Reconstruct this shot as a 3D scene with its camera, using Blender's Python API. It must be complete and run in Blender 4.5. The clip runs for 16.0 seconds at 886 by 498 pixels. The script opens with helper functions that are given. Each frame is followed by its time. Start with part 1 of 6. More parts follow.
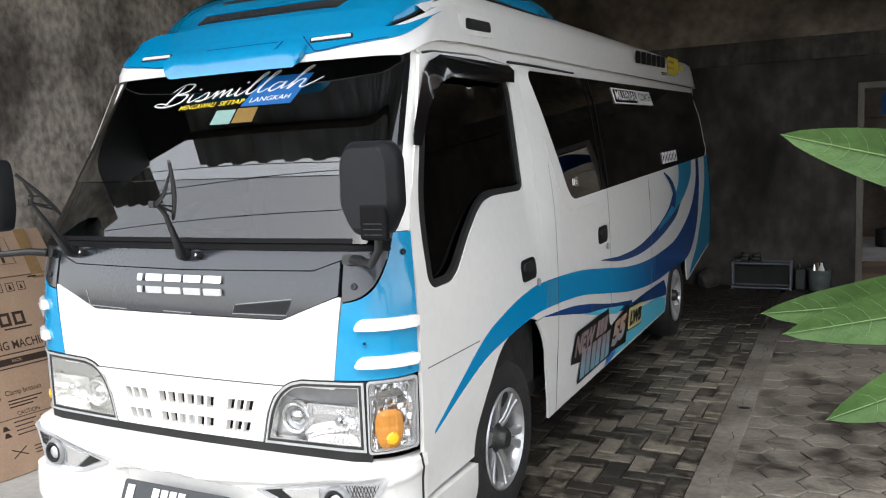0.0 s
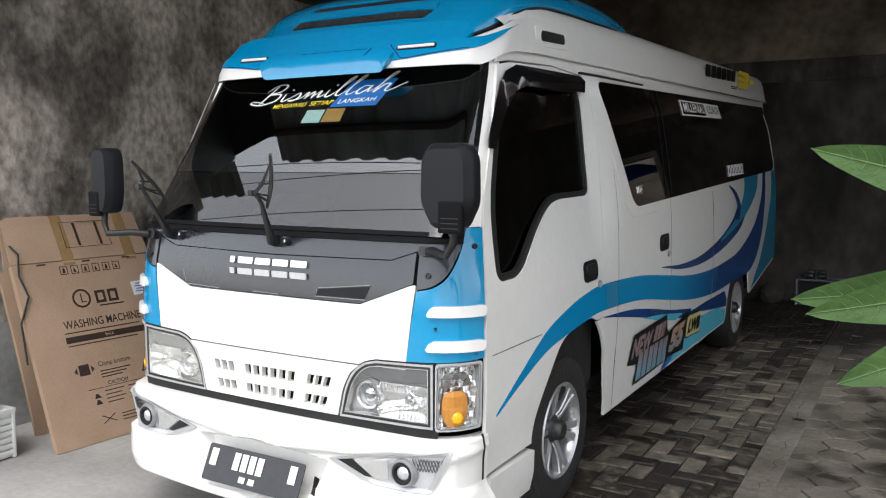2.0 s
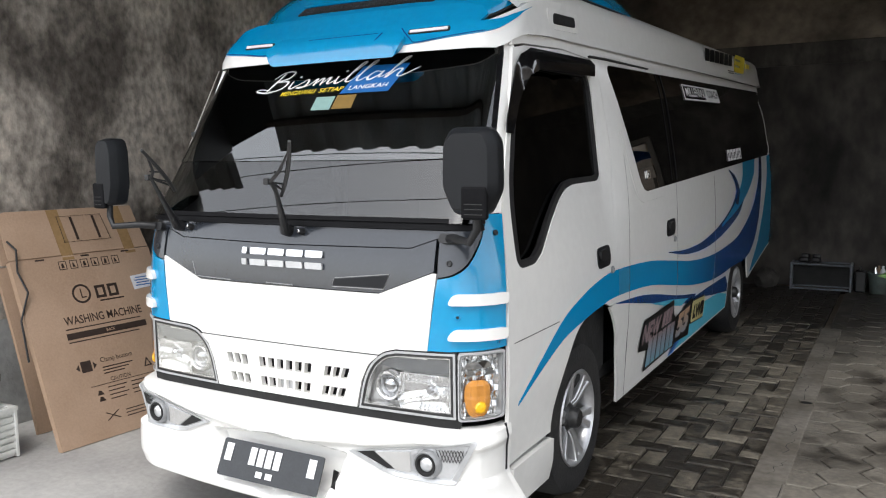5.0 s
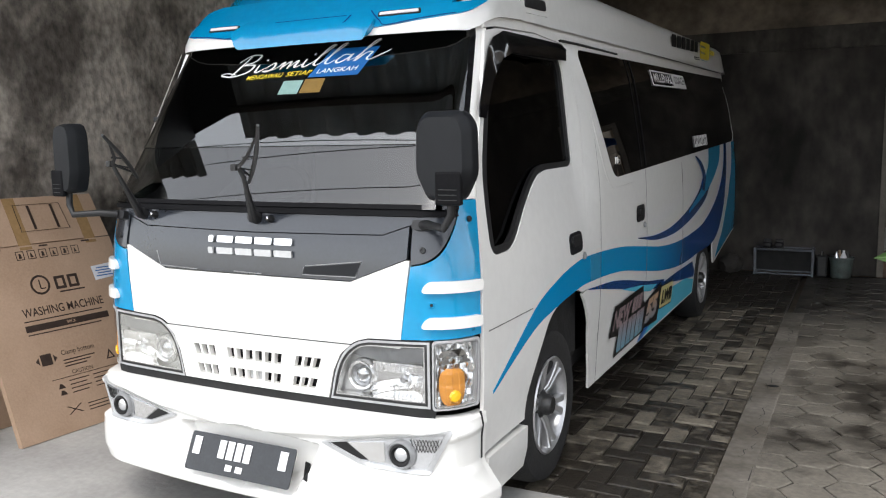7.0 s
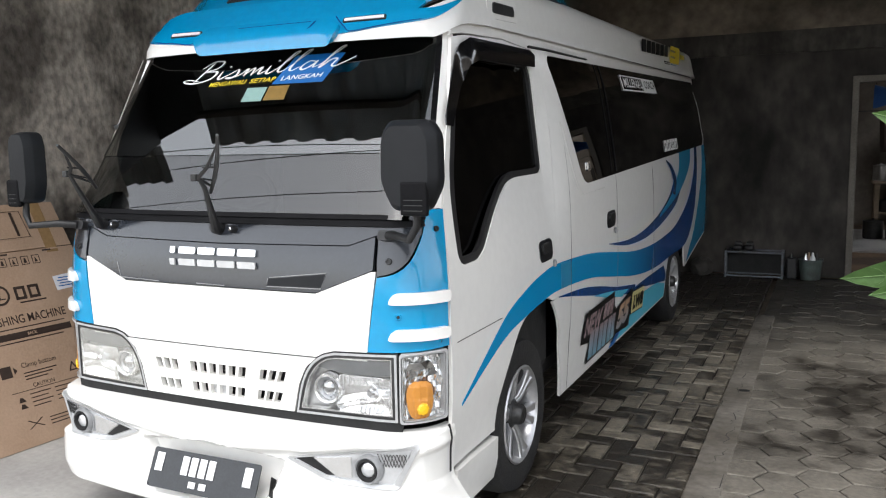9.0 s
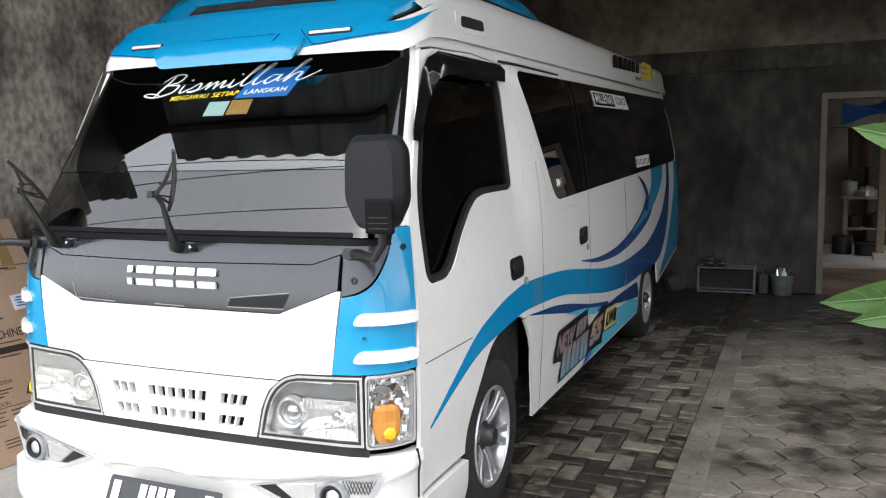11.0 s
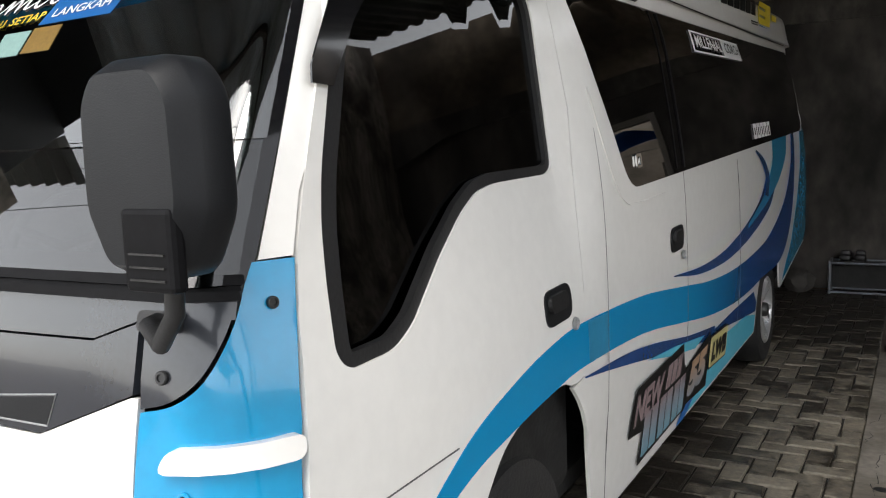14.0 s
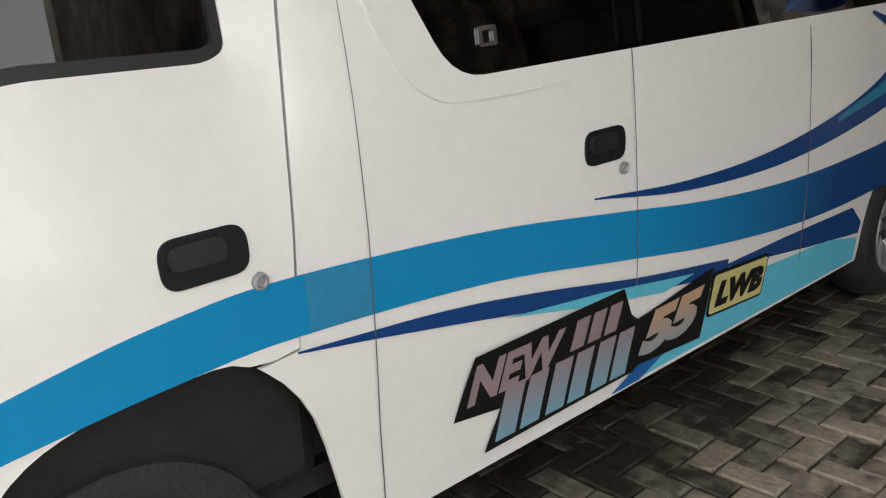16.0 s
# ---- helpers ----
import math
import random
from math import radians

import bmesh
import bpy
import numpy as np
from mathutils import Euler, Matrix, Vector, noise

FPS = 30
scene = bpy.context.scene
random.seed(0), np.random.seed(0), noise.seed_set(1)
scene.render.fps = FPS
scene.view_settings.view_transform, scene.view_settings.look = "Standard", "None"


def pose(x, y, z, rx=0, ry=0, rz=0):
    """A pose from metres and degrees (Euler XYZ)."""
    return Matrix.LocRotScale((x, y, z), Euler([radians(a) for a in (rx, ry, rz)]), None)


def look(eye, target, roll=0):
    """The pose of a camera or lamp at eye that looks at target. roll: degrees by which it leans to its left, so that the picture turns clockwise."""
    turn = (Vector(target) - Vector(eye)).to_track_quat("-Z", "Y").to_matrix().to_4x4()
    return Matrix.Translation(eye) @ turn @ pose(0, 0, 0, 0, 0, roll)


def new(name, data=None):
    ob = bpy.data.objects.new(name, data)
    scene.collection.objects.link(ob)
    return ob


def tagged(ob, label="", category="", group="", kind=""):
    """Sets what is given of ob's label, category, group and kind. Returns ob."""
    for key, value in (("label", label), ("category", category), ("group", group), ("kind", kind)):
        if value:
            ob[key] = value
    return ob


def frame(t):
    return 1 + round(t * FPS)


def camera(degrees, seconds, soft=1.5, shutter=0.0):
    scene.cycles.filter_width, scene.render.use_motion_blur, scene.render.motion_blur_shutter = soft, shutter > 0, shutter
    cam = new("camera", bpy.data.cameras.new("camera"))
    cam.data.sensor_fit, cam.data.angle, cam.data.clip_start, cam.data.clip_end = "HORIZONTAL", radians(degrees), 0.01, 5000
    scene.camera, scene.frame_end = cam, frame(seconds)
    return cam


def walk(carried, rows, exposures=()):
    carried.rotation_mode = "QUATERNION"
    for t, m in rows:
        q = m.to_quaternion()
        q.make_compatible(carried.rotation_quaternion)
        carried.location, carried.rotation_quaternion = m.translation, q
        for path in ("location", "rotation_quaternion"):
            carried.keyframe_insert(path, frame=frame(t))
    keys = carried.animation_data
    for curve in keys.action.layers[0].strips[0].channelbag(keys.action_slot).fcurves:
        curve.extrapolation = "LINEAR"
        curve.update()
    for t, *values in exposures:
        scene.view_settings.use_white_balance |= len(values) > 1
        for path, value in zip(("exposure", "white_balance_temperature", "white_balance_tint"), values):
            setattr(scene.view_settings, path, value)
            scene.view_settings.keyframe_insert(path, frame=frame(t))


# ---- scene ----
cam = camera(56.7, 16.0, soft=1.15)
PATH = [
    (0, (2.099, -2.028, 1.523), (1.218, -0.245, 1.309), -2.1),
    (0.5, (2.248, -2.084, 1.53), (1.363, -0.303, 1.315), -1.8),
    (1, (2.302, -2.143, 1.535), (1.373, -0.385, 1.324), -2.0),
    (1.5, (2.249, -2.197, 1.523), (1.276, -0.461, 1.324), -0.6),
    (2, (2.169, -2.237, 1.514), (1.159, -0.523, 1.313), 0.1),
    (2.5, (2.077, -2.252, 1.509), (1.067, -0.538, 1.311), 0.2),
    (3, (2.051, -2.268, 1.503), (1.041, -0.554, 1.301), 0.2),
    (3.5, (2.035, -2.258, 1.498), (1.027, -0.545, 1.276), 0.1),
    (4, (2.037, -2.257, 1.5), (1.032, -0.542, 1.275), -0.3),
    (6.5, (2.008, -2.245, 1.487), (1.096, -0.482, 1.249), -0.7),
    (7, (1.986, -2.227, 1.486), (1.088, -0.458, 1.233), -0.8),
    (7.5, (1.985, -2.209, 1.488), (1.089, -0.439, 1.234), -0.9),
    (8, (1.988, -2.186, 1.491), (1.109, -0.408, 1.237), -1.0),
    (8.5, (1.989, -2.175, 1.507), (1.128, -0.388, 1.254), -1.0),
    (11, (1.979, -2.09, 1.507), (1.19, -0.265, 1.295), -0.9),
    (11.5, (1.929, -1.863, 1.544), (1.143, -0.035, 1.348), -0.9),
    (12, (1.837, -1.655, 1.563), (1.054, 0.179, 1.406), -1.2),
    (12.5, (1.711, -1.504, 1.573), (0.973, 0.351, 1.449), -2.0),
    (13, (1.651, -1.306, 1.502), (0.915, 0.55, 1.381), -2.3),
    (13.5, (1.639, -1.012, 1.478), (0.701, 0.742, 1.272), -2.0),
    (14, (1.676, -0.663, 1.465), (0.673, 1.049, 1.216), -2.2),
    (14.5, (1.874, -0.343, 1.455), (0.867, 1.362, 1.173), -1.9),
    (15, (2.098, -0.059, 1.426), (0.982, 1.534, 0.956), -2.7),
    (15.5, (2.194, 0.299, 1.445), (0.93, 1.756, 0.918), -2.4),
    (16, (2.229, 0.691, 1.437), (0.793, 1.973, 0.894), -3.1),
]
walk(cam, [(t, look(eye, target, roll)) for t, eye, target, roll in PATH],
     [(0, 1.66, 6500, 10), (2, 1.38, 6500, 10), (8.5, 1.5, 6500, 10), (11, 1.74, 6500, 10), (12.5, 2.15, 6450, 10), (13.5, 1.95, 6650, 10), (14, 1.70, 6750, 10), (14.5, 1.90, 6950, 10), (15, 1.96, 7050, 11), (16, 1.93, 7050, 11)])

# ---------------------------------------------------------------- light
world = bpy.data.worlds.new("overcast_sky")
scene.world = world
world.use_nodes = True
wn = world.node_tree
sky = wn.nodes.new("ShaderNodeTexSky")
sky.sky_type, sky.sun_disc = "NISHITA", False
sky.sun_elevation, sky.sun_rotation = radians(58), radians(200)
pale = wn.nodes.new("ShaderNodeHueSaturation")
pale.inputs["Saturation"].default_value = 0.22
wn.links.new(sky.outputs[0], pale.inputs["Color"])
wn.links.new(pale.outputs[0], wn.nodes["Background"].inputs[0])
wn.nodes["Background"].inputs[1].default_value = 0.15
sun = new("sun", bpy.data.lights.new("sun", "SUN"))
sun.data.energy, sun.data.angle, sun.data.color = 0.6, radians(20), (1, 0.97, 0.93)
sun.matrix_world = look((3, -8, 13), (0, 0, 0))


# ---------------------------------------------------------------- helpers
def part(name, bm, material, parent=None, label="", smooth=False):
    me = bpy.data.meshes.new(name)
    bm.normal_update()
    for f in bm.faces:
        f.smooth = smooth
    bm.to_mesh(me)
    bm.free()
    if smooth:
        me.set_sharp_from_angle(angle=radians(38))
    me.materials.append(material)
    ob = new(name, me)
    if parent:
        ob.parent = parent
    if label:
        ob["label"] = label
    return ob


def thing(name, label, category, group="", at=(0, 0, 0)):
    ob = tagged(new(name), label, category, group)
    ob.location = at
    return ob


def setting(name, bm, material, label, category="structure", smooth=False):
    return tagged(part(name, bm, material, smooth=smooth), label, category, kind="structure")


def box(bm, lo, hi, m=None, bevel=0.0):
    r = bmesh.ops.create_cube(bm, size=1)
    vs = r["verts"]
    for v in vs:
        v.co = Vector([lo[i] + (v.co[i] + 0.5) * (hi[i] - lo[i]) for i in range(3)])
    if bevel:
        es = list({e for v in vs for e in v.link_edges})
        r = bmesh.ops.bevel(bm, geom=es, offset=bevel, segments=2, affect="EDGES", profile=0.5)
        vs = list({v for f in r["faces"] for v in f.verts} | {v for v in vs if v.is_valid})
    if m is not None:
        bmesh.ops.transform(bm, matrix=m, verts=[v for v in vs if v.is_valid])
    return bm


def cuboid(lo, hi, m=None, bevel=0.0):
    return box(bmesh.new(), lo, hi, m, bevel)


def tube(bm, path, radius, sides=10, caps=True):
    """A round bar along a path; radius is a number or one per point."""
    path = [Vector(p) for p in path]
    radii = radius if isinstance(radius, (list, tuple)) else [radius] * len(path)
    rings, up = [], None
    for i, p in enumerate(path):
        d = (path[min(i + 1, len(path) - 1)] - path[max(i - 1, 0)]).normalized()
        if up is None:
            up = d.orthogonal().normalized()
        up = (up - d * up.dot(d)).normalized()
        side = d.cross(up)
        rings.append([bm.verts.new(p + radii[i] * (math.cos(a) * up + math.sin(a) * side))
                      for a in [2 * math.pi * k / sides for k in range(sides)]])
    for a, b in zip(rings, rings[1:]):
        for k in range(sides):
            bm.faces.new((a[k], a[(k + 1) % sides], b[(k + 1) % sides], b[k]))
    if caps:
        bm.faces.new(rings[0][::-1])
        bm.faces.new(rings[-1])
    return bm


def lathe(bm, profile, m, steps=40):
    """Turns a profile of (radius, height) round its z axis, then lays it by m."""
    rings = []
    for r, h in profile:
        rings.append([bm.verts.new(m @ Vector((r * math.cos(a), r * math.sin(a), h)))
                      for a in [2 * math.pi * k / steps for k in range(steps)]] if r > 1e-5
                     else [bm.verts.new(m @ Vector((0, 0, h)))])
    for a, b in zip(rings, rings[1:]):
        for k in range(steps):
            q = [a[k % len(a)], a[(k + 1) % len(a)], b[(k + 1) % len(b)], b[k % len(b)]]
            q = [v for i, v in enumerate(q) if v not in q[:i]]
            if len(q) > 2:
                bm.faces.new(q)
    bmesh.ops.recalc_face_normals(bm, faces=bm.faces)
    return bm


def inside(p, poly):
    hit = False
    for (x0, y0), (x1, y1) in zip(poly, poly[1:] + poly[:1]):
        if (y0 > p[1]) != (y1 > p[1]) and p[0] < (x1 - x0) * (p[1] - y0) / (y1 - y0) + x0:
            hit = not hit
    return hit


def rounded(poly, radius=0.03, n=4):
    """The same outline with its corners rounded."""
    out = []
    for i, p in enumerate(poly):
        a, b, c = Vector(poly[i - 1]), Vector(p), Vector(poly[(i + 1) % len(poly)])
        r = min(radius, (a - b).length * 0.45, (c - b).length * 0.45)
        p0, p1 = b + (a - b).normalized() * r, b + (c - b).normalized() * r
        for k in range(n + 1):
            t = k / n
            q = p0.lerp(b, t).lerp(b.lerp(p1, t), t)
            out.append((q.x, q.y))
    return out


def spline(points, n=6):
    """A smooth open curve through points."""
    ps = [Vector((*p, 0)) for p in points]
    ps = [2 * ps[0] - ps[1]] + ps + [2 * ps[-1] - ps[-2]]
    out = []
    for a, b, c, d in zip(ps, ps[1:], ps[2:], ps[3:]):
        for k in range(n):
            t = k / n
            q = 0.5 * (2 * b + (c - a) * t + (2 * a - 5 * b + 4 * c - d) * t * t + (3 * b - a - 3 * c + d) * t ** 3)
            out.append((q.x, q.y))
    out.append((ps[-2].x, ps[-2].y))
    return out


from mathutils.geometry import delaunay_2d_cdt


def dense(poly, step):
    out = []
    for (x0, y0), (x1, y1) in zip(poly, poly[1:] + poly[:1]):
        n = max(1, int(math.hypot(x1 - x0, y1 - y0) / step))
        out += [(x0 + (x1 - x0) * k / n, y0 + (y1 - y0) * k / n) for k in range(n)]
    return out


def sheet(outline, lay, thick=0.012, lift=0.0, holes=(), step=0.06, bm=None):
    """A panel of that outline with holes, laid on a surface: lay(u, v, w) gives its place, w outwards."""
    bm = bm or bmesh.new()
    loops = [dense(p, step) for p in (outline, *holes)]
    pts, edges = [], []
    for lp in loops:
        k = len(pts)
        pts += lp
        edges += [(k + i, k + (i + 1) % len(lp)) for i in range(len(lp))]
    us, vs = [p[0] for p in outline], [p[1] for p in outline]
    near = [(round(p[0] / step), round(p[1] / step)) for p in pts]
    near = set(near)
    u = min(us) + step
    while u < max(us):
        v = min(vs) + step
        while v < max(vs):
            if (round(u / step), round(v / step)) not in near and inside((u, v), outline) and not any(inside((u, v), h) for h in holes):
                pts.append((u, v))
            v += step
        u += step
    co, _, faces, *_ = delaunay_2d_cdt([Vector(p) for p in pts], edges, [], 0, 1e-5)
    top = [bm.verts.new(lay(p.x, p.y, lift)) for p in co]
    low = [bm.verts.new(lay(p.x, p.y, lift - thick)) for p in co]
    count = {}
    for f in faces:
        c = [sum(co[i][k] for i in f) / len(f) for k in (0, 1)]
        if not inside(c, outline) or any(inside(c, h) for h in holes):
            continue
        bm.faces.new([top[i] for i in f])
        bm.faces.new([low[i] for i in reversed(f)])
        for a, b in zip(f, list(f[1:]) + [f[0]]):
            count[(a, b)] = 1
    for a, b in count:
        if (b, a) not in count:
            bm.faces.new((top[b], top[a], low[a], low[b]))
    loose = [v for v in bm.verts if not v.link_faces]
    bmesh.ops.delete(bm, geom=loose, context="VERTS")
    bmesh.ops.recalc_face_normals(bm, faces=bm.faces)
    return bm


def ribbon(upper, lower, n=8):
    """The outline between two edges, each through a few points."""
    return spline(upper, n) + spline(lower, n)[::-1]


def words(text, lay, u, v, height, width=0.0, slant=0.0, lift=0.004, thick=0.001, lean=0.0, bold=0.0):
    """Text laid on a surface with its lower left corner at u, v."""
    cu = bpy.data.curves.new("words", "FONT")
    cu.body, cu.size, cu.shear, cu.offset, cu.resolution_u = text, 1, slant, bold, 3
    ob = new("words", cu)
    me = bpy.data.meshes.new_from_object(ob.evaluated_get(bpy.context.evaluated_depsgraph_get()))
    bpy.data.objects.remove(ob)
    bm = bmesh.new()
    bm.from_mesh(me)
    bpy.data.meshes.remove(me)
    xs, ys = [w.co.x for w in bm.verts], [w.co.y for w in bm.verts]
    sy = height / (max(ys) - min(ys))
    sx = width / (max(xs) - min(xs)) if width else sy
    for w in bm.verts:
        a, b = (w.co.x - min(xs)) * sx, (w.co.y - min(ys)) * sy
        w.co = lay(u + a, v + b + lean * a, lift)
    return bm


def grid_mesh(rows, closed=False, bm=None):
    """A skin over rows of places."""
    bm = bm or bmesh.new()
    vs = [[bm.verts.new(p) for p in r] for r in rows]
    for a, b in zip(vs, vs[1:]):
        for k in range(len(a) - (0 if closed else 1)):
            q = [a[k], a[(k + 1) % len(a)], b[(k + 1) % len(a)], b[k]]
            bm.faces.new(q)
    bmesh.ops.recalc_face_normals(bm, faces=bm.faces)
    return bm


# ---------------------------------------------------------------- materials
def material(name, base, rough=0.5, metal=0.0, vary=0.12, scale=6.0, fine=60.0, bump=0.0, second=None, amount=0.5,
             coat=0.0, stretch=(1, 1, 1), glow=None, through_light=0.0, each=0.0, spec=0.5, alpha=1.0, contrast=0.12, ior=1.5):
    """Base colour with large stains towards a second colour, fine grain, uneven gloss and fine relief."""
    m = bpy.data.materials.new(name)
    m.use_nodes = True
    t = m.node_tree
    b = t.nodes["Principled BSDF"]
    co = t.nodes.new("ShaderNodeNewGeometry")
    mp = t.nodes.new("ShaderNodeMapping")
    mp.inputs["Scale"].default_value = stretch
    t.links.new(co.outputs["Position"], mp.inputs[0])

    def tex(s, detail):
        n = t.nodes.new("ShaderNodeTexNoise")
        n.inputs["Scale"].default_value, n.inputs["Detail"].default_value = s, detail
        t.links.new(mp.outputs[0], n.inputs["Vector"])
        return n.outputs["Fac"]

    large, small = tex(scale, 6), tex(fine, 3)
    ramp = t.nodes.new("ShaderNodeMapRange")
    ramp.inputs["From Min"].default_value, ramp.inputs["From Max"].default_value = 0.5 - contrast, 0.5 + contrast
    t.links.new(large, ramp.inputs["Value"])
    mix = t.nodes.new("ShaderNodeMix")
    mix.data_type = "RGBA"
    mix.inputs[6].default_value = (*base, 1)
    mix.inputs[7].default_value = (*(second or [c * (1 - vary) for c in base]), 1)
    sc = t.nodes.new("ShaderNodeMath")
    sc.operation = "MULTIPLY"
    sc.inputs[1].default_value = amount if second else 1.0
    t.links.new(ramp.outputs[0], sc.inputs[0])
    t.links.new(sc.outputs[0], mix.inputs[0])
    val = t.nodes.new("ShaderNodeMapRange")
    val.inputs["From Min"].default_value, val.inputs["From Max"].default_value = 0.3, 0.7
    val.inputs["To Min"].default_value, val.inputs["To Max"].default_value = 1 - vary, 1 + vary
    t.links.new(small, val.inputs["Value"])
    last = val.outputs[0]
    if each:
        info = t.nodes.new("ShaderNodeObjectInfo")
        r = t.nodes.new("ShaderNodeMapRange")
        r.inputs["To Min"].default_value, r.inputs["To Max"].default_value = 1 - each, 1 + each
        t.links.new(info.outputs["Random"], r.inputs["Value"])
        mul = t.nodes.new("ShaderNodeMath")
        mul.operation = "MULTIPLY"
        t.links.new(r.outputs[0], mul.inputs[0])
        t.links.new(last, mul.inputs[1])
        last = mul.outputs[0]
    tone = t.nodes.new("ShaderNodeVectorMath")
    tone.operation = "SCALE"
    t.links.new(mix.outputs[2], tone.inputs[0])
    t.links.new(last, tone.inputs["Scale"])
    t.links.new(tone.outputs[0], b.inputs["Base Color"])
    gl = t.nodes.new("ShaderNodeMapRange")
    gl.inputs["To Min"].default_value, gl.inputs["To Max"].default_value = max(0.0, rough * 0.8), min(1.0, rough * 1.2)
    t.links.new(large, gl.inputs["Value"])
    t.links.new(gl.outputs[0], b.inputs["Roughness"])
    b.inputs["Metallic"].default_value = metal
    b.inputs["Coat Weight"].default_value = coat
    b.inputs["Coat Roughness"].default_value = 0.04
    b.inputs["Specular IOR Level"].default_value = spec
    b.inputs["Transmission Weight"].default_value = through_light
    b.inputs["Alpha"].default_value = alpha
    b.inputs["IOR"].default_value = ior
    if bump:
        bp = t.nodes.new("ShaderNodeBump")
        bp.inputs["Strength"].default_value, bp.inputs["Distance"].default_value = bump, 0.01
        t.links.new(small, bp.inputs["Height"])
        t.links.new(bp.outputs[0], b.inputs["Normal"])
    if glow:
        b.inputs["Emission Color"].default_value, b.inputs["Emission Strength"].default_value = (*glow[0], 1), glow[1]
    return m


WHITE = material("white_car_paint", (0.80, 0.788, 0.758), 0.25, vary=0.02, scale=1.2, fine=25, coat=0.35)
BLUE = material("sky_blue_car_paint", (0.0, 0.265, 0.52), 0.18, vary=0.04, scale=2, fine=30, coat=0.75, spec=0.5)
NAVY = material("navy_vinyl", (0.006, 0.050, 0.19), 0.25, vary=0.06, scale=3, fine=40, coat=0.08, spec=0.25)
TEAL = material("teal_vinyl", (0.02, 0.21, 0.36), 0.25, vary=0.06, scale=3, fine=40, coat=0.08, spec=0.25)
LIGHT_CYAN = material("pale_cyan_vinyl", (0.10, 0.50, 0.66), 0.25, vary=0.05, scale=3, fine=40, coat=0.08, spec=0.25)
DARK_PANEL = material("dark_grey_painted_plastic", (0.024, 0.028, 0.036), 0.20, vary=0.08, scale=4, fine=80, coat=0.4)
BLACK = material("black_rubber", (0.012, 0.012, 0.013), 0.5, vary=0.15, scale=10, fine=120, bump=0.1)
RAIL = material("matt_black_trim", (0.005, 0.005, 0.006), 0.6, vary=0.2, scale=12, fine=120, spec=0.12)
FRIT = material("black_glass_border", (0.006, 0.006, 0.007), 0.06, vary=0.1)
GLOSS_BLACK = material("gloss_black_plastic", (0.006, 0.006, 0.007), 0.08, vary=0.1, coat=0.5)
MIRROR_BLACK = material("grained_black_plastic", (0.012, 0.013, 0.015), 0.45, vary=0.12, scale=9, fine=420, bump=0.07, spec=0.22)
TYRE = material("tyre_rubber", (0.010, 0.010, 0.011), 0.72, vary=0.2, scale=9, fine=90, bump=0.4, second=(0.03, 0.028, 0.025), amount=0.5)
ALLOY = material("silver_alloy", (0.56, 0.56, 0.57), 0.30, 0.75, vary=0.06, scale=7, fine=70)
CHROME = material("chrome", (0.78, 0.79, 0.80), 0.06, 1.0, vary=0.03)
STEEL_DARK = material("dark_steel", (0.06, 0.06, 0.06), 0.45, 0.7, vary=0.2, scale=8, bump=0.2)
UNDER = material("underbody_black", (0.008, 0.008, 0.008), 0.7, vary=0.3, scale=8, bump=0.2)
LENS = material("clear_lens", (0.03, 0.03, 0.03), 0.03, vary=0.01, alpha=0.10)
AMBER = material("amber_lens", (0.84, 0.36, 0.07), 0.08, vary=0.10, scale=30, fine=90, bump=0.15)
REFLECTOR = material("headlamp_reflector", (0.80, 0.80, 0.79), 0.25, 0.25, vary=0.06, scale=20, fine=120, bump=0.1)
SCREEN_FILM = material("reflective_windscreen_film", (0.14, 0.17, 0.168), 0.0, vary=0.01, through_light=1.0, ior=2.15)
TINT = material("tinted_windscreen_glass", (0.045, 0.058, 0.058), 0.0, vary=0.01, through_light=1.0, ior=1.78)
FILM = material("black_film_glass", (0.015, 0.016, 0.018), 0.012, vary=0.01, through_light=1.0, ior=1.62)
PALE_GLASS = material("pale_green_glass", (0.75, 0.85, 0.80), 0.0, vary=0.01, through_light=1.0)
CABIN = material("cabin_grey_plastic", (0.05, 0.05, 0.055), 0.6, vary=0.06, scale=3, fine=14)
FABRIC = material("grey_seat_fabric", (0.05, 0.05, 0.057), 0.9, vary=0.06, scale=3, fine=14)
PLATE = material("black_plate_enamel", (0.02, 0.022, 0.025), 0.3, vary=0.15, scale=20, fine=120)
INK_WHITE = material("white_print", (0.82, 0.82, 0.82), 0.4, vary=0.03)
INK_YELLOW = material("yellow_print", (0.75, 0.58, 0.03), 0.4, vary=0.05)
INK_BLUE = material("blue_print", (0.004, 0.11, 0.36), 0.35, vary=0.06)
INK_BLACK = material("black_print", (0.008, 0.008, 0.008), 0.5, vary=0.1, spec=0.15)
INK_BROWN = material("dark_brown_print", (0.035, 0.020, 0.014), 0.7, vary=0.2, scale=30)
CARD = material("brown_corrugated_card", (0.40, 0.275, 0.19), 0.85, vary=0.06, scale=3, fine=90, bump=0.15, second=(0.33, 0.22, 0.145), amount=0.6)
WALL = material("stained_cement_render", (0.44, 0.39, 0.335), 0.9, vary=0.42, scale=2.3, fine=22, bump=0.8, second=(0.085, 0.072, 0.060),
                amount=0.95, stretch=(1, 1, 0.75), contrast=0.11)
# stained render of the back wall, its shade mixed into the dark base
SHADED_RENDER = material("shaded_cement_render", (0.058, 0.051, 0.045), 0.92, vary=0.45, scale=1.3, fine=7, bump=0.8, second=(0.011, 0.0095, 0.0085), amount=0.97, stretch=(1, 1, 0.6), contrast=0.13)
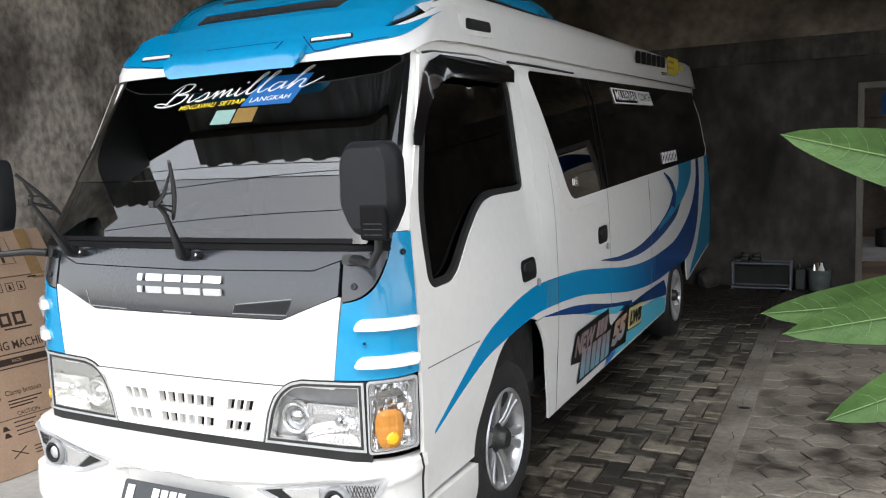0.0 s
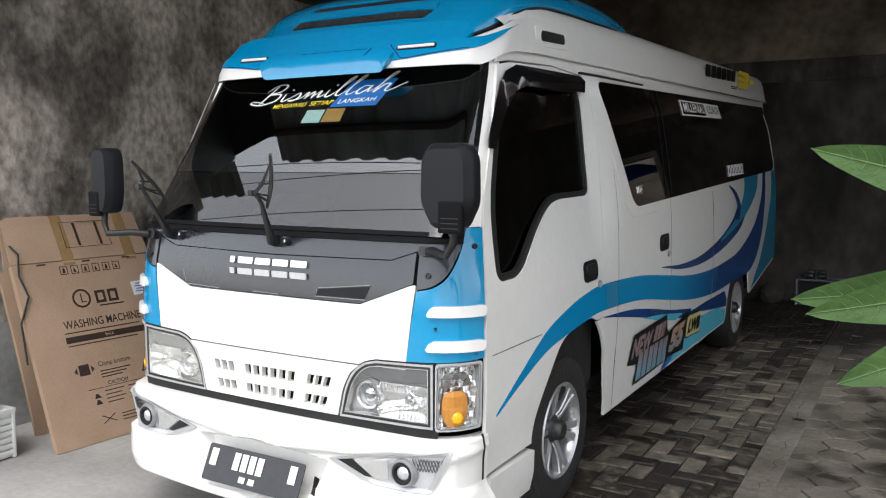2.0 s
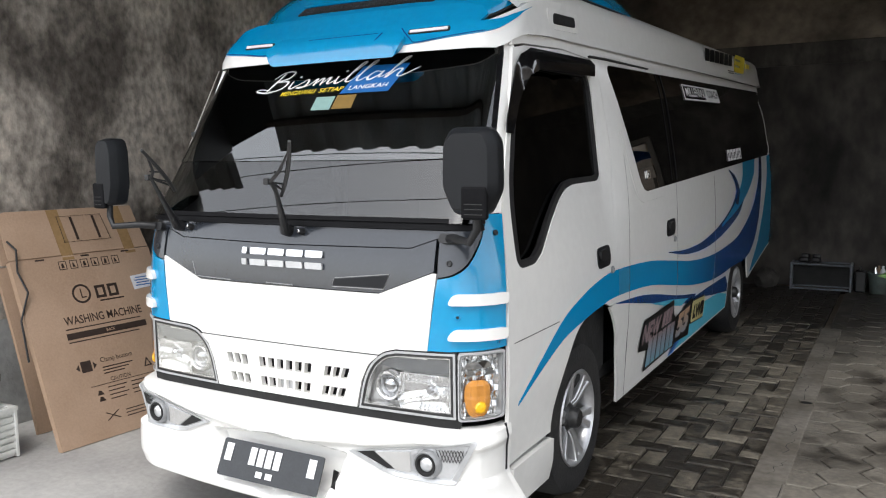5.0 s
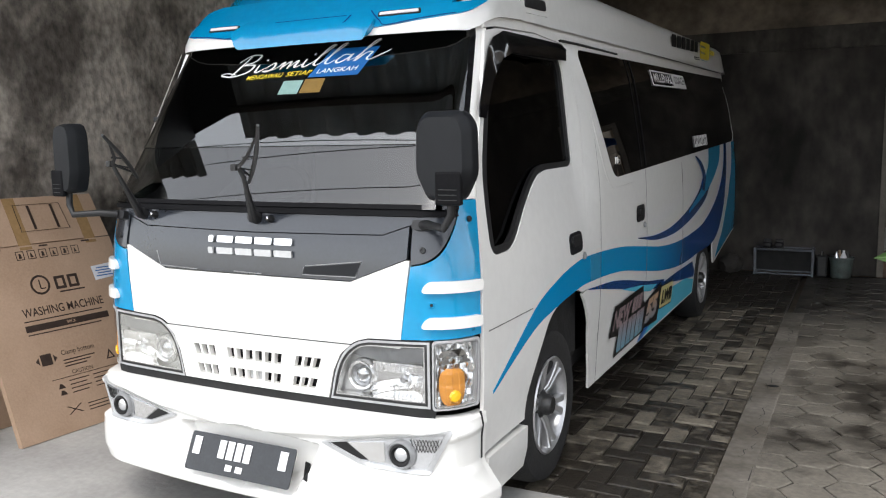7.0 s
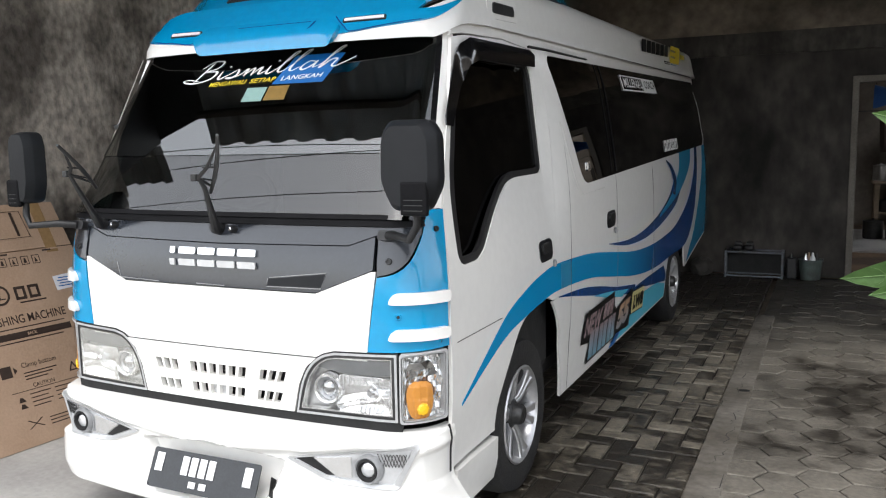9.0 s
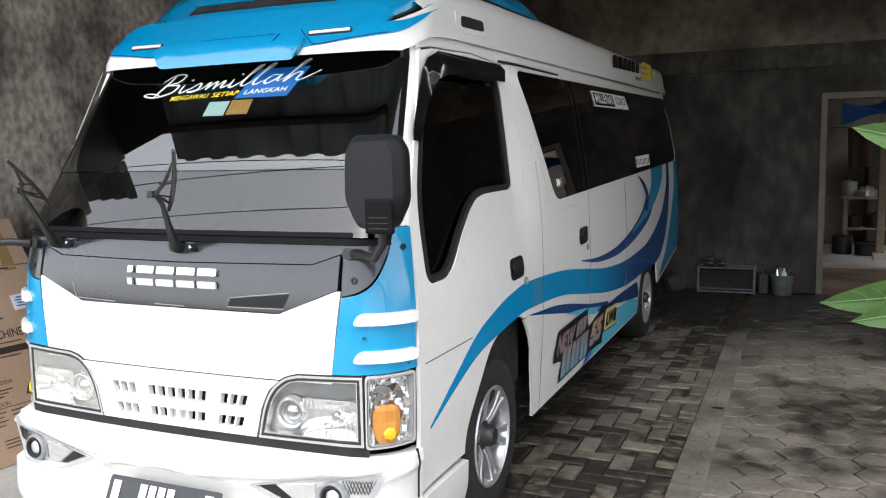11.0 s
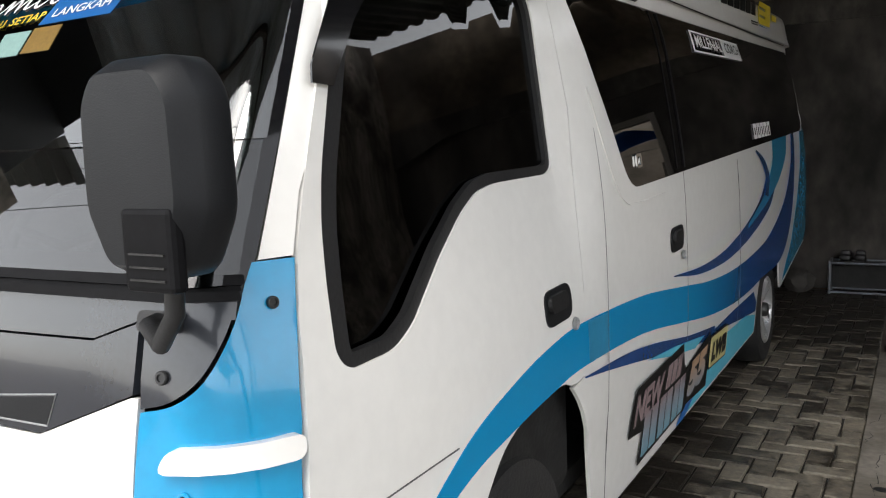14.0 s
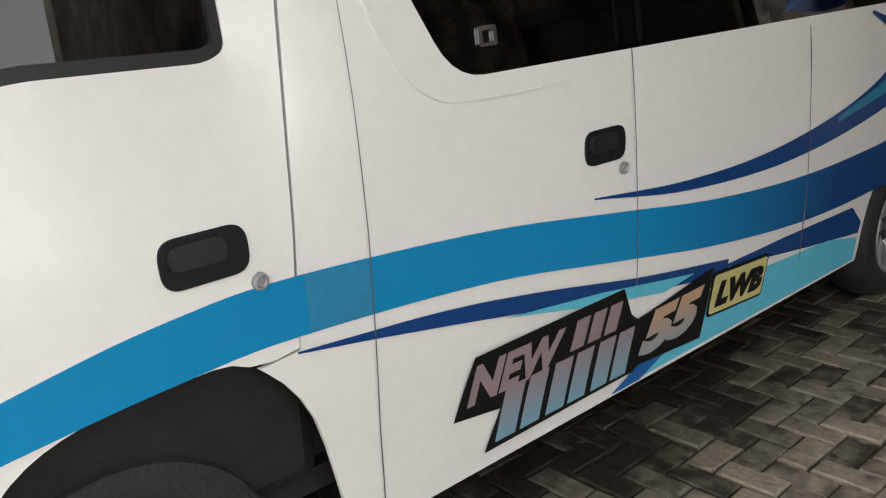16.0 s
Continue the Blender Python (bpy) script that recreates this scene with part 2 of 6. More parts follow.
# upper back wall: paler than below, the light from the roof gap painted in
LIT_RENDER = material("lit_brown_render", (0.172, 0.140, 0.105), 0.92, vary=0.30, scale=1.2, fine=9, bump=0.7, second=(0.040, 0.033, 0.026), amount=0.9, contrast=0.12)
CHIPPED = material("chipped_cement_beam", (0.062, 0.056, 0.049), 0.92, vary=0.35, scale=2.6, fine=14, bump=0.8, second=(0.026, 0.023, 0.020), amount=0.95, stretch=(1, 1, 0.6), contrast=0.10)
SLAB = material("worn_concrete", (0.42, 0.41, 0.39), 0.75, vary=0.08, scale=1.3, fine=30, bump=0.25, second=(0.27, 0.26, 0.25), amount=0.7)
STRIP = material("kerb_concrete", (0.205, 0.186, 0.158), 0.7, vary=0.2, scale=2.6, fine=26, bump=0.4, second=(0.10, 0.085, 0.066), amount=0.85, contrast=0.12)


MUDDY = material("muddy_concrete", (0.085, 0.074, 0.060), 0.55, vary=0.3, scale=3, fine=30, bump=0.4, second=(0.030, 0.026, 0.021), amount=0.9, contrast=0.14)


def paver_material(name, dry, wet, fine, mid, threshold, soft, large=0.55, piece=1.0, patch=0.85):
    """Worn cement pavers: dry pale tops that break off into dark wet patches, different from piece to piece."""
    m = material(name, dry, 0.5, vary=0.16, scale=mid, fine=fine, bump=0.5)
    t = m.node_tree
    b = t.nodes["Principled BSDF"]
    pos, info = t.nodes.new("ShaderNodeNewGeometry"), t.nodes.new("ShaderNodeObjectInfo")

    def tex(sc, detail, rough):
        n = t.nodes.new("ShaderNodeTexNoise")
        n.inputs["Scale"].default_value, n.inputs["Detail"].default_value, n.inputs["Roughness"].default_value = sc, detail, rough
        t.links.new(pos.outputs["Position"], n.inputs["Vector"])
        return n.outputs["Fac"]

    def mul_add(a, k, c):
        n = t.nodes.new("ShaderNodeMath")
        n.operation = "MULTIPLY_ADD"
        t.links.new(a, n.inputs[0])
        n.inputs[1].default_value = k
        if isinstance(c, float):
            n.inputs[2].default_value = c
        else:
            t.links.new(c, n.inputs[2])
        return n.outputs[0]

    total = mul_add(tex(1.1, 3, 0.5), large, 0.0)
    total = mul_add(tex(mid, 5, 0.60), patch, total)
    total = mul_add(info.outputs["Random"], 0.20 * piece, total)
    total = mul_add(pos.outputs["Random Per Island"], 0.10 * piece, total)
    # the far tops go dark where the strip changes: mud and the back's shade in one colour, with an uneven outline
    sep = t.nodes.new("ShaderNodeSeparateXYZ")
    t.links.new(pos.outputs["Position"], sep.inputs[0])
    back_dark = t.nodes.new("ShaderNodeMapRange")
    back_dark.inputs["From Min"].default_value, back_dark.inputs["From Max"].default_value = 5.6, 7.4
    back_dark.inputs["To Max"].default_value = -0.24
    t.links.new(mul_add(tex(0.9, 4, 0.6), 2.4, mul_add(sep.outputs[1], 1.0, -0.6)), back_dark.inputs["Value"])
    toned_down = t.nodes.new("ShaderNodeMath")
    t.links.new(total, toned_down.inputs[0])
    t.links.new(back_dark.outputs[0], toned_down.inputs[1])
    total = toned_down.outputs[0]
    ramp = t.nodes.new("ShaderNodeMapRange")
    ramp.inputs["From Min"].default_value, ramp.inputs["From Max"].default_value = threshold - soft, threshold + soft
    t.links.new(total, ramp.inputs["Value"])
    tone = b.inputs["Base Color"].links[0].from_node
    mix = t.nodes.new("ShaderNodeMix")
    mix.data_type = "RGBA"
    mix.inputs[6].default_value = (*wet, 1)
    t.links.new(ramp.outputs[0], mix.inputs[0])
    t.links.new(tone.outputs[0], mix.inputs[7])
    t.links.new(mix.outputs[2], b.inputs["Base Color"])
    gl = t.nodes.new("ShaderNodeMapRange")
    gl.inputs["To Min"].default_value, gl.inputs["To Max"].default_value = 0.40, 0.65
    t.links.new(ramp.outputs[0], gl.inputs["Value"])
    t.links.new(gl.outputs[0], b.inputs["Roughness"])
    return m


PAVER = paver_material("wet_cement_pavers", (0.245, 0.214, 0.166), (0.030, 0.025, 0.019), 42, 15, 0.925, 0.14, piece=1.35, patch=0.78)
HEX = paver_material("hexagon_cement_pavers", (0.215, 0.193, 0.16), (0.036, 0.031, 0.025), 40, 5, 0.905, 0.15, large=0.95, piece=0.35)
JOINT = material("damp_sand_joints", (0.026, 0.022, 0.018), 0.75, vary=0.3, scale=5, fine=60, bump=0.5)
EARTH = material("bare_ground", (0.17, 0.14, 0.11), 0.95, vary=0.2, scale=1, fine=20, bump=0.5)
SHEET_METAL = material("corrugated_roof_sheet", (0.27, 0.30, 0.31), 0.5, 0.3, vary=0.12, scale=2, fine=40, second=(0.06, 0.05, 0.045), amount=0.6)
DARK_SHEET = material("unseen_dark_sheet", (0.020, 0.021, 0.022), 0.6, 0.2, vary=0.25, scale=3, fine=40)
TIMBER = material("dark_roof_timber", (0.035, 0.028, 0.022), 0.8, vary=0.25, scale=3, fine=40, stretch=(1, 6, 6), bump=0.3)

# ---------------------------------------------------------------- the ground and the garage
FLOOR_X0, BACK_Y, STRIP_X0, STRIP_X1, PAVE_Y0 = -2.35, 7.70, 1.460, 1.630, 0.95
setting("ground", cuboid((-400, -400, -0.5), (400, 400, -0.06)), EARTH, "bare earth reaching to the horizon", "ground")
setting("floor", cuboid((FLOOR_X0, -6.0, -0.06), (STRIP_X0, PAVE_Y0, 0.0)), SLAB, "pale worn concrete floor in front of the garage", "floor")
bed = setting("paver_bed", cuboid((FLOOR_X0, PAVE_Y0, -0.06), (STRIP_X0, BACK_Y, -0.012)), JOINT, "dark damp sand bed under the brick pavers", "floor")
setting("kerb_strip", cuboid((STRIP_X0 + 0.009, -6.0, -0.06), (STRIP_X1 - 0.009, 5.34, 0.004), bevel=0.006), STRIP, "grey cracked concrete strip between the two pavings", "kerb")
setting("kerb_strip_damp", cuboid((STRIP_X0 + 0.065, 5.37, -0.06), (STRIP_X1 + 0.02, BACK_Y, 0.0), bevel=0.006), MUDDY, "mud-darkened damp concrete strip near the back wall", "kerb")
hexbed = setting("hexagon_bed", cuboid((STRIP_X1, -6.0, -0.06), (7.2, BACK_Y, -0.010)), JOINT, "dark sand bed under the hexagon pavers", "floor")
setting("wall_left", cuboid((FLOOR_X0 - 0.2, -0.62, -0.06), (FLOOR_X0, BACK_Y + 0.2, 2.85)), WALL, "mould-stained bare cement wall along the garage", "wall")
setting("dado", cuboid((FLOOR_X0, -0.62, 0.0), (FLOOR_X0 + 0.006, BACK_Y, 0.62), bevel=0.002), material("pale_cement_dado", (0.36, 0.36, 0.35), 0.85, vary=0.12, scale=2.2, fine=24, bump=0.4, second=(0.20, 0.195, 0.185), amount=0.8, contrast=0.16), "pale cement dado along the foot of the wall", "wall")
DOOR_X0, DOOR_X1, DOOR_Z = 2.20, 3.15, 2.16
BEAM_Z0, BEAM_Z1 = 2.45, 2.69
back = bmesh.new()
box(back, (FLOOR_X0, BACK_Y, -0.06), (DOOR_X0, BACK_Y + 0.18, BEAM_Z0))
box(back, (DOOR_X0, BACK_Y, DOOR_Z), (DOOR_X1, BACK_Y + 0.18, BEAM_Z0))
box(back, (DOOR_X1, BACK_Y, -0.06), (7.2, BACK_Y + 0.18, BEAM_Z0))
setting("wall_back", back, SHADED_RENDER, "stained cement back wall with a doorway, coloured for its shade", "wall")
upper = cuboid((FLOOR_X0, BACK_Y, BEAM_Z1), (3.4, BACK_Y + 0.18, 4.2))
box(upper, (3.4, BACK_Y, BEAM_Z1), (7.2, BACK_Y + 0.18, 3.72))
setting("wall_back_upper", upper, LIT_RENDER, "brown stained wall above the ring beam, coloured for its light", "wall")
# unseen wall, added to keep the right side and its window reflections dark
setting("wall_right", cuboid((5.7, 2.6, -0.06), (5.9, BACK_Y, 3.82)), WALL, "added unseen wall that dims the garage's right side", "wall")
setting("ring_beam", cuboid((FLOOR_X0, BACK_Y - 0.03, BEAM_Z0), (7.2, BACK_Y + 0.18, BEAM_Z1), bevel=0.006), CHIPPED, "grey chipped cement ring beam across the back wall", "beam")
ROOF_EDGE, ROOF_Z = -0.50, 3.30
PITCH = 0.23


def ribbed(x0, x1, y0, y1, z0, z1, bm=None):
    """Ribbed roof sheeting between two eaves."""
    n = int((x1 - x0) / 0.023)
    wave = [(x0 + 0.023 * k, 0.020 * max(-1.0, min(1.0, 1.8 * math.cos((x0 + 0.023 * k) * 2 * math.pi / PITCH)))) for k in range(n + 1)]
    return grid_mesh([[(x, y, z + h) for x, h in wave] for y, z in ((y0, z0), (y1, z1))], bm=bm)


roof_at = lambda y: ROOF_Z + 0.55 * (y - ROOF_EDGE) / (BACK_Y + 0.2 - ROOF_EDGE)
roofm = ribbed(-1.87, 2.2, ROOF_EDGE, BACK_Y + 0.2, ROOF_Z, ROOF_Z + 0.55)
# right-hand bays are unseen, added to keep light off the garage's back
ribbed(2.2, 3.4, 2.4, BACK_Y + 0.2, roof_at(2.4), roof_at(BACK_Y + 0.2), roofm)
ribbed(3.4, 5.4, 2.4, 7.4, roof_at(2.4), roof_at(7.4), roofm)
bmesh.ops.solidify(roofm, geom=roofm.faces[:], thickness=0.004)
rows = [[(-3.4 + k * 0.025, y, ROOF_Z + 0.018 * math.cos(k * math.pi / 3)) for k in range(42)] for y in (-0.77, -0.47)]
eave = grid_mesh(rows)
bmesh.ops.solidify(eave, geom=eave.faces[:], thickness=0.004)
# cladding added out of view so the wall top reflects black in the windscreen
setting("wall_left_upper", cuboid((FLOOR_X0 - 0.2, -0.45, 2.85), (FLOOR_X0, BACK_Y + 0.2, 3.30)), DARK_SHEET, "added dark sheet above the garage wall, met only in reflections", "wall")
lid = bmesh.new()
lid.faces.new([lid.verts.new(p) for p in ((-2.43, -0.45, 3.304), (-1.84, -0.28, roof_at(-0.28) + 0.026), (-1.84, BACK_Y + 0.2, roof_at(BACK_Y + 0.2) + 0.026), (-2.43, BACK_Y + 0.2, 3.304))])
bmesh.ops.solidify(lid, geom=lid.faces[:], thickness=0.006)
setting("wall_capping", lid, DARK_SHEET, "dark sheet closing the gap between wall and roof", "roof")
setting("eave", eave, SHEET_METAL, "dark corrugated eave in front of the garage wall", "roof", smooth=True)
setting("purlin", cuboid((-1.87, -0.275, 3.245), (2.2, -0.235, 3.29)), TIMBER, "dark timber purlin under the roof edge", "beam")
setting("roof", roofm, SHEET_METAL, "dark corrugated metal roof over the garage", "roof", smooth=True)

# ---------------------------------------------------------------- the microbus: surfaces
def table(pairs):
    zs, vs = [p[0] for p in pairs], [p[1] for p in pairs]
    return lambda z: float(np.interp(z, zs, vs))


def curve(pairs):
    """Smooth interpolation through a few pairs."""
    zs, vs = [p[0] for p in pairs], [p[1] for p in pairs]
    ms = np.gradient(vs, zs)

    def at(z):
        z = min(max(z, zs[0]), zs[-1])
        i = min(max(int(np.searchsorted(zs, z)) - 1, 0), len(zs) - 2)
        h = zs[i + 1] - zs[i]
        t = (z - zs[i]) / h
        return float((2 * t ** 3 - 3 * t * t + 1) * vs[i] + (t ** 3 - 2 * t * t + t) * h * ms[i] + (3 * t * t - 2 * t ** 3) * vs[i + 1] + (t ** 3 - t * t) * h * ms[i + 1])
    return at


HALF = curve([(0.15, 0.80), (0.27, 0.835), (0.45, 0.848), (0.9, 0.860), (1.05, 0.858), (1.3, 0.848), (1.6, 0.808), (1.9, 0.750), (2.05, 0.700), (2.25, 0.682)])
CAB = curve([(0.15, 0.80), (0.27, 0.835), (0.45, 0.848), (0.9, 0.858), (1.05, 0.849), (1.20, 0.823), (1.38, 0.790), (1.6, 0.765), (1.9, 0.728), (2.05, 0.700), (2.25, 0.682)])
NOSE = table([(0.15, 0.10), (0.55, 0.115), (0.85, 0.115), (1.02, 0.120), (1.12, 0.130), (1.262, 0.165), (1.93, 0.585), (2.1, 0.66)])
ROUND = table([(0.3, 0.19), (1.05, 0.19), (1.27, 0.14), (1.9, 0.075)])
EDGE = table([(0.3, 0.30), (0.55, 0.285), (0.93, 0.280), (1.17, 0.315), (1.29, 0.345), (1.60, 0.480), (1.87, 0.595), (2.0, 0.64)])
TAIL_Y = 6.90


def side(sign):
    def lay(y, z, w):
        k = min(1.0, max(0.0, (y - 1.45) / 0.25))
        k = k * k * (3 - 2 * k)
        x = CAB(z) + (HALF(z) - CAB(z)) * k
        # the panels draw in below a soft crease
        fold = min(1.0, max(0.0, ((0.60 if y < 1.5 else 0.655) - z) / 0.12))
        x -= 0.007 * fold * fold * (3 - 2 * fold) * min(1.0, max(0.0, (y - 0.30) / 0.12))
        yc = TAIL_Y - 0.30
        if y > yc:
            x -= 0.30 - math.sqrt(max(0.0, 0.30 ** 2 - min(y - yc, 0.298) ** 2))
        slope = (HALF(z + 0.02) - HALF(z - 0.02)) / 0.04
        n = Vector((1, max(0.0, (y - yc) / 0.30), -slope)).normalized()
        return Vector((sign * (x + w * n.x), y + w * n.y, z + w * n.z))
    return lay


def nose(s, z, w):
    """Across the front and round its corners: s runs along the outside from the middle."""
    sg, s = (1 if s >= 0 else -1), abs(s)
    r, h, y0 = ROUND(z), CAB(z), NOSE(z)
    flat = h - r
    slope = (NOSE(z + 0.02) - NOSE(z - 0.02)) / 0.04
    if s < flat:
        x, y, nx, ny = s, y0 + 0.022 * (s / flat) ** 2, 0.03 * s, -1.0
    elif s < flat + r * math.pi / 2:
        a = (s - flat) / r
        x, y, nx, ny = flat + r * math.sin(a), y0 + 0.022 + r * (1 - math.cos(a)), math.sin(a), -math.cos(a)
    else:
        x, y, nx, ny = h, y0 + 0.022 + r + s - flat - r * math.pi / 2, 1.0, 0.0
    n = Vector((nx, ny, slope * max(0.0, -ny))).normalized()
    return Vector((sg * (x + w * n.x), y + w * n.y, z + w * n.z))


RIGHT, LEFT = side(1), side(-1)


def mirrored(outline):
    return [(-u, v) for u, v in outline][::-1]


def edge_y(z):
    return EDGE(z) + 0.004


def edge_s(z):
    """Where, along the nose, the cab door begins."""
    r, d = ROUND(z), EDGE(z) - 0.004 - NOSE(z) - 0.022
    return CAB(z) - r + (r * math.acos(1 - d / r) if d < r else r * math.pi / 2 + d - r)


bus = thing("microbus", "white microbus with blue swoosh graphics parked nose out in the garage", "microbus")

# wheel arches and outlines in y and z
ARCH_F = spline([(0.735, 0.27), (0.720, 0.42), (0.775, 0.56), (0.868, 0.668), (0.97, 0.762), (1.1, 0.805), (1.24, 0.816), (1.39, 0.80), (1.53, 0.63), (1.62, 0.275)], 4)
ARCH_R = spline([(4.42, 0.285), (4.47, 0.50), (4.58, 0.68), (4.88, 0.745), (5.18, 0.70), (5.33, 0.50), (5.40, 0.40)], 4)
GLASS_LINE = [(0.399, 1.130), (0.413, 1.104), (0.441, 1.092), (0.569, 1.095), (0.645, 1.127), (0.790, 1.238), (0.913, 1.317), (1.000, 1.358), (1.090, 1.372), (1.410, 1.378), (1.459, 1.398), (1.450, 1.820), (1.420, 1.880), (0.670, 1.865), (0.590, 1.750), (0.507, 1.582), (0.455, 1.434), (0.428, 1.337), (0.410, 1.240)]
DOOR_GLASS = rounded(GLASS_LINE, 0.03)


def drawn_in(poly, d):
    """The outline moved inwards, more along its raked front edge."""
    out = []
    for i, p in enumerate(poly):
        a, b, c = Vector(poly[i - 1]), Vector(p), Vector(poly[(i + 1) % len(poly)])
        n = ((b - a).normalized() + (c - b).normalized()).normalized()
        k = d * (1.8 if p[0] < 0.52 and p[1] > 1.1 else 1.0)
        out.append((b.x - n.y * k, b.y + n.x * k))
    return out


DOOR = [(edge_y(0.4), 0.40)] + [(0.721, 0.40)] + [p for p in ARCH_F if p[1] > 0.41 and p[0] < 1.42] + \
       [(1.445, 0.795), (1.505, 0.805), (1.512, 0.95), (1.553, 1.35), (1.572, 1.56), (1.545, 1.90), (1.50, 1.935), (1.15, 1.945), (0.72, 1.92)] + [(edge_y(z), z) for z in (1.90, 1.8, 1.66, 1.5, 1.32, 1.2, 1.05, 0.9, 0.6)]
WINDOW = rounded([(1.985, 1.299), (6.54, 1.480), (6.70, 1.60), (6.70, 2.11), (1.64, 1.930)], 0.10, 5)
SIDE = [(1.508, 0.797), (1.412, 0.786)] + [p for p in ARCH_F if p[0] > 1.42] + [(1.63, 0.275), (4.41, 0.285)] + ARCH_R + [(5.42, 0.39), (6.70, 0.60), (6.87, 0.9), (6.885, 2.2), (0.68, 2.03), (0.640, 1.99), (0.612, 1.912), (0.72, 1.929), (1.15, 1.953), (1.51, 1.942), (1.553, 1.90), (1.580, 1.56), (1.561, 1.35), (1.52, 0.95)]


def build_side(sign):
    lay = side(sign)
    part("side_panel", sheet(SIDE, lay, 0.012, 0, [WINDOW], 0.10), WHITE, bus, smooth=True)
    door = part("cab_door", sheet(DOOR, lay, 0.014, 0.003, [DOOR_GLASS], 0.07), WHITE, bus, smooth=True)
    part("door_glass", sheet(DOOR_GLASS, lambda y, z, w: lay(y, z, w - 0.022 * (1.45 - y)), 0.006, -0.014, (), 0.08), FILM if sign > 0 else PALE_GLASS, door, "black film-tinted cab door glass" if sign > 0 else "pale green cab door glass", smooth=True)
    inner = rounded(drawn_in(GLASS_LINE, 0.026), 0.02)
    part("window_rubber", sheet(DOOR_GLASS, lay, 0.016, -0.002, [inner], 0.07), BLACK, door, "black rubber window surround", smooth=True)
    part("side_window", sheet(WINDOW, lay, 0.008, -0.003, (), 0.10), FILM, bus, "long black film-tinted side window", smooth=True)
    return door


door_r = build_side(1)
door_l = build_side(-1)
# roof shell: sections from the gutter over the crown
def roof_row(y):
    z0, e = 1.985 + 0.030 * max(0, y - 1.0), 0.030 * (y - 1.2)
    drop = float(np.interp(y, [0.8, 0.92, 1.0, 1.2, 1.4], [-0.115, -0.06, -0.03, -0.005, 0.0]))
    end = max(0.0, (y - 6.55) / 0.35)
    k = math.sqrt(max(0.0, 1 - end * end)) if end else 1.0
    half = [(0.728, z0), (0.712, z0 + 0.05), (0.700, 2.10 + e), (0.690, 2.155 + e + drop * 0.6), (0.672, 2.202 + e + drop), (0.63, 2.236 + e + drop), (0.50, 2.262 + e + drop), (0.25, 2.280 + e + drop), (0, 2.285 + e + drop)]
    half = [(x - 0.20 * (1 - k) * (x > 0.1), z0 + (z - z0) * (0.55 + 0.45 * k)) for x, z in half]
    return [Vector((x, y, z)) for x, z in half] + [Vector((-x, y, z)) for x, z in half[-2::-1]]


ys = [0.80, 0.9, 1.0, 1.2, 1.6] + [2.0 + 0.4 * k for k in range(11)] + [6.3, 6.55, 6.7, 6.8, 6.86, 6.895]
part("roof_shell", grid_mesh([roof_row(y) for y in ys]), WHITE, bus, "white raised fibreglass roof", smooth=True)
tail = [[Vector((x, TAIL_Y - 0.02 + 0.02 * math.cos(x * 2), z)) for x in [HALF(min(z, 1.9)) * 0.74 * k / 6 for k in range(-6, 7)]] for z in (0.55, 0.9, 1.4, 1.9, 2.15, 2.35)]
part("rear_panel", grid_mesh(tail), WHITE, bus, smooth=True)
part("floor_pan", cuboid((-0.76, 0.35, 0.40), (0.76, 6.4, 0.46)), UNDER, bus)
for sg in (-1, 1):
    x0, x1 = sorted((sg * 0.50, sg * 0.79))
    part("wheel_housing", cuboid((x0, 0.72, 0.44), (x1, 1.58, 0.83), bevel=0.05), UNDER, bus)
    part("wheel_housing", cuboid((x0, 4.40, 0.44), (x1, 5.42, 0.78), bevel=0.05), UNDER, bus)

# wheels
def wheel(x, y, sign, rad=0.342):
    m = Matrix.Translation((x, y, rad - 0.003)) @ Matrix.Rotation(sign * math.pi / 2, 4, "Y")
    w = part("wheel", lathe(bmesh.new(), [(0.205, -0.10), (0.27, -0.105), (0.325, -0.095), (rad - 0.012, -0.075), (rad, -0.055), (rad, 0.055), (rad - 0.012, 0.075), (0.325, 0.095),
                                          (0.30, 0.104), (0.255, 0.104), (0.218, 0.096), (0.205, 0.08)], m, 56), TYRE, bus, "black tyre on a silver alloy rim", smooth=True)
    part("rim", lathe(bmesh.new(), [(0.216, 0.098), (0.209, 0.104), (0.200, 0.096), (0.192, 0.06), (0.186, -0.02), (0.186, -0.09)], m, 56), ALLOY, w, "silver alloy rim", smooth=True)
    part("brake_drum", lathe(bmesh.new(), [(0, -0.02), (0.15, -0.02), (0.165, -0.05), (0.165, -0.09)], m, 40), STEEL_DARK, w, smooth=True)
    for k in range(6):
        a = k * math.pi / 3 + 0.25
        bm = bmesh.new()
        for d in (-0.115, 0.115):
            sec = []
            for r, wd, h, th, sh in ((0.045, 0.026, 0.050, 0.03, 1.9), (0.085, 0.026, 0.072, 0.03, 1.25), (0.13, 0.027, 0.082, 0.03, 1.05), (0.170, 0.030, 0.088, 0.034, 1.15), (0.202, 0.040, 0.096, 0.036, 1.45)):
                ang = a + d * sh
                c, t = Vector((math.cos(ang), math.sin(ang), 0)), Vector((-math.sin(ang), math.cos(ang), 0))
                sec.append([m @ (c * r + t * u + Vector((0, 0, v))) for u, v in ((-wd / 2, h - th), (-wd / 2, h - 0.005), (-wd / 3, h), (wd / 3, h), (wd / 2, h - 0.005), (wd / 2, h - th))])
            grid_mesh(sec, True, bm)
        part("spoke", bm, ALLOY, w, smooth=True)
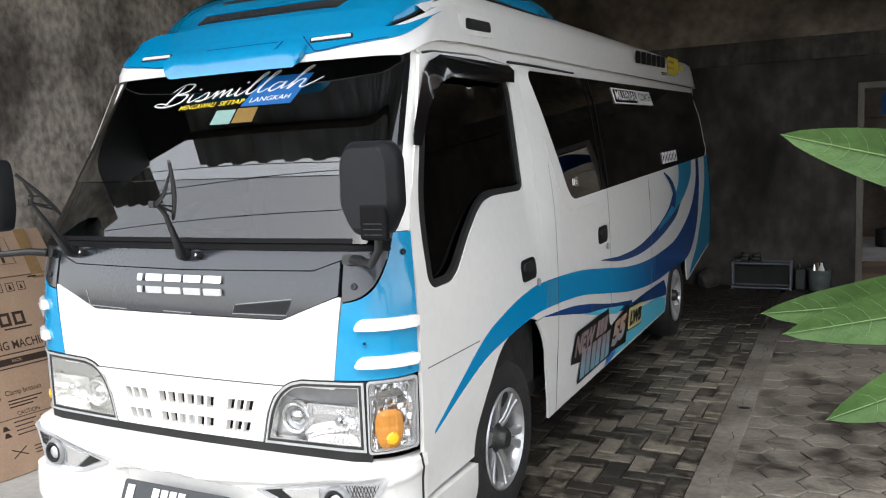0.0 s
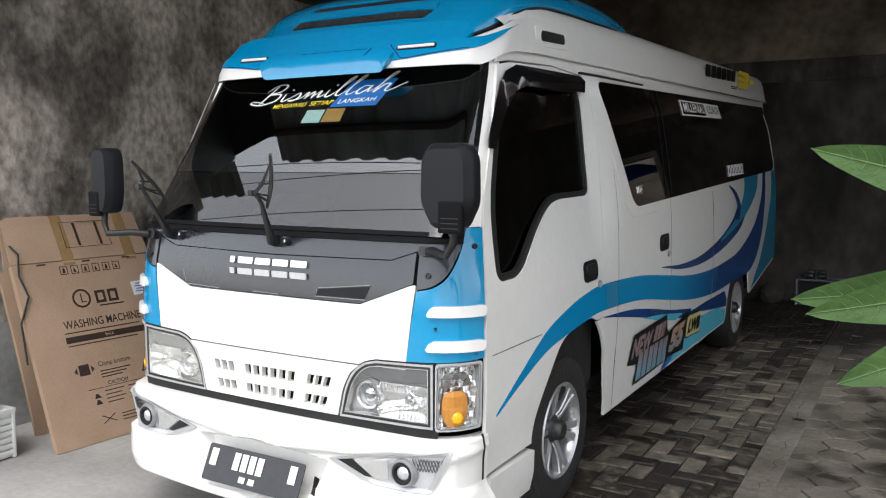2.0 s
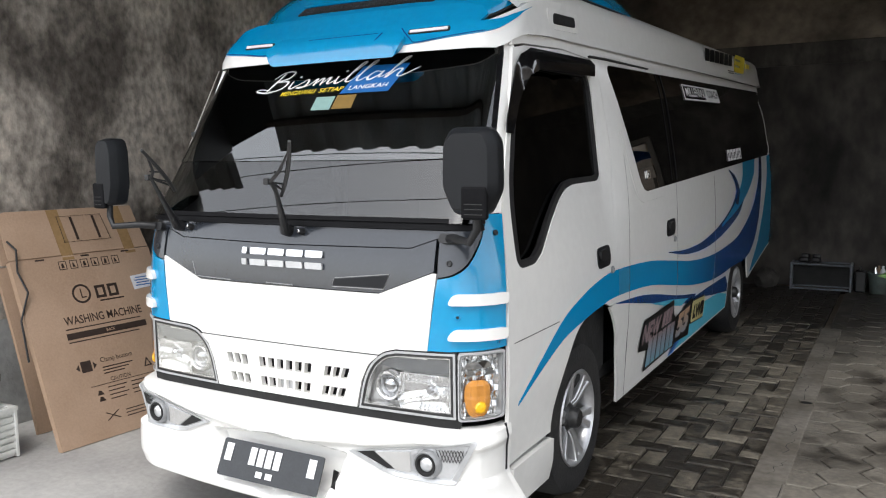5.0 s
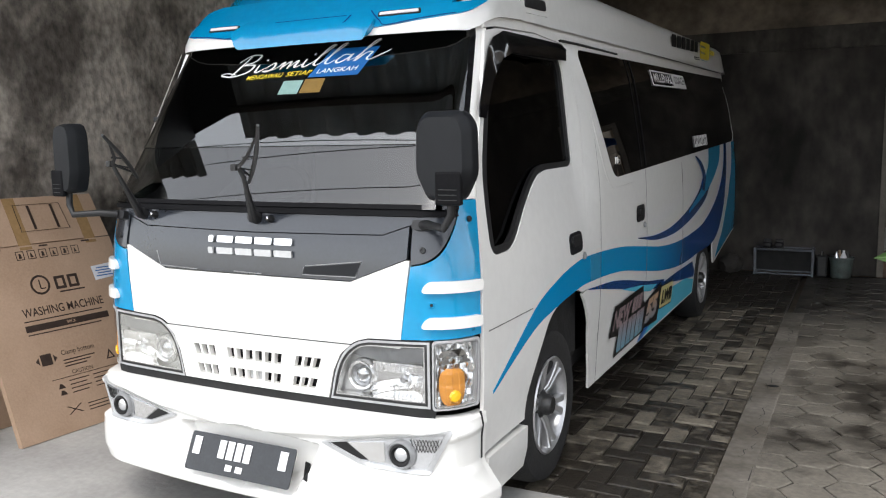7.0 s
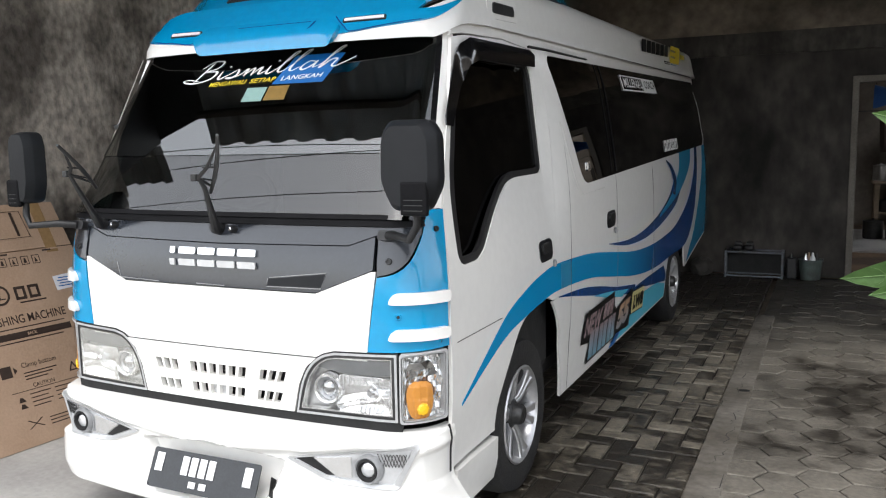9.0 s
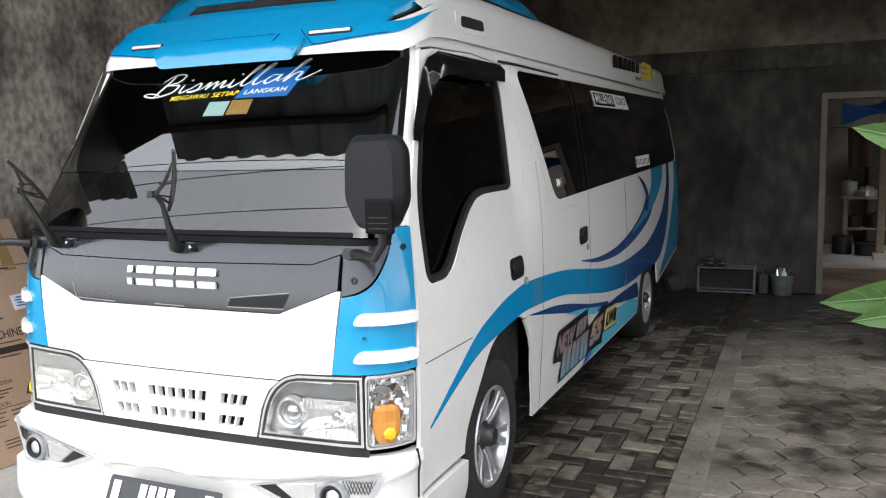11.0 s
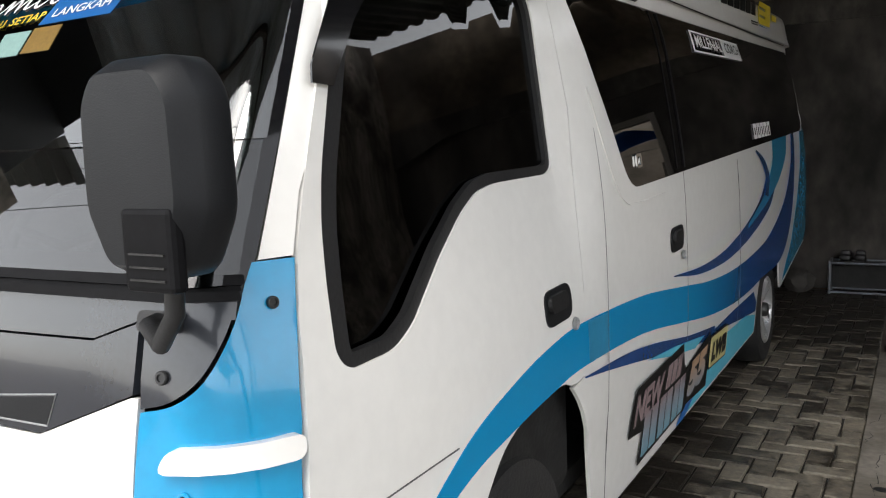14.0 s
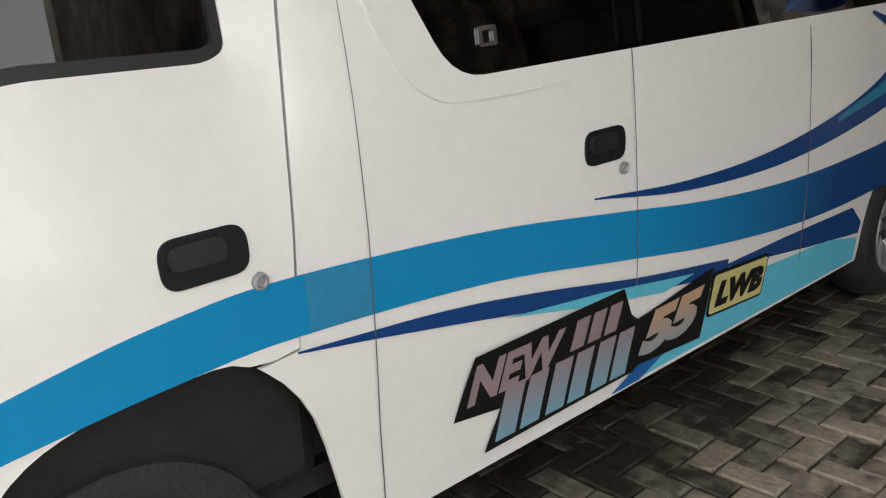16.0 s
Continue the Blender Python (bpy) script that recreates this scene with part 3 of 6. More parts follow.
    part("hub", lathe(bmesh.new(), [(0, 0.112), (0.034, 0.110), (0.044, 0.100), (0.048, 0.070), (0.066, 0.056), (0.078, 0.02), (0.08, -0.02)], m, 32), STEEL_DARK, w, "dark hub cap", smooth=True)
    return w


for sg in (-1, 1):
    wheel(sg * 0.715, 1.11, sg)
    wheel(sg * 0.735, 4.87, sg)

# ---------------------------------------------------------------- the front
FOG_METAL = material("satin_chrome", (0.72, 0.73, 0.74), 0.20, 0.6, vary=0.04, scale=14, fine=90)
PROJ = material("smoked_bowl", (0.60, 0.61, 0.62), 0.12, 1.0, vary=0.1)
LAMP_FRAME = material("grey_lamp_frame", (0.50, 0.505, 0.51), 0.3, 0.3, vary=0.06)
LAMP_BROW = material("satin_grey_lamp_trim", (0.30, 0.305, 0.31), 0.38, 0.2, vary=0.08, scale=18)
HAZY_LENS = material("yellowed_lens", (0.60, 0.59, 0.53), 0.08, vary=0.06, scale=12, alpha=0.16)
AMBER_CORE = material("bright_amber_core", (0.95, 0.52, 0.02), 0.15, vary=0.12, scale=60, bump=0.3)
CHROME_SOFT = material("vapour_silver", (0.86, 0.86, 0.85), 0.16, 0.85, vary=0.05, scale=25)
WS = rounded([(-0.818, 1.255), (0.818, 1.255), (0.698, 1.925), (-0.698, 1.925)], 0.05)
WS_CLEAR = rounded([(-0.790, 1.278), (0.790, 1.278), (0.672, 1.890), (-0.672, 1.890)], 0.05)
def glass(u, z, w):
    """The windscreen's face: almost flat, turning back only at its very edge."""
    xe = 0.802 - 0.118 * (z - 1.278) / 0.612
    edge = nose(xe, z, 0.0)
    q = min(1.0, abs(u) / xe)
    n = Vector((0, -1, (NOSE(z + 0.02) - NOSE(z - 0.02)) / 0.04)).normalized()
    return Vector((math.copysign(edge.x * q, u), NOSE(z) + 0.010 * q * q + (edge.y - NOSE(z) - 0.010) * q ** 40, z)) + n * w


def pane(z0, z1, w, thick):
    """A pane across the windscreen opening between two heights."""
    def at(k, z, lift):
        return glass(math.sin(math.pi * k / 40) * (0.802 - 0.118 * (z - 1.278) / 0.612), z, lift)
    skins = [[[at(k, z0 + (z1 - z0) * j / 10, lift) for k in range(-20, 21)] for j in range(11)] for lift in (w, w - thick)]
    bm = grid_mesh(skins[0])
    grid_mesh(skins[1], bm=bm)
    bmesh.ops.bridge_loops(bm, edges=[e for e in bm.edges if e.is_boundary])
    bmesh.ops.recalc_face_normals(bm, faces=bm.faces)
    return bm


screen = part("windscreen", pane(1.27, 1.912, 0.0, 0.006), TINT, bus, "raked windscreen, lightly tinted", smooth=True)
film_pane = part("screen_film", pane(1.487, 1.913, 0.0035, 0.002), SCREEN_FILM, screen, "dark mirror film on the upper windscreen", smooth=True)
screen.visible_shadow = film_pane.visible_shadow = False
part("windscreen_seal", sheet(WS, nose, 0.02, 0.004, [WS_CLEAR], 0.06), FRIT, bus, "black rubber windscreen seal", smooth=True)
part("sun_strip", sheet(rounded([(-0.635, 1.745), (0.635, 1.745), (0.605, 1.885), (-0.605, 1.885)], 0.03), nose, 0.001, -0.012, (), 0.08), INK_BLACK, bus, "black film band along the windscreen's top", smooth=True)
for sg in (-1, 1):
    pil = [(0.814, 1.30)] + [(edge_s(z) + min(0.05, 0.25 * max(0.0, z - 1.42)), z) for z in (1.30, 1.4, 1.5, 1.66, 1.8, 1.9, 1.95)] + [(0.686, 1.95), (0.696, 1.925)]
    part("windscreen_pillar", sheet(pil if sg > 0 else mirrored(pil), nose, 0.02, 0.002, (), 0.05), WHITE, bus, smooth=True)
SLOTS = []
for z0, z1, shrink in ((0.698, 0.738, 1.0), (0.625, 0.662, 0.94)):
    for x0, n, pitch, wide in ((-0.288, 3, 0.039, 0.029), (-0.118, 6, 0.045, 0.032), (0.202, 3, 0.0395, 0.029)):
        for k in range(n):
            xa = (x0 + pitch * k) * shrink
            SLOTS.append([((xa + dx) * f, z) for dx, z, f in ((0, z0, 0.955), (wide, z0, 0.955), (wide, z1, 1.0), (0, z1, 1.0))])
def lamp_shape(d):
    """The headlamp's outline, drawn in by d."""
    curve_ = spline([(0.500 + d * 0.3, 0.822 - d), (0.448 + d * 0.6, 0.806 - d * 0.8), (0.400 + d * 0.8, 0.765 - d * 0.6), (0.368 + d, 0.700), (0.345 + d, 0.598 + d)], 5)
    return [(0.728 - d, 0.600 + d), (0.728 - d, 0.830 - d)] + curve_


HL = lamp_shape(0.0)
part("front_panel", sheet([(-0.62, 0.80), (0.62, 0.80), (0.655, 1.10), (0.64, 1.10), (0.43, 1.018), (-0.43, 1.018), (-0.64, 1.10), (-0.655, 1.10)], nose, 0.014, 0.004, (), 0.06), WHITE, bus, smooth=True)
GRILLE = [(-0.337, 0.600), (0.337, 0.600), (0.360, 0.700), (0.390, 0.763), (0.43, 0.797), (-0.43, 0.797), (-0.390, 0.763), (-0.360, 0.700)]
part("grille", sheet(GRILLE, nose, 0.022, 0.012, SLOTS, 0.05), WHITE, bus, "white slotted plastic grille", smooth=False)
part("grille_seam", sheet([(-0.43, 0.7965), (0.43, 0.7965), (0.43, 0.8005), (-0.43, 0.8005)], nose, 0.004, 0.006, (), 0.06), STEEL_DARK, bus)
part("horn", sheet(rounded([(-0.02, 0.622), (0.045, 0.622), (0.05, 0.668), (-0.025, 0.668)], 0.012), nose, 0.02, -0.004, (), 0.03), LAMP_FRAME, bus, "pale horn behind the grille", smooth=True)
part("radiator", sheet([(-0.335, 0.55), (0.335, 0.55), (0.36, 0.79), (-0.36, 0.79)], nose, 0.01, -0.045), UNDER, bus)
BONNET = [(-0.645, 1.105), (-0.435, 1.022), (0.435, 1.022), (0.645, 1.105), (0.645, 1.212), (0.548, 1.179), (0.0, 1.172), (-0.548, 1.179), (-0.645, 1.212)]
bonnet = part("bonnet_panel", sheet(BONNET, nose, 0.014, 0.006, (), 0.06), DARK_PANEL, bus, "dark grey gloss panel under the windscreen", smooth=True)
part("cowl", sheet([(-0.80, 1.216), (-0.645, 1.2165), (-0.548, 1.183), (0.0, 1.176), (0.548, 1.183), (0.645, 1.2165), (0.80, 1.216), (0.80, 1.258), (-0.80, 1.258)], nose, 0.014, 0.004, (), 0.06), DARK_PANEL, bus, smooth=True)
for z0, z1, lift in ((1.244, 1.257, 0.016), (1.257, 1.265, 0.008), (1.265, 1.279, 0.014)):
    part("cowl_rail", sheet(rounded([(-0.805, z0), (0.805, z0), (0.800, z1), (-0.800, z1)], 0.004), nose, 0.02, lift, (), 0.06), RAIL, bus, "black rubber rail under the windscreen", smooth=True)
for pts in ([(-0.478, 1.086), (-0.455, 1.030), (-0.26, 1.026)], [(-0.077, 1.028), (0.052, 1.026)], [(0.239, 1.060), (0.233, 1.033), (0.452, 1.035), (0.474, 1.089), (0.245, 1.064)]):
    part("vent_edge", tube(bmesh.new(), [nose(u, v, 0.0065) for u, v in pts], 0.0018, 6), LAMP_BROW, bonnet, "pressed edge of a vent flap")
part("vent_flap", sheet([(0.237, 1.036), (0.450, 1.038), (0.470, 1.085), (0.243, 1.060)], nose, 0.003, 0.0070, (), 0.05), MIRROR_BLACK, bonnet)
# the emblem: five plain chrome shapes
for k in range(5):
    x, wd = (-0.200 if k == 0 else -0.158 + 0.0895 * (k - 1)), (0.024 if k == 0 else 0.078)
    for z0, z1, cut in ((1.090, 1.113, 0.004), (1.131, 1.155, 0.0)):
        part("emblem", sheet(rounded([(x + cut, z0), (x + wd + cut, z0), (x + wd, z1), (x, z1)], 0.006), nose, 0.008, 0.016), CHROME if z0 > 1.1 else LAMP_FRAME, bonnet, "plain chrome emblem shape")
for sg in (-1, 1):
    own = (lambda o: o) if sg > 0 else mirrored
    corner = spline([(0.66, 1.085), (0.715, 1.10), (0.76, 1.135), (0.79, 1.20), (0.80, 1.255)], 4)
    part("cowl_corner", sheet(own([(0.655, 1.253)] + corner), nose, 0.014, 0.004, (), 0.04), DARK_PANEL, bus, "dark grey corner cover", smooth=True)
    # blue corner with two white bars
    edge = spline([(0.805, 1.297), (0.806, 1.255), (0.796, 1.197), (0.766, 1.13), (0.72, 1.095), (0.66, 1.08)], 4)
    blue = part("corner_panel", sheet(own([(0.625, 0.832)] + [(edge_s(z), z) for z in (0.845, 0.95, 1.05, 1.15, 1.25, 1.297)] + edge), nose, 0.014, 0.005, (), 0.04), BLUE, bus, "blue corner panel with white bars", smooth=True)
    for z in (0.895, 1.015):
        part("corner_bar", sheet(rounded(own([(0.70, z - 0.019), (edge_s(z) - 0.004, z - 0.019), (edge_s(z) - 0.004, z + 0.019), (0.72, z + 0.019)]), 0.018), nose, 0.02, 0.022, (), 0.04), WHITE, blue, "raised white bar", smooth=True)
    for s, z, r in ((0.735, 0.955, 0.011), (0.88, 0.865, 0.007), (0.855, 1.235, 0.010), (0.70, 1.135, 0.011)):
        c = nose(sg * s, z, 0.006)
        m = Matrix.Translation(c) @ (nose(sg * s, z, 0.05) - c).to_track_quat("Z", "Y").to_matrix().to_4x4()
        part("screw", lathe(bmesh.new(), [(0, 0.001), (r * 0.5, 0.001), (r * 0.55, 0.004), (r * 0.85, 0.004), (r, 0.002), (r, -0.004)], m, 14), BLUE if z < 1.0 else BLACK, blue)
        if z < 1.0:
            part("screw_head", lathe(bmesh.new(), [(0, 0.0035), (r * 0.35, 0.003), (r * 0.5, 0.0005)], m, 12), BLACK, blue)
    # headlamp: dark gasket, slim frame, projector, fluted bowl and satin brow under a clear lens
    inner_hl = lamp_shape(0.008)
    lamp = part("headlamp", sheet(own(HL), nose, 0.05, 0.010, [own(inner_hl)], 0.05), LAMP_FRAME, bus, "clear headlamp in a silver frame")
    part("lamp_gasket", sheet(own(lamp_shape(-0.0045)), nose, 0.012, 0.0085, [own(HL)], 0.05), UNDER, lamp)
    part("inner_rim", sheet(own(lamp_shape(0.0175)), nose, 0.03, 0.006, [own(lamp_shape(0.021))], 0.05), CHROME_SOFT, lamp)
    part("lamp_back", sheet(own(HL), nose, 0.006, -0.040, (), 0.04), REFLECTOR, lamp, smooth=True)
    part("brow", sheet(own([(0.500, 0.804), (0.711, 0.808), (0.711, 0.752), (0.56, 0.742), (0.47, 0.752), (0.418, 0.762), (0.455, 0.788)]), lambda a, b, w: nose(a, b, w - 0.25 * max(0.0, 0.80 - b)), 0.012, -0.006, (), 0.03), LAMP_BROW, lamp, "satin silver brow", smooth=True)
    part("lens", sheet(own(lamp_shape(0.0125)), nose, 0.003, 0.007, (), 0.06), LENS if sg > 0 else HAZY_LENS, lamp, "clear moulded lens" if sg > 0 else "yellowed hazy lens", smooth=True)
    part("lens_flange", sheet(own(lamp_shape(0.0085)), nose, 0.004, 0.0085, [own(lamp_shape(0.017))], 0.05), STEEL_DARK, lamp, "grey bonded lens edge", smooth=True)
    c = nose(sg * 0.463, 0.690, -0.020)
    m = Matrix.Translation(c) @ (nose(sg * 0.463, 0.690, 0.05) - c).to_track_quat("Z", "Y").to_matrix().to_4x4()
    part("projector_ring", lathe(bmesh.new(), [(0.040, 0.004), (0.043, 0.018), (0.050, 0.022), (0.056, 0.014), (0.060, -0.010)], m, 40), CHROME_SOFT, lamp, "round chrome projector ring", smooth=True)
    part("projector_bowl", lathe(bmesh.new(), [(0.042, 0.010), (0.038, 0.0), (0.028, -0.006), (0.027, 0.004)], m, 40), FOG_METAL, lamp, smooth=True)
    part("projector_lens", lathe(bmesh.new(), [(0, 0.020), (0.012, 0.018), (0.022, 0.012), (0.029, 0.002)], m, 32), PROJ, lamp, "bulging projector lens", smooth=True)
    rows_ = []
    for j in range(25):
        v = j / 12 - 1
        z = 0.676 + 0.070 * v
        line = []
        for k in range(65):
            u = k / 32 - 1
            s = 0.606 + 0.104 * u * (1 - 0.10 * v * v)
            deep = max(0.0, 1 - abs(u) ** 4) * max(0.0, 1 - abs(v) ** 3)
            flute = 0.0055 * abs(math.sin(k * math.pi / 5)) * (1.0 if v > 0.45 or (v < -0.1 and u > -0.3) else 0.0)
            lobe = 0.012 * math.exp(-((v + 0.15 - 0.35 * u) / 0.16) ** 2)
            line.append(nose(sg * s, z, -0.006 - 0.028 * deep + flute + lobe))
        rows_.append(line)
    part("reflector_bowl", grid_mesh(rows_), CHROME_SOFT, lamp, "fluted silver reflector", smooth=True)
    c = nose(sg * 0.625, 0.688, -0.036)
    m = Matrix.Translation(c) @ (nose(sg * 0.625, 0.688, 0.05) - c).to_track_quat("Z", "Y").to_matrix().to_4x4()
    part("bulb_cap", lathe(bmesh.new(), [(0, 0.034), (0.010, 0.033), (0.016, 0.026), (0.017, 0.0)], m, 24), CHROME, lamp, smooth=True)
    # turn signal wrapping the corner
    open_sig = rounded([(0.739, 0.598), (0.898, 0.604), (0.901, 0.830), (0.742, 0.826)], 0.018)
    blk = part("turn_signal", sheet(own(rounded([(0.734, 0.592), (0.904, 0.598), (0.907, 0.838), (0.736, 0.834)], 0.014)), nose, 0.045, 0.008, [own(open_sig)], 0.03), LAMP_FRAME, bus, "corner turn signal in a silver frame")
    part("signal_back", sheet(own([(0.735, 0.58), (0.89, 0.60), (0.89, 0.83), (0.735, 0.83)]), nose, 0.006, -0.036, (), 0.02), REFLECTOR, blk, smooth=True)
    part("signal_rim", sheet(own(rounded([(0.741, 0.600), (0.896, 0.606), (0.899, 0.828), (0.744, 0.824)], 0.016)), nose, 0.02, 0.003, [own(rounded([(0.744, 0.603), (0.893, 0.609), (0.896, 0.825), (0.747, 0.821)], 0.014))], 0.03), LAMP_FRAME, blk)
    rows_ = []
    for j in range(13):
        z = 0.598 + 0.22 * j / 12
        rows_.append([nose(sg * (0.742 + 0.152 * k / 24), z, -0.014 - 0.016 * math.sin(math.pi * k / 24) + 0.005 * math.sin(j * 1.9 + k * 0.8) + 0.004 * math.sin(j * 0.7 - k * 1.7)) for k in range(25)])
    part("reflector_bowl", grid_mesh(rows_), CHROME_SOFT, blk, "faceted silver reflector")
    rows_ = []
    for j in range(15):
        v = j / 7 - 1
        half_w = 0.050 * math.sqrt(1 - 0.80 * v ** 4) * (1.0 - 0.18 * max(0.0, -v))
        rows_.append([nose(sg * (0.806 + half_w * u / 10), 0.668 + 0.066 * v, -0.012 + 0.010 * (1 - (u / 10) ** 2) * (1 - v ** 4) + 0.0022 * ((u + 10) // 5 % 2) + 0.0020 * (j // 4 % 2)) for u in range(-10, 11)])
    part("amber_part", grid_mesh(rows_), AMBER, blk, "amber signal lens")
    core = nose(sg * 0.812, 0.640, -0.006)
    part("amber_core", lathe(bmesh.new(), [(0, 0.016), (0.016, 0.014), (0.022, 0.008), (0.025, -0.004)], Matrix.Translation(core) @ (nose(sg * 0.812, 0.640, 0.05) - core).to_track_quat("Z", "Y").to_matrix().to_4x4(), 8), AMBER_CORE, blk, "bright amber core")
    for z, s0, s1 in ((0.775, 0.755, 0.86), (0.750, 0.762, 0.80), (0.752, 0.83, 0.872)):
        part("facet", sheet([(sg * s0, z), (sg * s1, z + 0.004), (sg * (s1 - 0.02), z + 0.028), (sg * (s0 + 0.012), z + 0.022)], nose, 0.012, -0.002, (), 0.03), CHROME, blk)
    part("clear_cover", sheet(own(rounded([(0.739, 0.598), (0.898, 0.604), (0.901, 0.830), (0.742, 0.826)], 0.015)), nose, 0.003, 0.006, (), 0.03), LENS, blk, "clear cover", smooth=True)

# bumper: one skin of sections round the front, with its own swelling and lip
FOG = [(0.360, 0.456), (0.486, 0.406), (0.544, 0.398), (0.722, 0.396), (0.776, 0.531)]


def bump_w(s, z):
    """How far the bumper stands off the nose."""
    prof = np.interp(z, [0.19, 0.215, 0.26, 0.33, 0.40, 0.47, 0.53, 0.556, 0.566], [0.055, 0.085, 0.100, 0.090, 0.080, 0.090, 0.105, 0.095, 0.045])
    step = lambda v: min(1.0, max(0.0, v / 0.022 + 0.5))
    a = abs(s)
    bay = step(0.33 - (0.46 - z) * 0.45 - a) * step(z - 0.262) * step(0.462 - 0.10 * a - z)
    pocket = 0.0
    if 0.32 < a < 0.82 and 0.35 < z < 0.56:
        d = min(((q[0] - p[0]) * (z - p[1]) - (q[1] - p[1]) * (a - p[0])) / math.hypot(q[0] - p[0], q[1] - p[1]) for p, q in zip(FOG, FOG[1:] + FOG[:1]))
        pocket = min(1.0, max(0.0, d / 0.02 + 1.0))
    wrap = min(1.0, max(0.0, (a - 0.80) / 0.12)) * min(1.0, max(0.0, (z - 0.30) / 0.08))
    brow = step(z - (0.475 - 0.09 * max(0.0, 0.36 - a) + 0.07 * max(0.0, a - 0.4))) * step(0.535 - z)
    chin = step(0.385 - 0.30 * max(0.0, 0.50 - a) - z) * step(z - 0.20)
    return (float(prof) * 0.50 + 0.022 * max(0.0, 1 - (s / 0.7) ** 2) - 0.046 * bay + (0.020 * brow + 0.030 * chin) * (1 - pocket)) * (1 - 0.8 * wrap)


ss = [-0.94 + 0.005 * k for k in range(377)]
zs = [0.19 + 0.0047 * k for k in range(81)]
bumper = part("bumper", grid_mesh([[nose(s, z, bump_w(s, z)) for s in ss] for z in zs] + [[nose(s, 0.566, -0.03) for s in ss]]), WHITE, bus, "white moulded front bumper", smooth=True)
on_bumper = lambda s, z, w: nose(s, z, bump_w(s, z) + w)
for sg in (-1, 1):
    own = (lambda o: o) if sg > 0 else mirrored
    fog = own([(0.360, 0.456), (0.776, 0.531), (0.722, 0.396), (0.544, 0.398), (0.486, 0.406)])
    fp = part("fog_lamp_panel", sheet(rounded(fog, 0.012), on_bumper, 0.01, 0.004, (), 0.03), FOG_METAL, bumper, "chromed fog lamp insert", smooth=True)
    part("insert_edge", sheet(rounded(own([(0.338, 0.455), (0.790, 0.541), (0.730, 0.386), (0.541, 0.389), (0.482, 0.397)]), 0.010), on_bumper, 0.014, 0.011, [rounded(own([(0.366, 0.4560), (0.772, 0.5275), (0.7195, 0.400), (0.545, 0.402), (0.488, 0.4095)]), 0.010)], 0.03), LAMP_FRAME, fp, "grey edging", smooth=True)
    part("insert_grid", sheet(own([(0.378, 0.457), (0.440, 0.467), (0.520, 0.412), (0.492, 0.412)]), on_bumper, 0.004, 0.008, (), 0.03), UNDER, fp, "dark mesh triangle")
    part("insert_mirror", sheet(own([(0.448, 0.466), (0.585, 0.484), (0.585, 0.412), (0.530, 0.410)]), on_bumper, 0.004, 0.010, (), 0.03), CHROME_SOFT, fp, "polished inner panel", smooth=True)
    part("insert_shade", sheet(own([(0.590, 0.470), (0.625, 0.490), (0.625, 0.410), (0.595, 0.416)]), on_bumper, 0.004, 0.009, (), 0.03), LAMP_BROW, fp)
    honey = bmesh.new()
    for k in range(9):
        for d in (-1, 1):
            tube(honey, [on_bumper(sg * (0.690 + 0.0085 * k), 0.462, 0.008), on_bumper(sg * (0.690 + 0.0085 * k + d * 0.012), 0.506, 0.008)], 0.0013, 4)
    part("insert_mesh", honey, STEEL_DARK, fp, "fine honeycomb mesh")
    c = on_bumper(sg * 0.650, 0.450, 0.0)
    m = Matrix.Translation(c) @ (on_bumper(sg * 0.650, 0.450, 0.06) - c).to_track_quat("Z", "Y").to_matrix().to_4x4()
    part("fog_ring", lathe(bmesh.new(), [(0.026, 0.016), (0.031, 0.030), (0.038, 0.030), (0.041, 0.020)], m, 36), UNDER, fp, smooth=True)
    part("fog_bezel", lathe(bmesh.new(), [(0.038, 0.026), (0.043, 0.030), (0.049, 0.022), (0.052, 0.0)], m, 36), LAMP_BROW, fp, "grey bezel", smooth=True)
    part("fog_lens", lathe(bmesh.new(), [(0, 0.026), (0.015, 0.025), (0.024, 0.020), (0.029, 0.006)], m, 32), FOG_METAL, fp, "round clear fog lamp", smooth=True)
    seam = [(edge_s(z) - 0.012, z) for z in (0.40, 0.48, 0.57)] + [(edge_s(z) - 0.002, z) for z in (0.57, 0.48, 0.40)]
    part("bumper_seam", sheet(seam if sg > 0 else mirrored(seam), on_bumper, 0.004, 0.003, (), 0.04), UNDER, bumper)
    # sill behind the bumper and below the door
    part("sill_step", sheet([(0.315, 0.20), (0.745, 0.20), (0.722, 0.375), (0.325, 0.385)], side(sg), 0.05, 0.018, (), 0.06), WHITE, bus, "white step below the cab door", smooth=True)

part("bumper_gap", sheet([(-0.74, 0.555), (0.74, 0.555), (0.75, 0.604), (-0.75, 0.604)], nose, 0.01, 0.004, (), 0.06), UNDER, bus, "dark gap above the bumper")
part("bumper_mesh", sheet([(0.236, 0.318), (0.300, 0.312), (0.262, 0.345), (0.240, 0.352)], on_bumper, 0.004, 0.006, (), 0.02), UNDER, bumper, "small dark mesh beside the plate")
# number plate: plain bars in place of its characters
def plate_lay(u, v, w):
    n = Vector((0, -0.90, 0.43)).normalized()
    return Vector((0, 0.008, 0.352)) + Vector((u, 0, 0)) + Vector((0, 0.43, 0.90)).normalized() * v + n * w


plate = part("number_plate", sheet(rounded([(-0.243, -0.071), (0.243, -0.071), (0.243, 0.071), (-0.243, 0.071)], 0.012), plate_lay, 0.004, 0.0), PLATE, bumper, "black number plate with plain white bars")
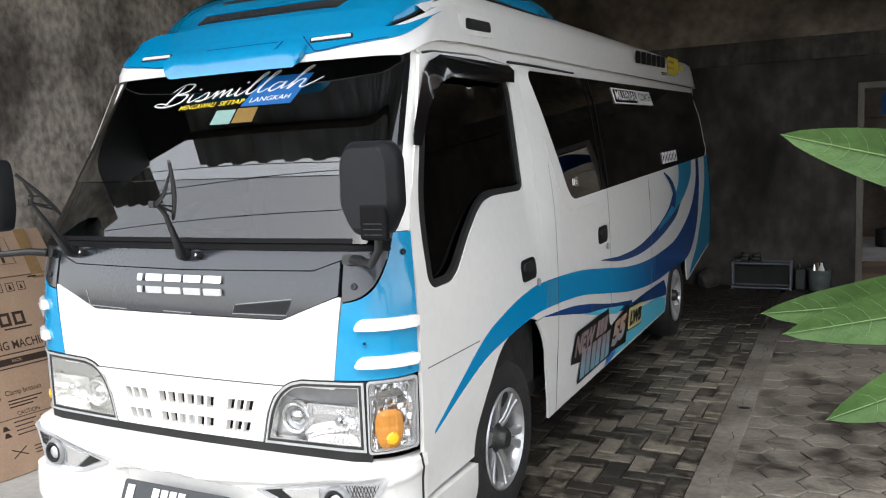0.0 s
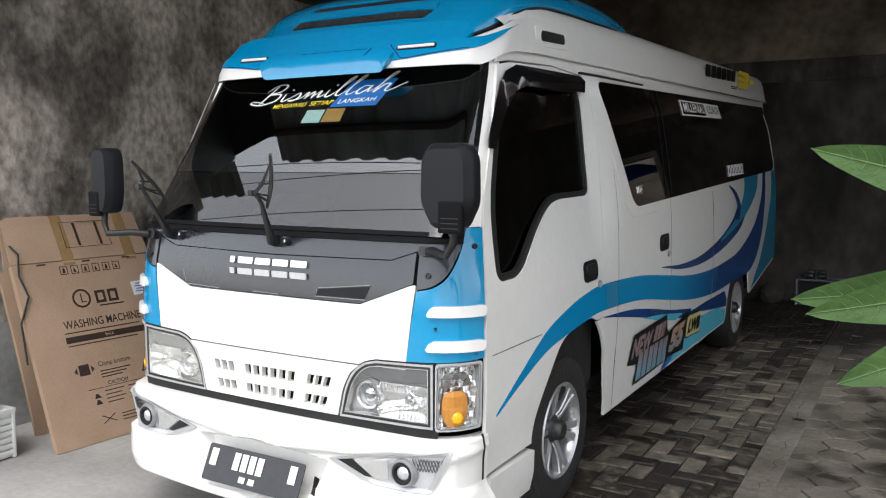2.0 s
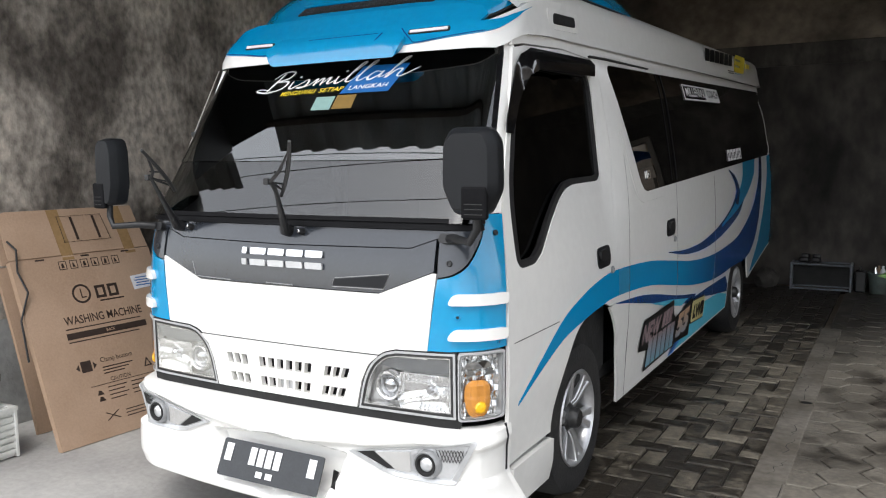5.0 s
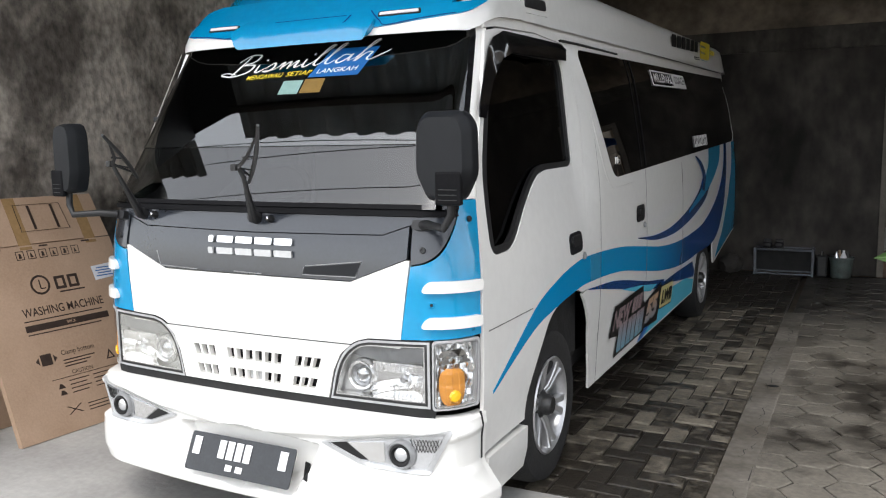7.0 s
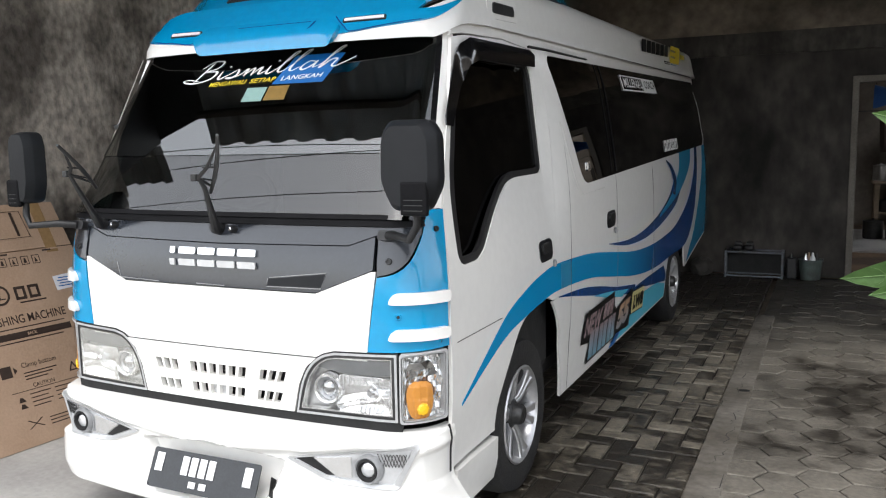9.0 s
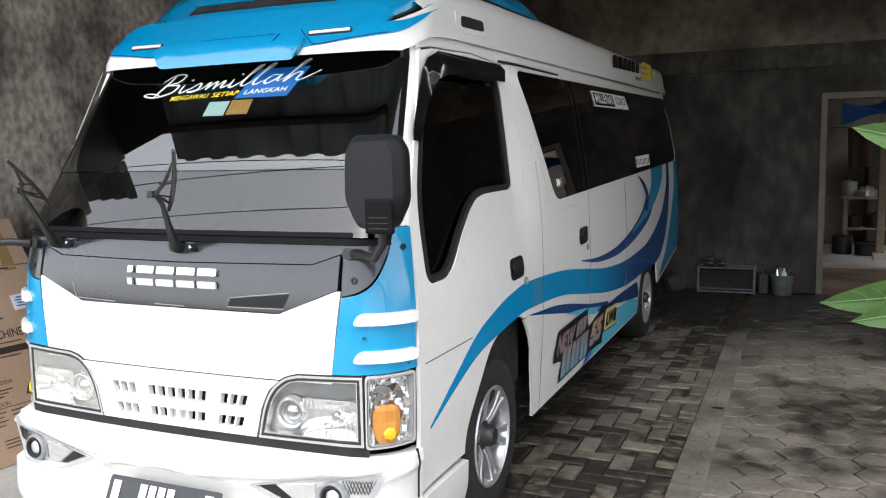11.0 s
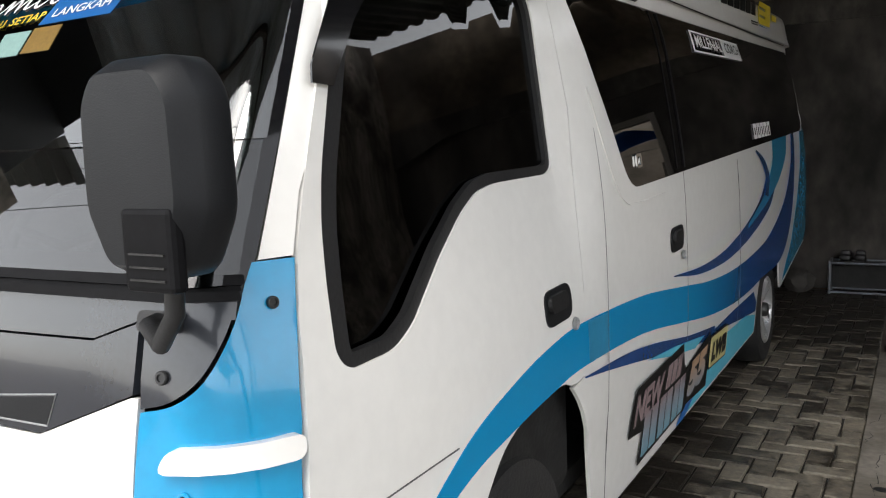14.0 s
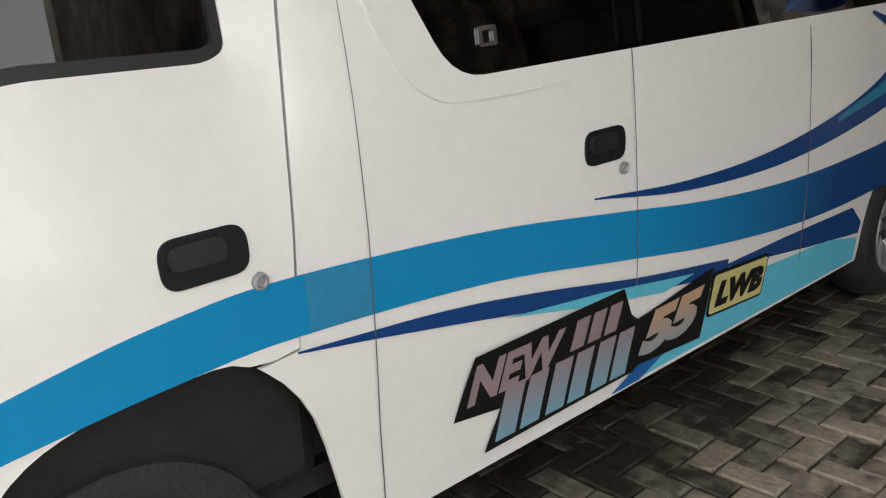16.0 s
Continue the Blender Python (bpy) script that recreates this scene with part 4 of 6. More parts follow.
for u, wd, v, h in ((-0.222, 0.034, -0.012, 0.066), (-0.100, 0.030, -0.012, 0.066), (-0.060, 0.030, -0.012, 0.066), (-0.020, 0.030, -0.012, 0.066), (0.020, 0.030, -0.012, 0.066), (0.180, 0.034, -0.012, 0.066),
                    (-0.052, 0.030, -0.052, 0.022), (-0.004, 0.030, -0.052, 0.022)):
    part("plate_bar", sheet([(u, v), (u + wd, v), (u + wd, v + h), (u, v + h)], plate_lay, 0.002, 0.003), INK_WHITE, plate)

# ---------------------------------------------------------------- roof front: visor, pods and air scoop
VISOR_Y = table([(1.88, 0.490), (1.90, 0.478), (1.925, 0.480), (1.985, 0.515), (2.03, 0.56), (2.10, 0.62), (2.2, 0.70)])
VISOR_X = table([(1.88, 0.737), (1.985, 0.733), (2.035, 0.718), (2.10, 0.706), (2.19, 0.694)])


def brow(s, z, w):
    """Across the visor over the windscreen and round its corners: s runs along the outside from the middle."""
    sg, s = (1 if s >= 0 else -1), abs(s)
    r, h, y0 = 0.17, VISOR_X(z), VISOR_Y(z)
    flat = h - r
    if s < flat:
        x, y, nx, ny = s, y0 + 0.03 * (s / flat) ** 2, 0.06 * s, -1.0
    elif s < flat + r * math.pi / 2:
        a = (s - flat) / r
        x, y, nx, ny = flat + r * math.sin(a), y0 + 0.03 + r * (1 - math.cos(a)), math.sin(a), -math.cos(a)
    else:
        x, y, nx, ny = h, y0 + 0.03 + r + s - flat - r * math.pi / 2, 1.0, 0.0
    slope = (VISOR_Y(z + 0.01) - VISOR_Y(z - 0.01)) / 0.02
    n = Vector((nx, ny, slope * max(0.0, -ny))).normalized()
    return Vector((sg * (x + w * n.x), y + w * n.y, z + w * n.z))


lip = spline([(0.70, 1.898), (0.745, 1.915), (0.80, 1.945), (0.90, 1.968), (1.12, 1.985)], 4) + [(1.12, 2.15), (0.95, 2.135), (0.80, 2.10), (0.71, 2.045), (0.625, 1.996)]
visor = part("roof_visor", sheet(lip + [(-u, v) for u, v in lip[::-1]], brow, 0.03, 0.0, (), 0.03), WHITE, bus, "white visor lip over the windscreen", smooth=True)
part("visor_soffit", grid_mesh([[brow(0.70 * k / 12, 1.8955, -0.003) for k in range(-12, 13)], [brow(0.70 * k / 12, 1.893, -0.035) for k in range(-12, 13)], [Vector((0.685 * k / 12, 0.60, 1.928)) for k in range(-12, 13)]]), BLACK, visor, "black underside of the visor", smooth=True)
spear = spline([(0.29, 1.922), (0.364, 1.928), (0.50, 1.942), (0.645, 1.957), (0.712, 1.980), (0.750, 2.014), (0.785, 2.055), (0.835, 2.085)], 5) + spline([(0.835, 2.085), (0.742, 2.040), (0.684, 2.009), (0.618, 2.000)], 5)[1:] + [(0.635, 2.03), (0.60, 2.065), (0.52, 2.085)]
cap = part("visor_skin", sheet(spear + [(-u, v) for u, v in spear[::-1]], brow, 0.012, 0.006, (), 0.03), BLUE, visor, "blue visor skin with pointed ends", smooth=True)
def wedge(s, z, w):
    return brow(s, z, w + 0.008 + 0.26 * max(0.0, 1.992 - z))


plate_out = rounded([(-0.318, 1.894), (0.304, 1.894), (0.338, 1.944), (0.285, 1.988), (-0.300, 1.992), (-0.360, 1.944)], 0.02)
part("centre_plate", sheet(plate_out, wedge, 0.03, 0.0, (), 0.04), BLUE, cap, "raised blue centre plate", smooth=True)
part("plate_line", sheet([(0.215, 1.976), (0.222, 1.976), (0.208, 1.945), (0.198, 1.940), (0.203, 1.946)], wedge, 0.002, 0.0015, (), 0.05), NAVY, cap)
part("plate_line", sheet([(-0.14, 1.972), (0.20, 1.974), (0.20, 1.976), (-0.14, 1.974)], wedge, 0.002, 0.0012, (), 0.05), NAVY, cap)
for sg in (-1, 1):
    own = (lambda o: o) if sg > 0 else mirrored
    part("groove", sheet(own(spline([(0.300, 1.992), (0.348, 1.950), (0.380, 1.932), (0.50, 1.946), (0.645, 1.961)], 4) + spline([(0.645, 1.9575), (0.50, 1.9425), (0.380, 1.9285), (0.345, 1.947), (0.296, 1.990)], 4)), brow, 0.002, 0.0072, (), 0.05), NAVY, cap, "dark groove round the marker recess")
    part("marker_light", sheet(rounded(own([(0.336, 1.963), (0.510, 1.966), (0.508, 1.984), (0.336, 1.981)]), 0.005), brow, 0.006, 0.010), UNDER, cap, "slim marker light")
    part("marker_lens", sheet(rounded(own([(0.343, 1.967), (0.503, 1.970), (0.501, 1.980), (0.343, 1.977)]), 0.003), brow, 0.006, 0.013), INK_WHITE, cap)

HUMP = [(0.56, 0.44, 1.99, 2.02), (0.60, 0.50, 2.00, 2.065), (0.66, 0.555, 2.02, 2.115), (0.70, 0.585, 2.035, 2.145), (0.80, 0.625, 2.08, 2.225), (0.92, 0.652, 2.14, 2.285), (1.1, 0.662, 2.19, 2.335),
        (1.4, 0.662, 2.218, 2.38), (1.8, 0.655, 2.235, 2.405), (2.2, 0.638, 2.255, 2.41), (2.5, 0.60, 2.275, 2.395), (2.68, 0.56, 2.29, 2.365), (2.78, 0.50, 2.30, 2.325)]
hw, hb, hc = (curve([(r[0], r[k]) for r in HUMP]) for k in (1, 2, 3))


def scoop_lay(x, y, w):
    k = min(1.0, abs(x) / hw(y))
    return Vector((x, y - 0.55 * w, hb(y) + (hc(y) - hb(y)) * (1 - k ** 5) ** 0.45 + 0.8 * w))


rows = []
for i in range(64):
    y = 0.56 + (2.78 - 0.56) * (i / 63) ** 1.5
    rows.append([scoop_lay(hw(y) * math.sin(math.pi / 2 * k / 20), y, 0) for k in range(-20, 21)])
first, last = [Vector((p.x, p.y + 0.02, 1.93)) for p in rows[0]], [Vector((p.x, p.y + 0.01, 2.25)) for p in rows[-1]]
scoop = part("air_scoop", grid_mesh([first] + rows + [last]), BLUE, bus, "blue fibreglass air scoop on the roof", smooth=True)
part("intake", sheet(rounded([(-0.33, 0.664), (0.362, 0.664), (0.385, 0.714), (-0.325, 0.714)], 0.010), scoop_lay, 0.004, 0.003, (), 0.03), UNDER, scoop, "black meshed air intake")
mesh = bmesh.new()
for k in range(-33, 38):
    tube(mesh, [scoop_lay(0.0098 * k, 0.668, 0.004), scoop_lay(0.0098 * k + 0.016, 0.710, 0.004)], 0.0014, 4)
for y in (0.680, 0.692, 0.702):
    tube(mesh, [scoop_lay(0.01 * k, y, 0.004) for k in range(-32, 37)], 0.0010, 4)
part("intake_mesh", mesh, STEEL_DARK, scoop, "fine dark wire mesh")
part("scoop_ridge", sheet(rounded([(-0.335, 0.720), (0.395, 0.720), (0.39, 0.760), (-0.33, 0.760)], 0.010), scoop_lay, 0.010, 0.012, (), 0.03), BLUE, scoop, smooth=True)
part("scoop_slot", sheet(rounded([(-0.29, 0.766), (0.37, 0.766), (0.36, 0.805), (-0.28, 0.805)], 0.006), scoop_lay, 0.003, 0.003, (), 0.04), UNDER, scoop, "dark slot across the scoop")
part("scoop_ridge", sheet(rounded([(-0.28, 0.812), (0.36, 0.812), (0.34, 0.850), (-0.26, 0.850)], 0.010), scoop_lay, 0.010, 0.010, (), 0.03), BLUE, scoop, smooth=True)
for sg in (-1, 1):
    part("scoop_joint", tube(bmesh.new(), [(sg * (hw(y) + 0.002), y, hb(y) + 0.004) for y in [0.60 + 0.05 * k for k in range(44)]], 0.006, 6), UNDER, scoop, "dark sealed joint round the scoop")
for sg in (-1, 1):
    def gutter(y, z, w):
        return Vector((sg * (0.697 + w - 0.10 * (z - 2.1)), y, z))
    pod = part("vent_pod", sheet(rounded([(1.00, 2.020), (1.36, 2.040), (1.36, 2.125), (1.00, 2.11)], 0.03), gutter, 0.02, 0.014, (), 0.04), WHITE, bus, "white raised vent surround", smooth=True)
    part("vent_opening", sheet(rounded([(1.05, 2.046), (1.31, 2.060), (1.31, 2.104), (1.06, 2.092)], 0.018), gutter, 0.004, 0.018, (), 0.04), BLACK, pod, "black side vent", smooth=True)
    part("gutter_line", sheet([(0.95, 1.993), (6.5, 2.150), (6.5, 2.155), (0.95, 1.998)], side(sg), 0.003, 0.004, (), 0.2), UNDER, bus)
    part("drip_rail", sheet([(1.47, 1.945), (2.45, 1.972), (2.45, 1.977), (1.47, 1.953)], side(sg), 0.01, 0.012, (), 0.1), UNDER if sg > 0 else WHITE, bus, smooth=True)

# ---------------------------------------------------------------- side details
SEAM = material("shadowed_panel_seam", (0.10, 0.10, 0.10), 0.7, vary=0.2)
def gradient(name, a, b, axis, lo, hi, rough=0.25):
    """A printed fade from one colour to another along one axis."""
    m = material(name, a, rough, vary=0.05, scale=3, fine=40, coat=0.08, spec=0.14)
    t = m.node_tree
    co, sep, rng = t.nodes.new("ShaderNodeNewGeometry"), t.nodes.new("ShaderNodeSeparateXYZ"), t.nodes.new("ShaderNodeMapRange")
    t.links.new(co.outputs["Position"], sep.inputs[0])
    t.links.new(sep.outputs[axis], rng.inputs["Value"])
    rng.inputs["From Min"].default_value, rng.inputs["From Max"].default_value = lo, hi
    mix = t.nodes.new("ShaderNodeMix")
    mix.data_type = "RGBA"
    mix.inputs[6].default_value, mix.inputs[7].default_value = (*a, 1), (*b, 1)
    t.links.new(rng.outputs[0], mix.inputs[0])
    t.links.new(mix.outputs[2], t.nodes["Principled BSDF"].inputs["Base Color"])
    return m


C_CYAN, C_NAVY, C_TEAL = (0.0, 0.225, 0.46), (0.006, 0.050, 0.19), (0.012, 0.21, 0.34)
BAND = gradient("cyan_to_navy_vinyl", C_CYAN, C_NAVY, 1, 2.7, 4.1)
PEARL = gradient("rainbow_print", (0.27, 0.20, 0.21), (0.16, 0.33, 0.42), 2, 0.50, 0.34)
PEARL2 = gradient("copper_print", (0.46, 0.30, 0.20), (0.22, 0.27, 0.32), 2, 0.50, 0.36)

FADED = material("faded_blue_vinyl", (0.025, 0.225, 0.40), 0.3, vary=0.06, scale=4, fine=40, spec=0.2)
TAG_YELLOW = material("pale_yellow_print", (0.55, 0.50, 0.22), 0.4, vary=0.06)
for sg in (-1, 1):
    lay = side(sg)
    thin, up = 0.002, 0.0045
    part("swoosh", sheet(ribbon([(0.37, 0.615), (0.59, 0.736), (0.81, 0.843), (1.03, 0.901), (1.25, 0.938), (1.51, 0.954), (2.07, 0.930), (2.6, 0.872), (3.1, 0.815), (3.64, 0.785), (4.2, 0.790), (4.78, 0.835), (5.39, 1.00), (5.72, 1.22), (5.88, 1.455)],
                                [(0.37, 0.605), (0.59, 0.690), (0.81, 0.760), (1.03, 0.793), (1.25, 0.816), (1.51, 0.828), (2.07, 0.798), (2.6, 0.725), (3.1, 0.655), (3.64, 0.605), (4.1, 0.590), (4.55, 0.60), (5.33, 0.62), (5.78, 0.90), (6.02, 1.46)], 6), lay, thin, up, (), 0.08), BAND, bus, "cyan swoosh fading to navy", smooth=True)
    part("swoosh", sheet(ribbon([(2.48, 0.934), (2.95, 0.905), (3.46, 0.915), (4.02, 0.985), (4.45, 1.09), (4.66, 1.20)], [(2.48, 0.930), (2.96, 0.872), (3.55, 0.858), (4.15, 0.905), (4.72, 1.00), (4.98, 1.11)], 6), lay, thin, up, (), 0.08), NAVY, bus, "navy swoosh", smooth=True)
    part("swoosh", sheet(ribbon([(4.34, 1.365), (4.52, 1.29), (4.63, 1.20), (4.58, 1.10)], [(4.36, 1.372), (4.60, 1.31), (4.76, 1.20), (4.70, 1.08)], 6), lay, thin, up + 0.003, (), 0.06), NAVY, bus, "navy hooked swoosh tip", smooth=True)
    part("swoosh", sheet(ribbon([(4.05, 0.975), (4.50, 1.08), (4.74, 1.18), (4.93, 1.30), (4.98, 1.42)], [(4.05, 0.955), (4.62, 1.04), (5.08, 1.14), (5.48, 1.30), (5.62, 1.445)], 6), lay, thin, up + 0.0015, (), 0.08), TEAL, bus, "teal swoosh", smooth=True)
    part("swoosh", sheet([(5.47, 0.43), (5.72, 0.62), (6.05, 0.95), (6.25, 1.2), (6.38, 1.470), (6.80, 1.50), (6.84, 0.9), (6.66, 0.62)], lay, thin, up, (), 0.08), TEAL, bus, "teal tail graphic", smooth=True)
    part("swoosh", sheet(ribbon([(1.50, 0.796), (1.91, 0.768), (2.26, 0.722), (2.72, 0.645), (3.25, 0.575)], [(1.50, 0.792), (1.75, 0.755), (2.19, 0.682), (2.60, 0.605), (3.25, 0.520)], 6), lay, thin, up, (), 0.08), NAVY, bus, "slim navy swoosh", smooth=True)
    part("swoosh", sheet([(2.12, 0.690), (2.52, 0.650), (3.02, 0.580), (2.85, 0.560), (2.45, 0.625)], lay, thin, up + 0.003, (), 0.08), LIGHT_CYAN, bus, "pale cyan sliver", smooth=True)
    part("swoosh", sheet([(3.15, 0.555), (3.7, 0.560), (4.30, 0.555), (4.415, 0.47), (4.40, 0.42), (3.9, 0.47)], lay, thin, up, (), 0.08), NAVY, bus, "navy wedge ahead of the rear wheel", smooth=True)
    part("swoosh", sheet([(2.72, 0.297), (3.20, 0.50), (3.62, 0.47), (4.08, 0.455), (4.395, 0.40), (4.38, 0.30)], lay, thin, up, (), 0.08), LIGHT_CYAN, bus, "pale cyan skirt graphic", smooth=True)
    part("swoosh", sheet([(2.60, 0.292), (2.74, 0.292), (3.02, 0.40), (2.95, 0.44)], lay, thin, up + 0.002, (), 0.08), INK_BLUE, bus, "blue chevron", smooth=True)
    part("swoosh", sheet([(1.533, 0.8305), (1.698, 0.823), (1.695, 0.944), (1.533, 0.952)], lay, 0.001, up + 0.0012, (), 0.05), FADED, bus, "sun-faded strip of the swoosh on the pillar", smooth=True)
    # plain lettering blocks of the model name
    back_out = [(1.928, 0.462), (2.000, 0.618), (2.622, 0.634), (2.672, 0.538), (2.71, 0.510), (2.86, 0.528), (3.145, 0.572), (3.120, 0.440), (3.088, 0.330), (2.72, 0.352), (2.69, 0.338), (2.036, 0.332), (2.098, 0.440)]
    back_plate = part("model_name", sheet(back_out, lay, thin, up + 0.005, (), 0.06), INK_BLACK, bus, "black-edged name graphic with plain blocks", smooth=True)
    def flip(total):
        return lay if sg > 0 else (lambda u, v, w: lay(total - u, v, w))
    part("lettering", words("NEW", flip(4.32), 1.968, 0.487, 0.108, 0.385, slant=0.30, lift=up + 0.0075, bold=0.05), PEARL, back_plate, "rainbow lettering")
    part("lettering", words("55", flip(5.80), 2.715, 0.372, 0.142, 0.375, slant=0.30, lift=up + 0.0075, lean=0.03, bold=0.07), PEARL2, back_plate, "copper lettering")
    for k in range(3):
        u = 2.378 + 0.078 * k
        part("name_block", sheet([(u, 0.510), (u + 0.058, 0.510), (u + 0.084, 0.598), (u + 0.026, 0.598)], lay, thin, up + 0.0075), PEARL, back_plate)
        for u in (2.072 + 0.202 * k, 2.072 + 0.202 * k + 0.096):
            part("name_block", sheet([(u, 0.350), (u + 0.076, 0.350), (u + 0.120, 0.494), (u + 0.044, 0.494)], lay, thin, up + 0.0075), PEARL, back_plate)
    tag = part("name_tag", sheet(rounded([(3.118, 0.392), (3.510, 0.372), (3.548, 0.530), (3.148, 0.548)], 0.02), lay, thin, up + 0.0062), INK_BLACK, back_plate)
    part("name_tag", sheet(rounded([(3.130, 0.401), (3.500, 0.382), (3.534, 0.520), (3.158, 0.537)], 0.016), lay, thin, up + 0.0085), TAG_YELLOW, back_plate, "pale yellow tag")
    part("lettering", words("LWB", flip(6.66), 3.160, 0.418, 0.092, 0.345, slant=0.30, lift=0.0145, lean=-0.04, bold=0.07), INK_BLACK, back_plate)
    # window stickers
    glass_up = 0.0025
    part("sticker", sheet([(3.22, 1.846), (4.42, 1.884), (4.42, 1.985), (3.22, 1.947)], lay, 0.001, glass_up, [[(3.25, 1.856), (3.92, 1.877), (3.92, 1.961), (3.25, 1.940)]], 0.1), INK_WHITE, bus, "white-framed sticker on the side window")
    run = lay if sg > 0 else (lambda u, v, w: lay(7.64 - u, v, w))
    part("lettering", words("MILLENIAL", run, 3.29, 1.873, 0.060, 0.60, lift=0.004, lean=0.034, bold=0.02), INK_WHITE, bus)
    part("lettering", words("COACH", run, 3.98, 1.898, 0.056, 0.40, lift=0.0045, lean=0.034, bold=0.01), INK_BLACK, bus)
    for k in range(5):
        part("sticker", sheet([(4.38 + 0.125 * k, 1.435 + 0.004 * k), (4.48 + 0.125 * k, 1.438 + 0.004 * k), (4.48 + 0.125 * k, 1.525 + 0.004 * k), (4.38 + 0.125 * k, 1.522 + 0.004 * k)], lay, 0.001, glass_up,
                               [[(4.41 + 0.125 * k, 1.46), (4.45 + 0.125 * k, 1.46), (4.45 + 0.125 * k, 1.50 + 0.004 * k), (4.41 + 0.125 * k, 1.50 + 0.004 * k)]]), INK_WHITE, bus, "small white window sticker")
    part("window_bar", sheet([(2.705, 1.345), (2.725, 1.345), (2.725, 1.96), (2.705, 1.96)], lay, 0.004, 0.002, (), 0.1), RAIL, bus, "dark sliding-pane divider")
    part("window_bar", sheet([(2.60, 1.345), (2.612, 1.345), (2.612, 1.96), (2.60, 1.96)], lay, 0.002, 0.0, (), 0.1), RAIL, bus)
    part("window_latch", sheet(rounded([(2.075, 1.365), (2.135, 1.368), (2.135, 1.415), (2.075, 1.412)], 0.008), lay, 0.006, 0.004, [rounded([(2.087, 1.373), (2.123, 1.375), (2.123, 1.404), (2.087, 1.402)], 0.005)], 0.02), CHROME, bus, "small window catch")
    # roof-side name: plain black blocks and a yellow figure
    e = 0.03
    for k in range(6):
        y0, z0, wd = 4.07 + 0.185 * k, 2.178 + 0.0085 * k, 0.138
        part("roof_letter", sheet([(y0, z0), (y0 + wd, z0 + 0.008), (y0 + wd + 0.012, z0 + 0.100), (y0 + 0.012, z0 + 0.092)], lay, 0.003, 0.0245, (), 0.1), INK_BLACK, bus, "plain black block of a name")
    for k in range(3):
        part("roof_letter", sheet([(4.98, 2.176 - 0.016 * k), (5.22, 2.188 - 0.016 * k), (5.22, 2.196 - 0.016 * k), (4.98, 2.184 - 0.016 * k)], lay, 0.003, 0.024), INK_BLACK, bus)
    part("roof_patch", sheet([(5.02, 2.126), (6.10, 2.150), (6.12, 2.205), (5.30, 2.185)], lay, 0.003, 0.0225, (), 0.1), TEAL, bus, "teal patch under the roof name")
    part("roof_figure", sheet(rounded([(5.24, 2.190), (5.70, 2.208), (5.74, 2.355), (5.26, 2.340)], 0.04), lay, 0.003, 0.0265, [[(5.26, 2.235), (5.50, 2.242), (5.50, 2.262), (5.26, 2.255)], [(5.26, 2.288), (5.52, 2.295), (5.52, 2.315), (5.26, 2.308)]], 0.05), INK_YELLOW, bus, "plain yellow figure on the roof side")
    part("roof_figure", sheet([(5.80, 2.270), (6.00, 2.276), (6.00, 2.315), (5.80, 2.309)], lay, 0.003, 0.026), INK_YELLOW, bus)
    # panel gaps
    for pts in ([(1.7045, 0.285), (1.708, 0.285), (1.696, 0.66), (1.7, 1.0), (1.690, 1.50), (1.689, 1.50), (1.6978, 1.0), (1.6935, 0.66)], [(2.688, 0.60), (2.6905, 0.60), (2.6635, 1.325), (2.661, 1.325)], [(3.818, 0.44), (3.821, 0.44), (3.776, 1.34), (3.773, 1.34)]):
        part("panel_gap", sheet(pts, lay, 0.001, 0.0075, (), 0.1), SEAM, bus)
    # pressed crease round the window's front corner
    part("crease", sheet(ribbon([(1.70, 1.62), (1.76, 1.46), (1.83, 1.33), (1.92, 1.262), (2.05, 1.246), (2.4, 1.258)], [(1.704, 1.622), (1.766, 1.463), (1.838, 1.335), (1.923, 1.268), (2.05, 1.252), (2.4, 1.262)], 5), lay, 0.003, 0.0035, (), 0.1), WHITE, bus, smooth=True)
    # pressed crease along the body
    part("crease", sheet([(0.33, 0.8395), (0.76, 0.8395), (0.76, 0.8425), (0.33, 0.8425)], lay, 0.004, 0.0042, (), 0.1), SEAM, bus, smooth=True)
    # door handles in recessed cups, with locks
    for y, z, wd, ly, lz in ((1.243, 0.986, 0.178, 1.434, 0.965), (2.443, 1.024, 0.178, 2.612, 1.000)):
        cup = part("handle_cup", sheet(rounded([(y, z), (y + wd, z + 0.005), (y + wd, z + 0.100), (y, z + 0.095)], 0.038, 6), lay, 0.006, 0.007, (), 0.03), MIRROR_BLACK, bus, "black recessed door handle", smooth=True)
        part("handle_grip", sheet(rounded([(y + 0.014, z + 0.038), (y + wd * 0.72, z + 0.040), (y + wd * 0.72, z + 0.086), (y + 0.014, z + 0.083)], 0.025, 5), lay, 0.012, 0.020, (), 0.03), BLACK, cup, smooth=True)
        c = lay(ly, lz, 0.005)
        m = Matrix.Translation(c) @ Matrix.Rotation(sg * math.pi / 2, 4, "Y")
        part("lock", lathe(bmesh.new(), [(0, 0.006), (0.009, 0.006), (0.012, 0.010), (0.017, 0.008), (0.018, 0.0)], m, 20), LAMP_BROW, bus, "small dull metal lock", smooth=True)
    # weather visor over the cab door window
    vis = [(0.452, 1.578), (0.510, 1.575), (0.60, 1.70), (0.70, 1.800), (0.80, 1.828), (1.455, 1.850), (1.490, 1.905), (1.46, 1.928), (0.74, 1.906), (0.66, 1.878), (0.60, 1.83), (0.458, 1.61)]
    def flare(y, z, w):
        k = max(0.0, min(1.0, (1.93 - z) / 0.085)) * min(1.0, max(0.0, (y - 0.66) / 0.10))
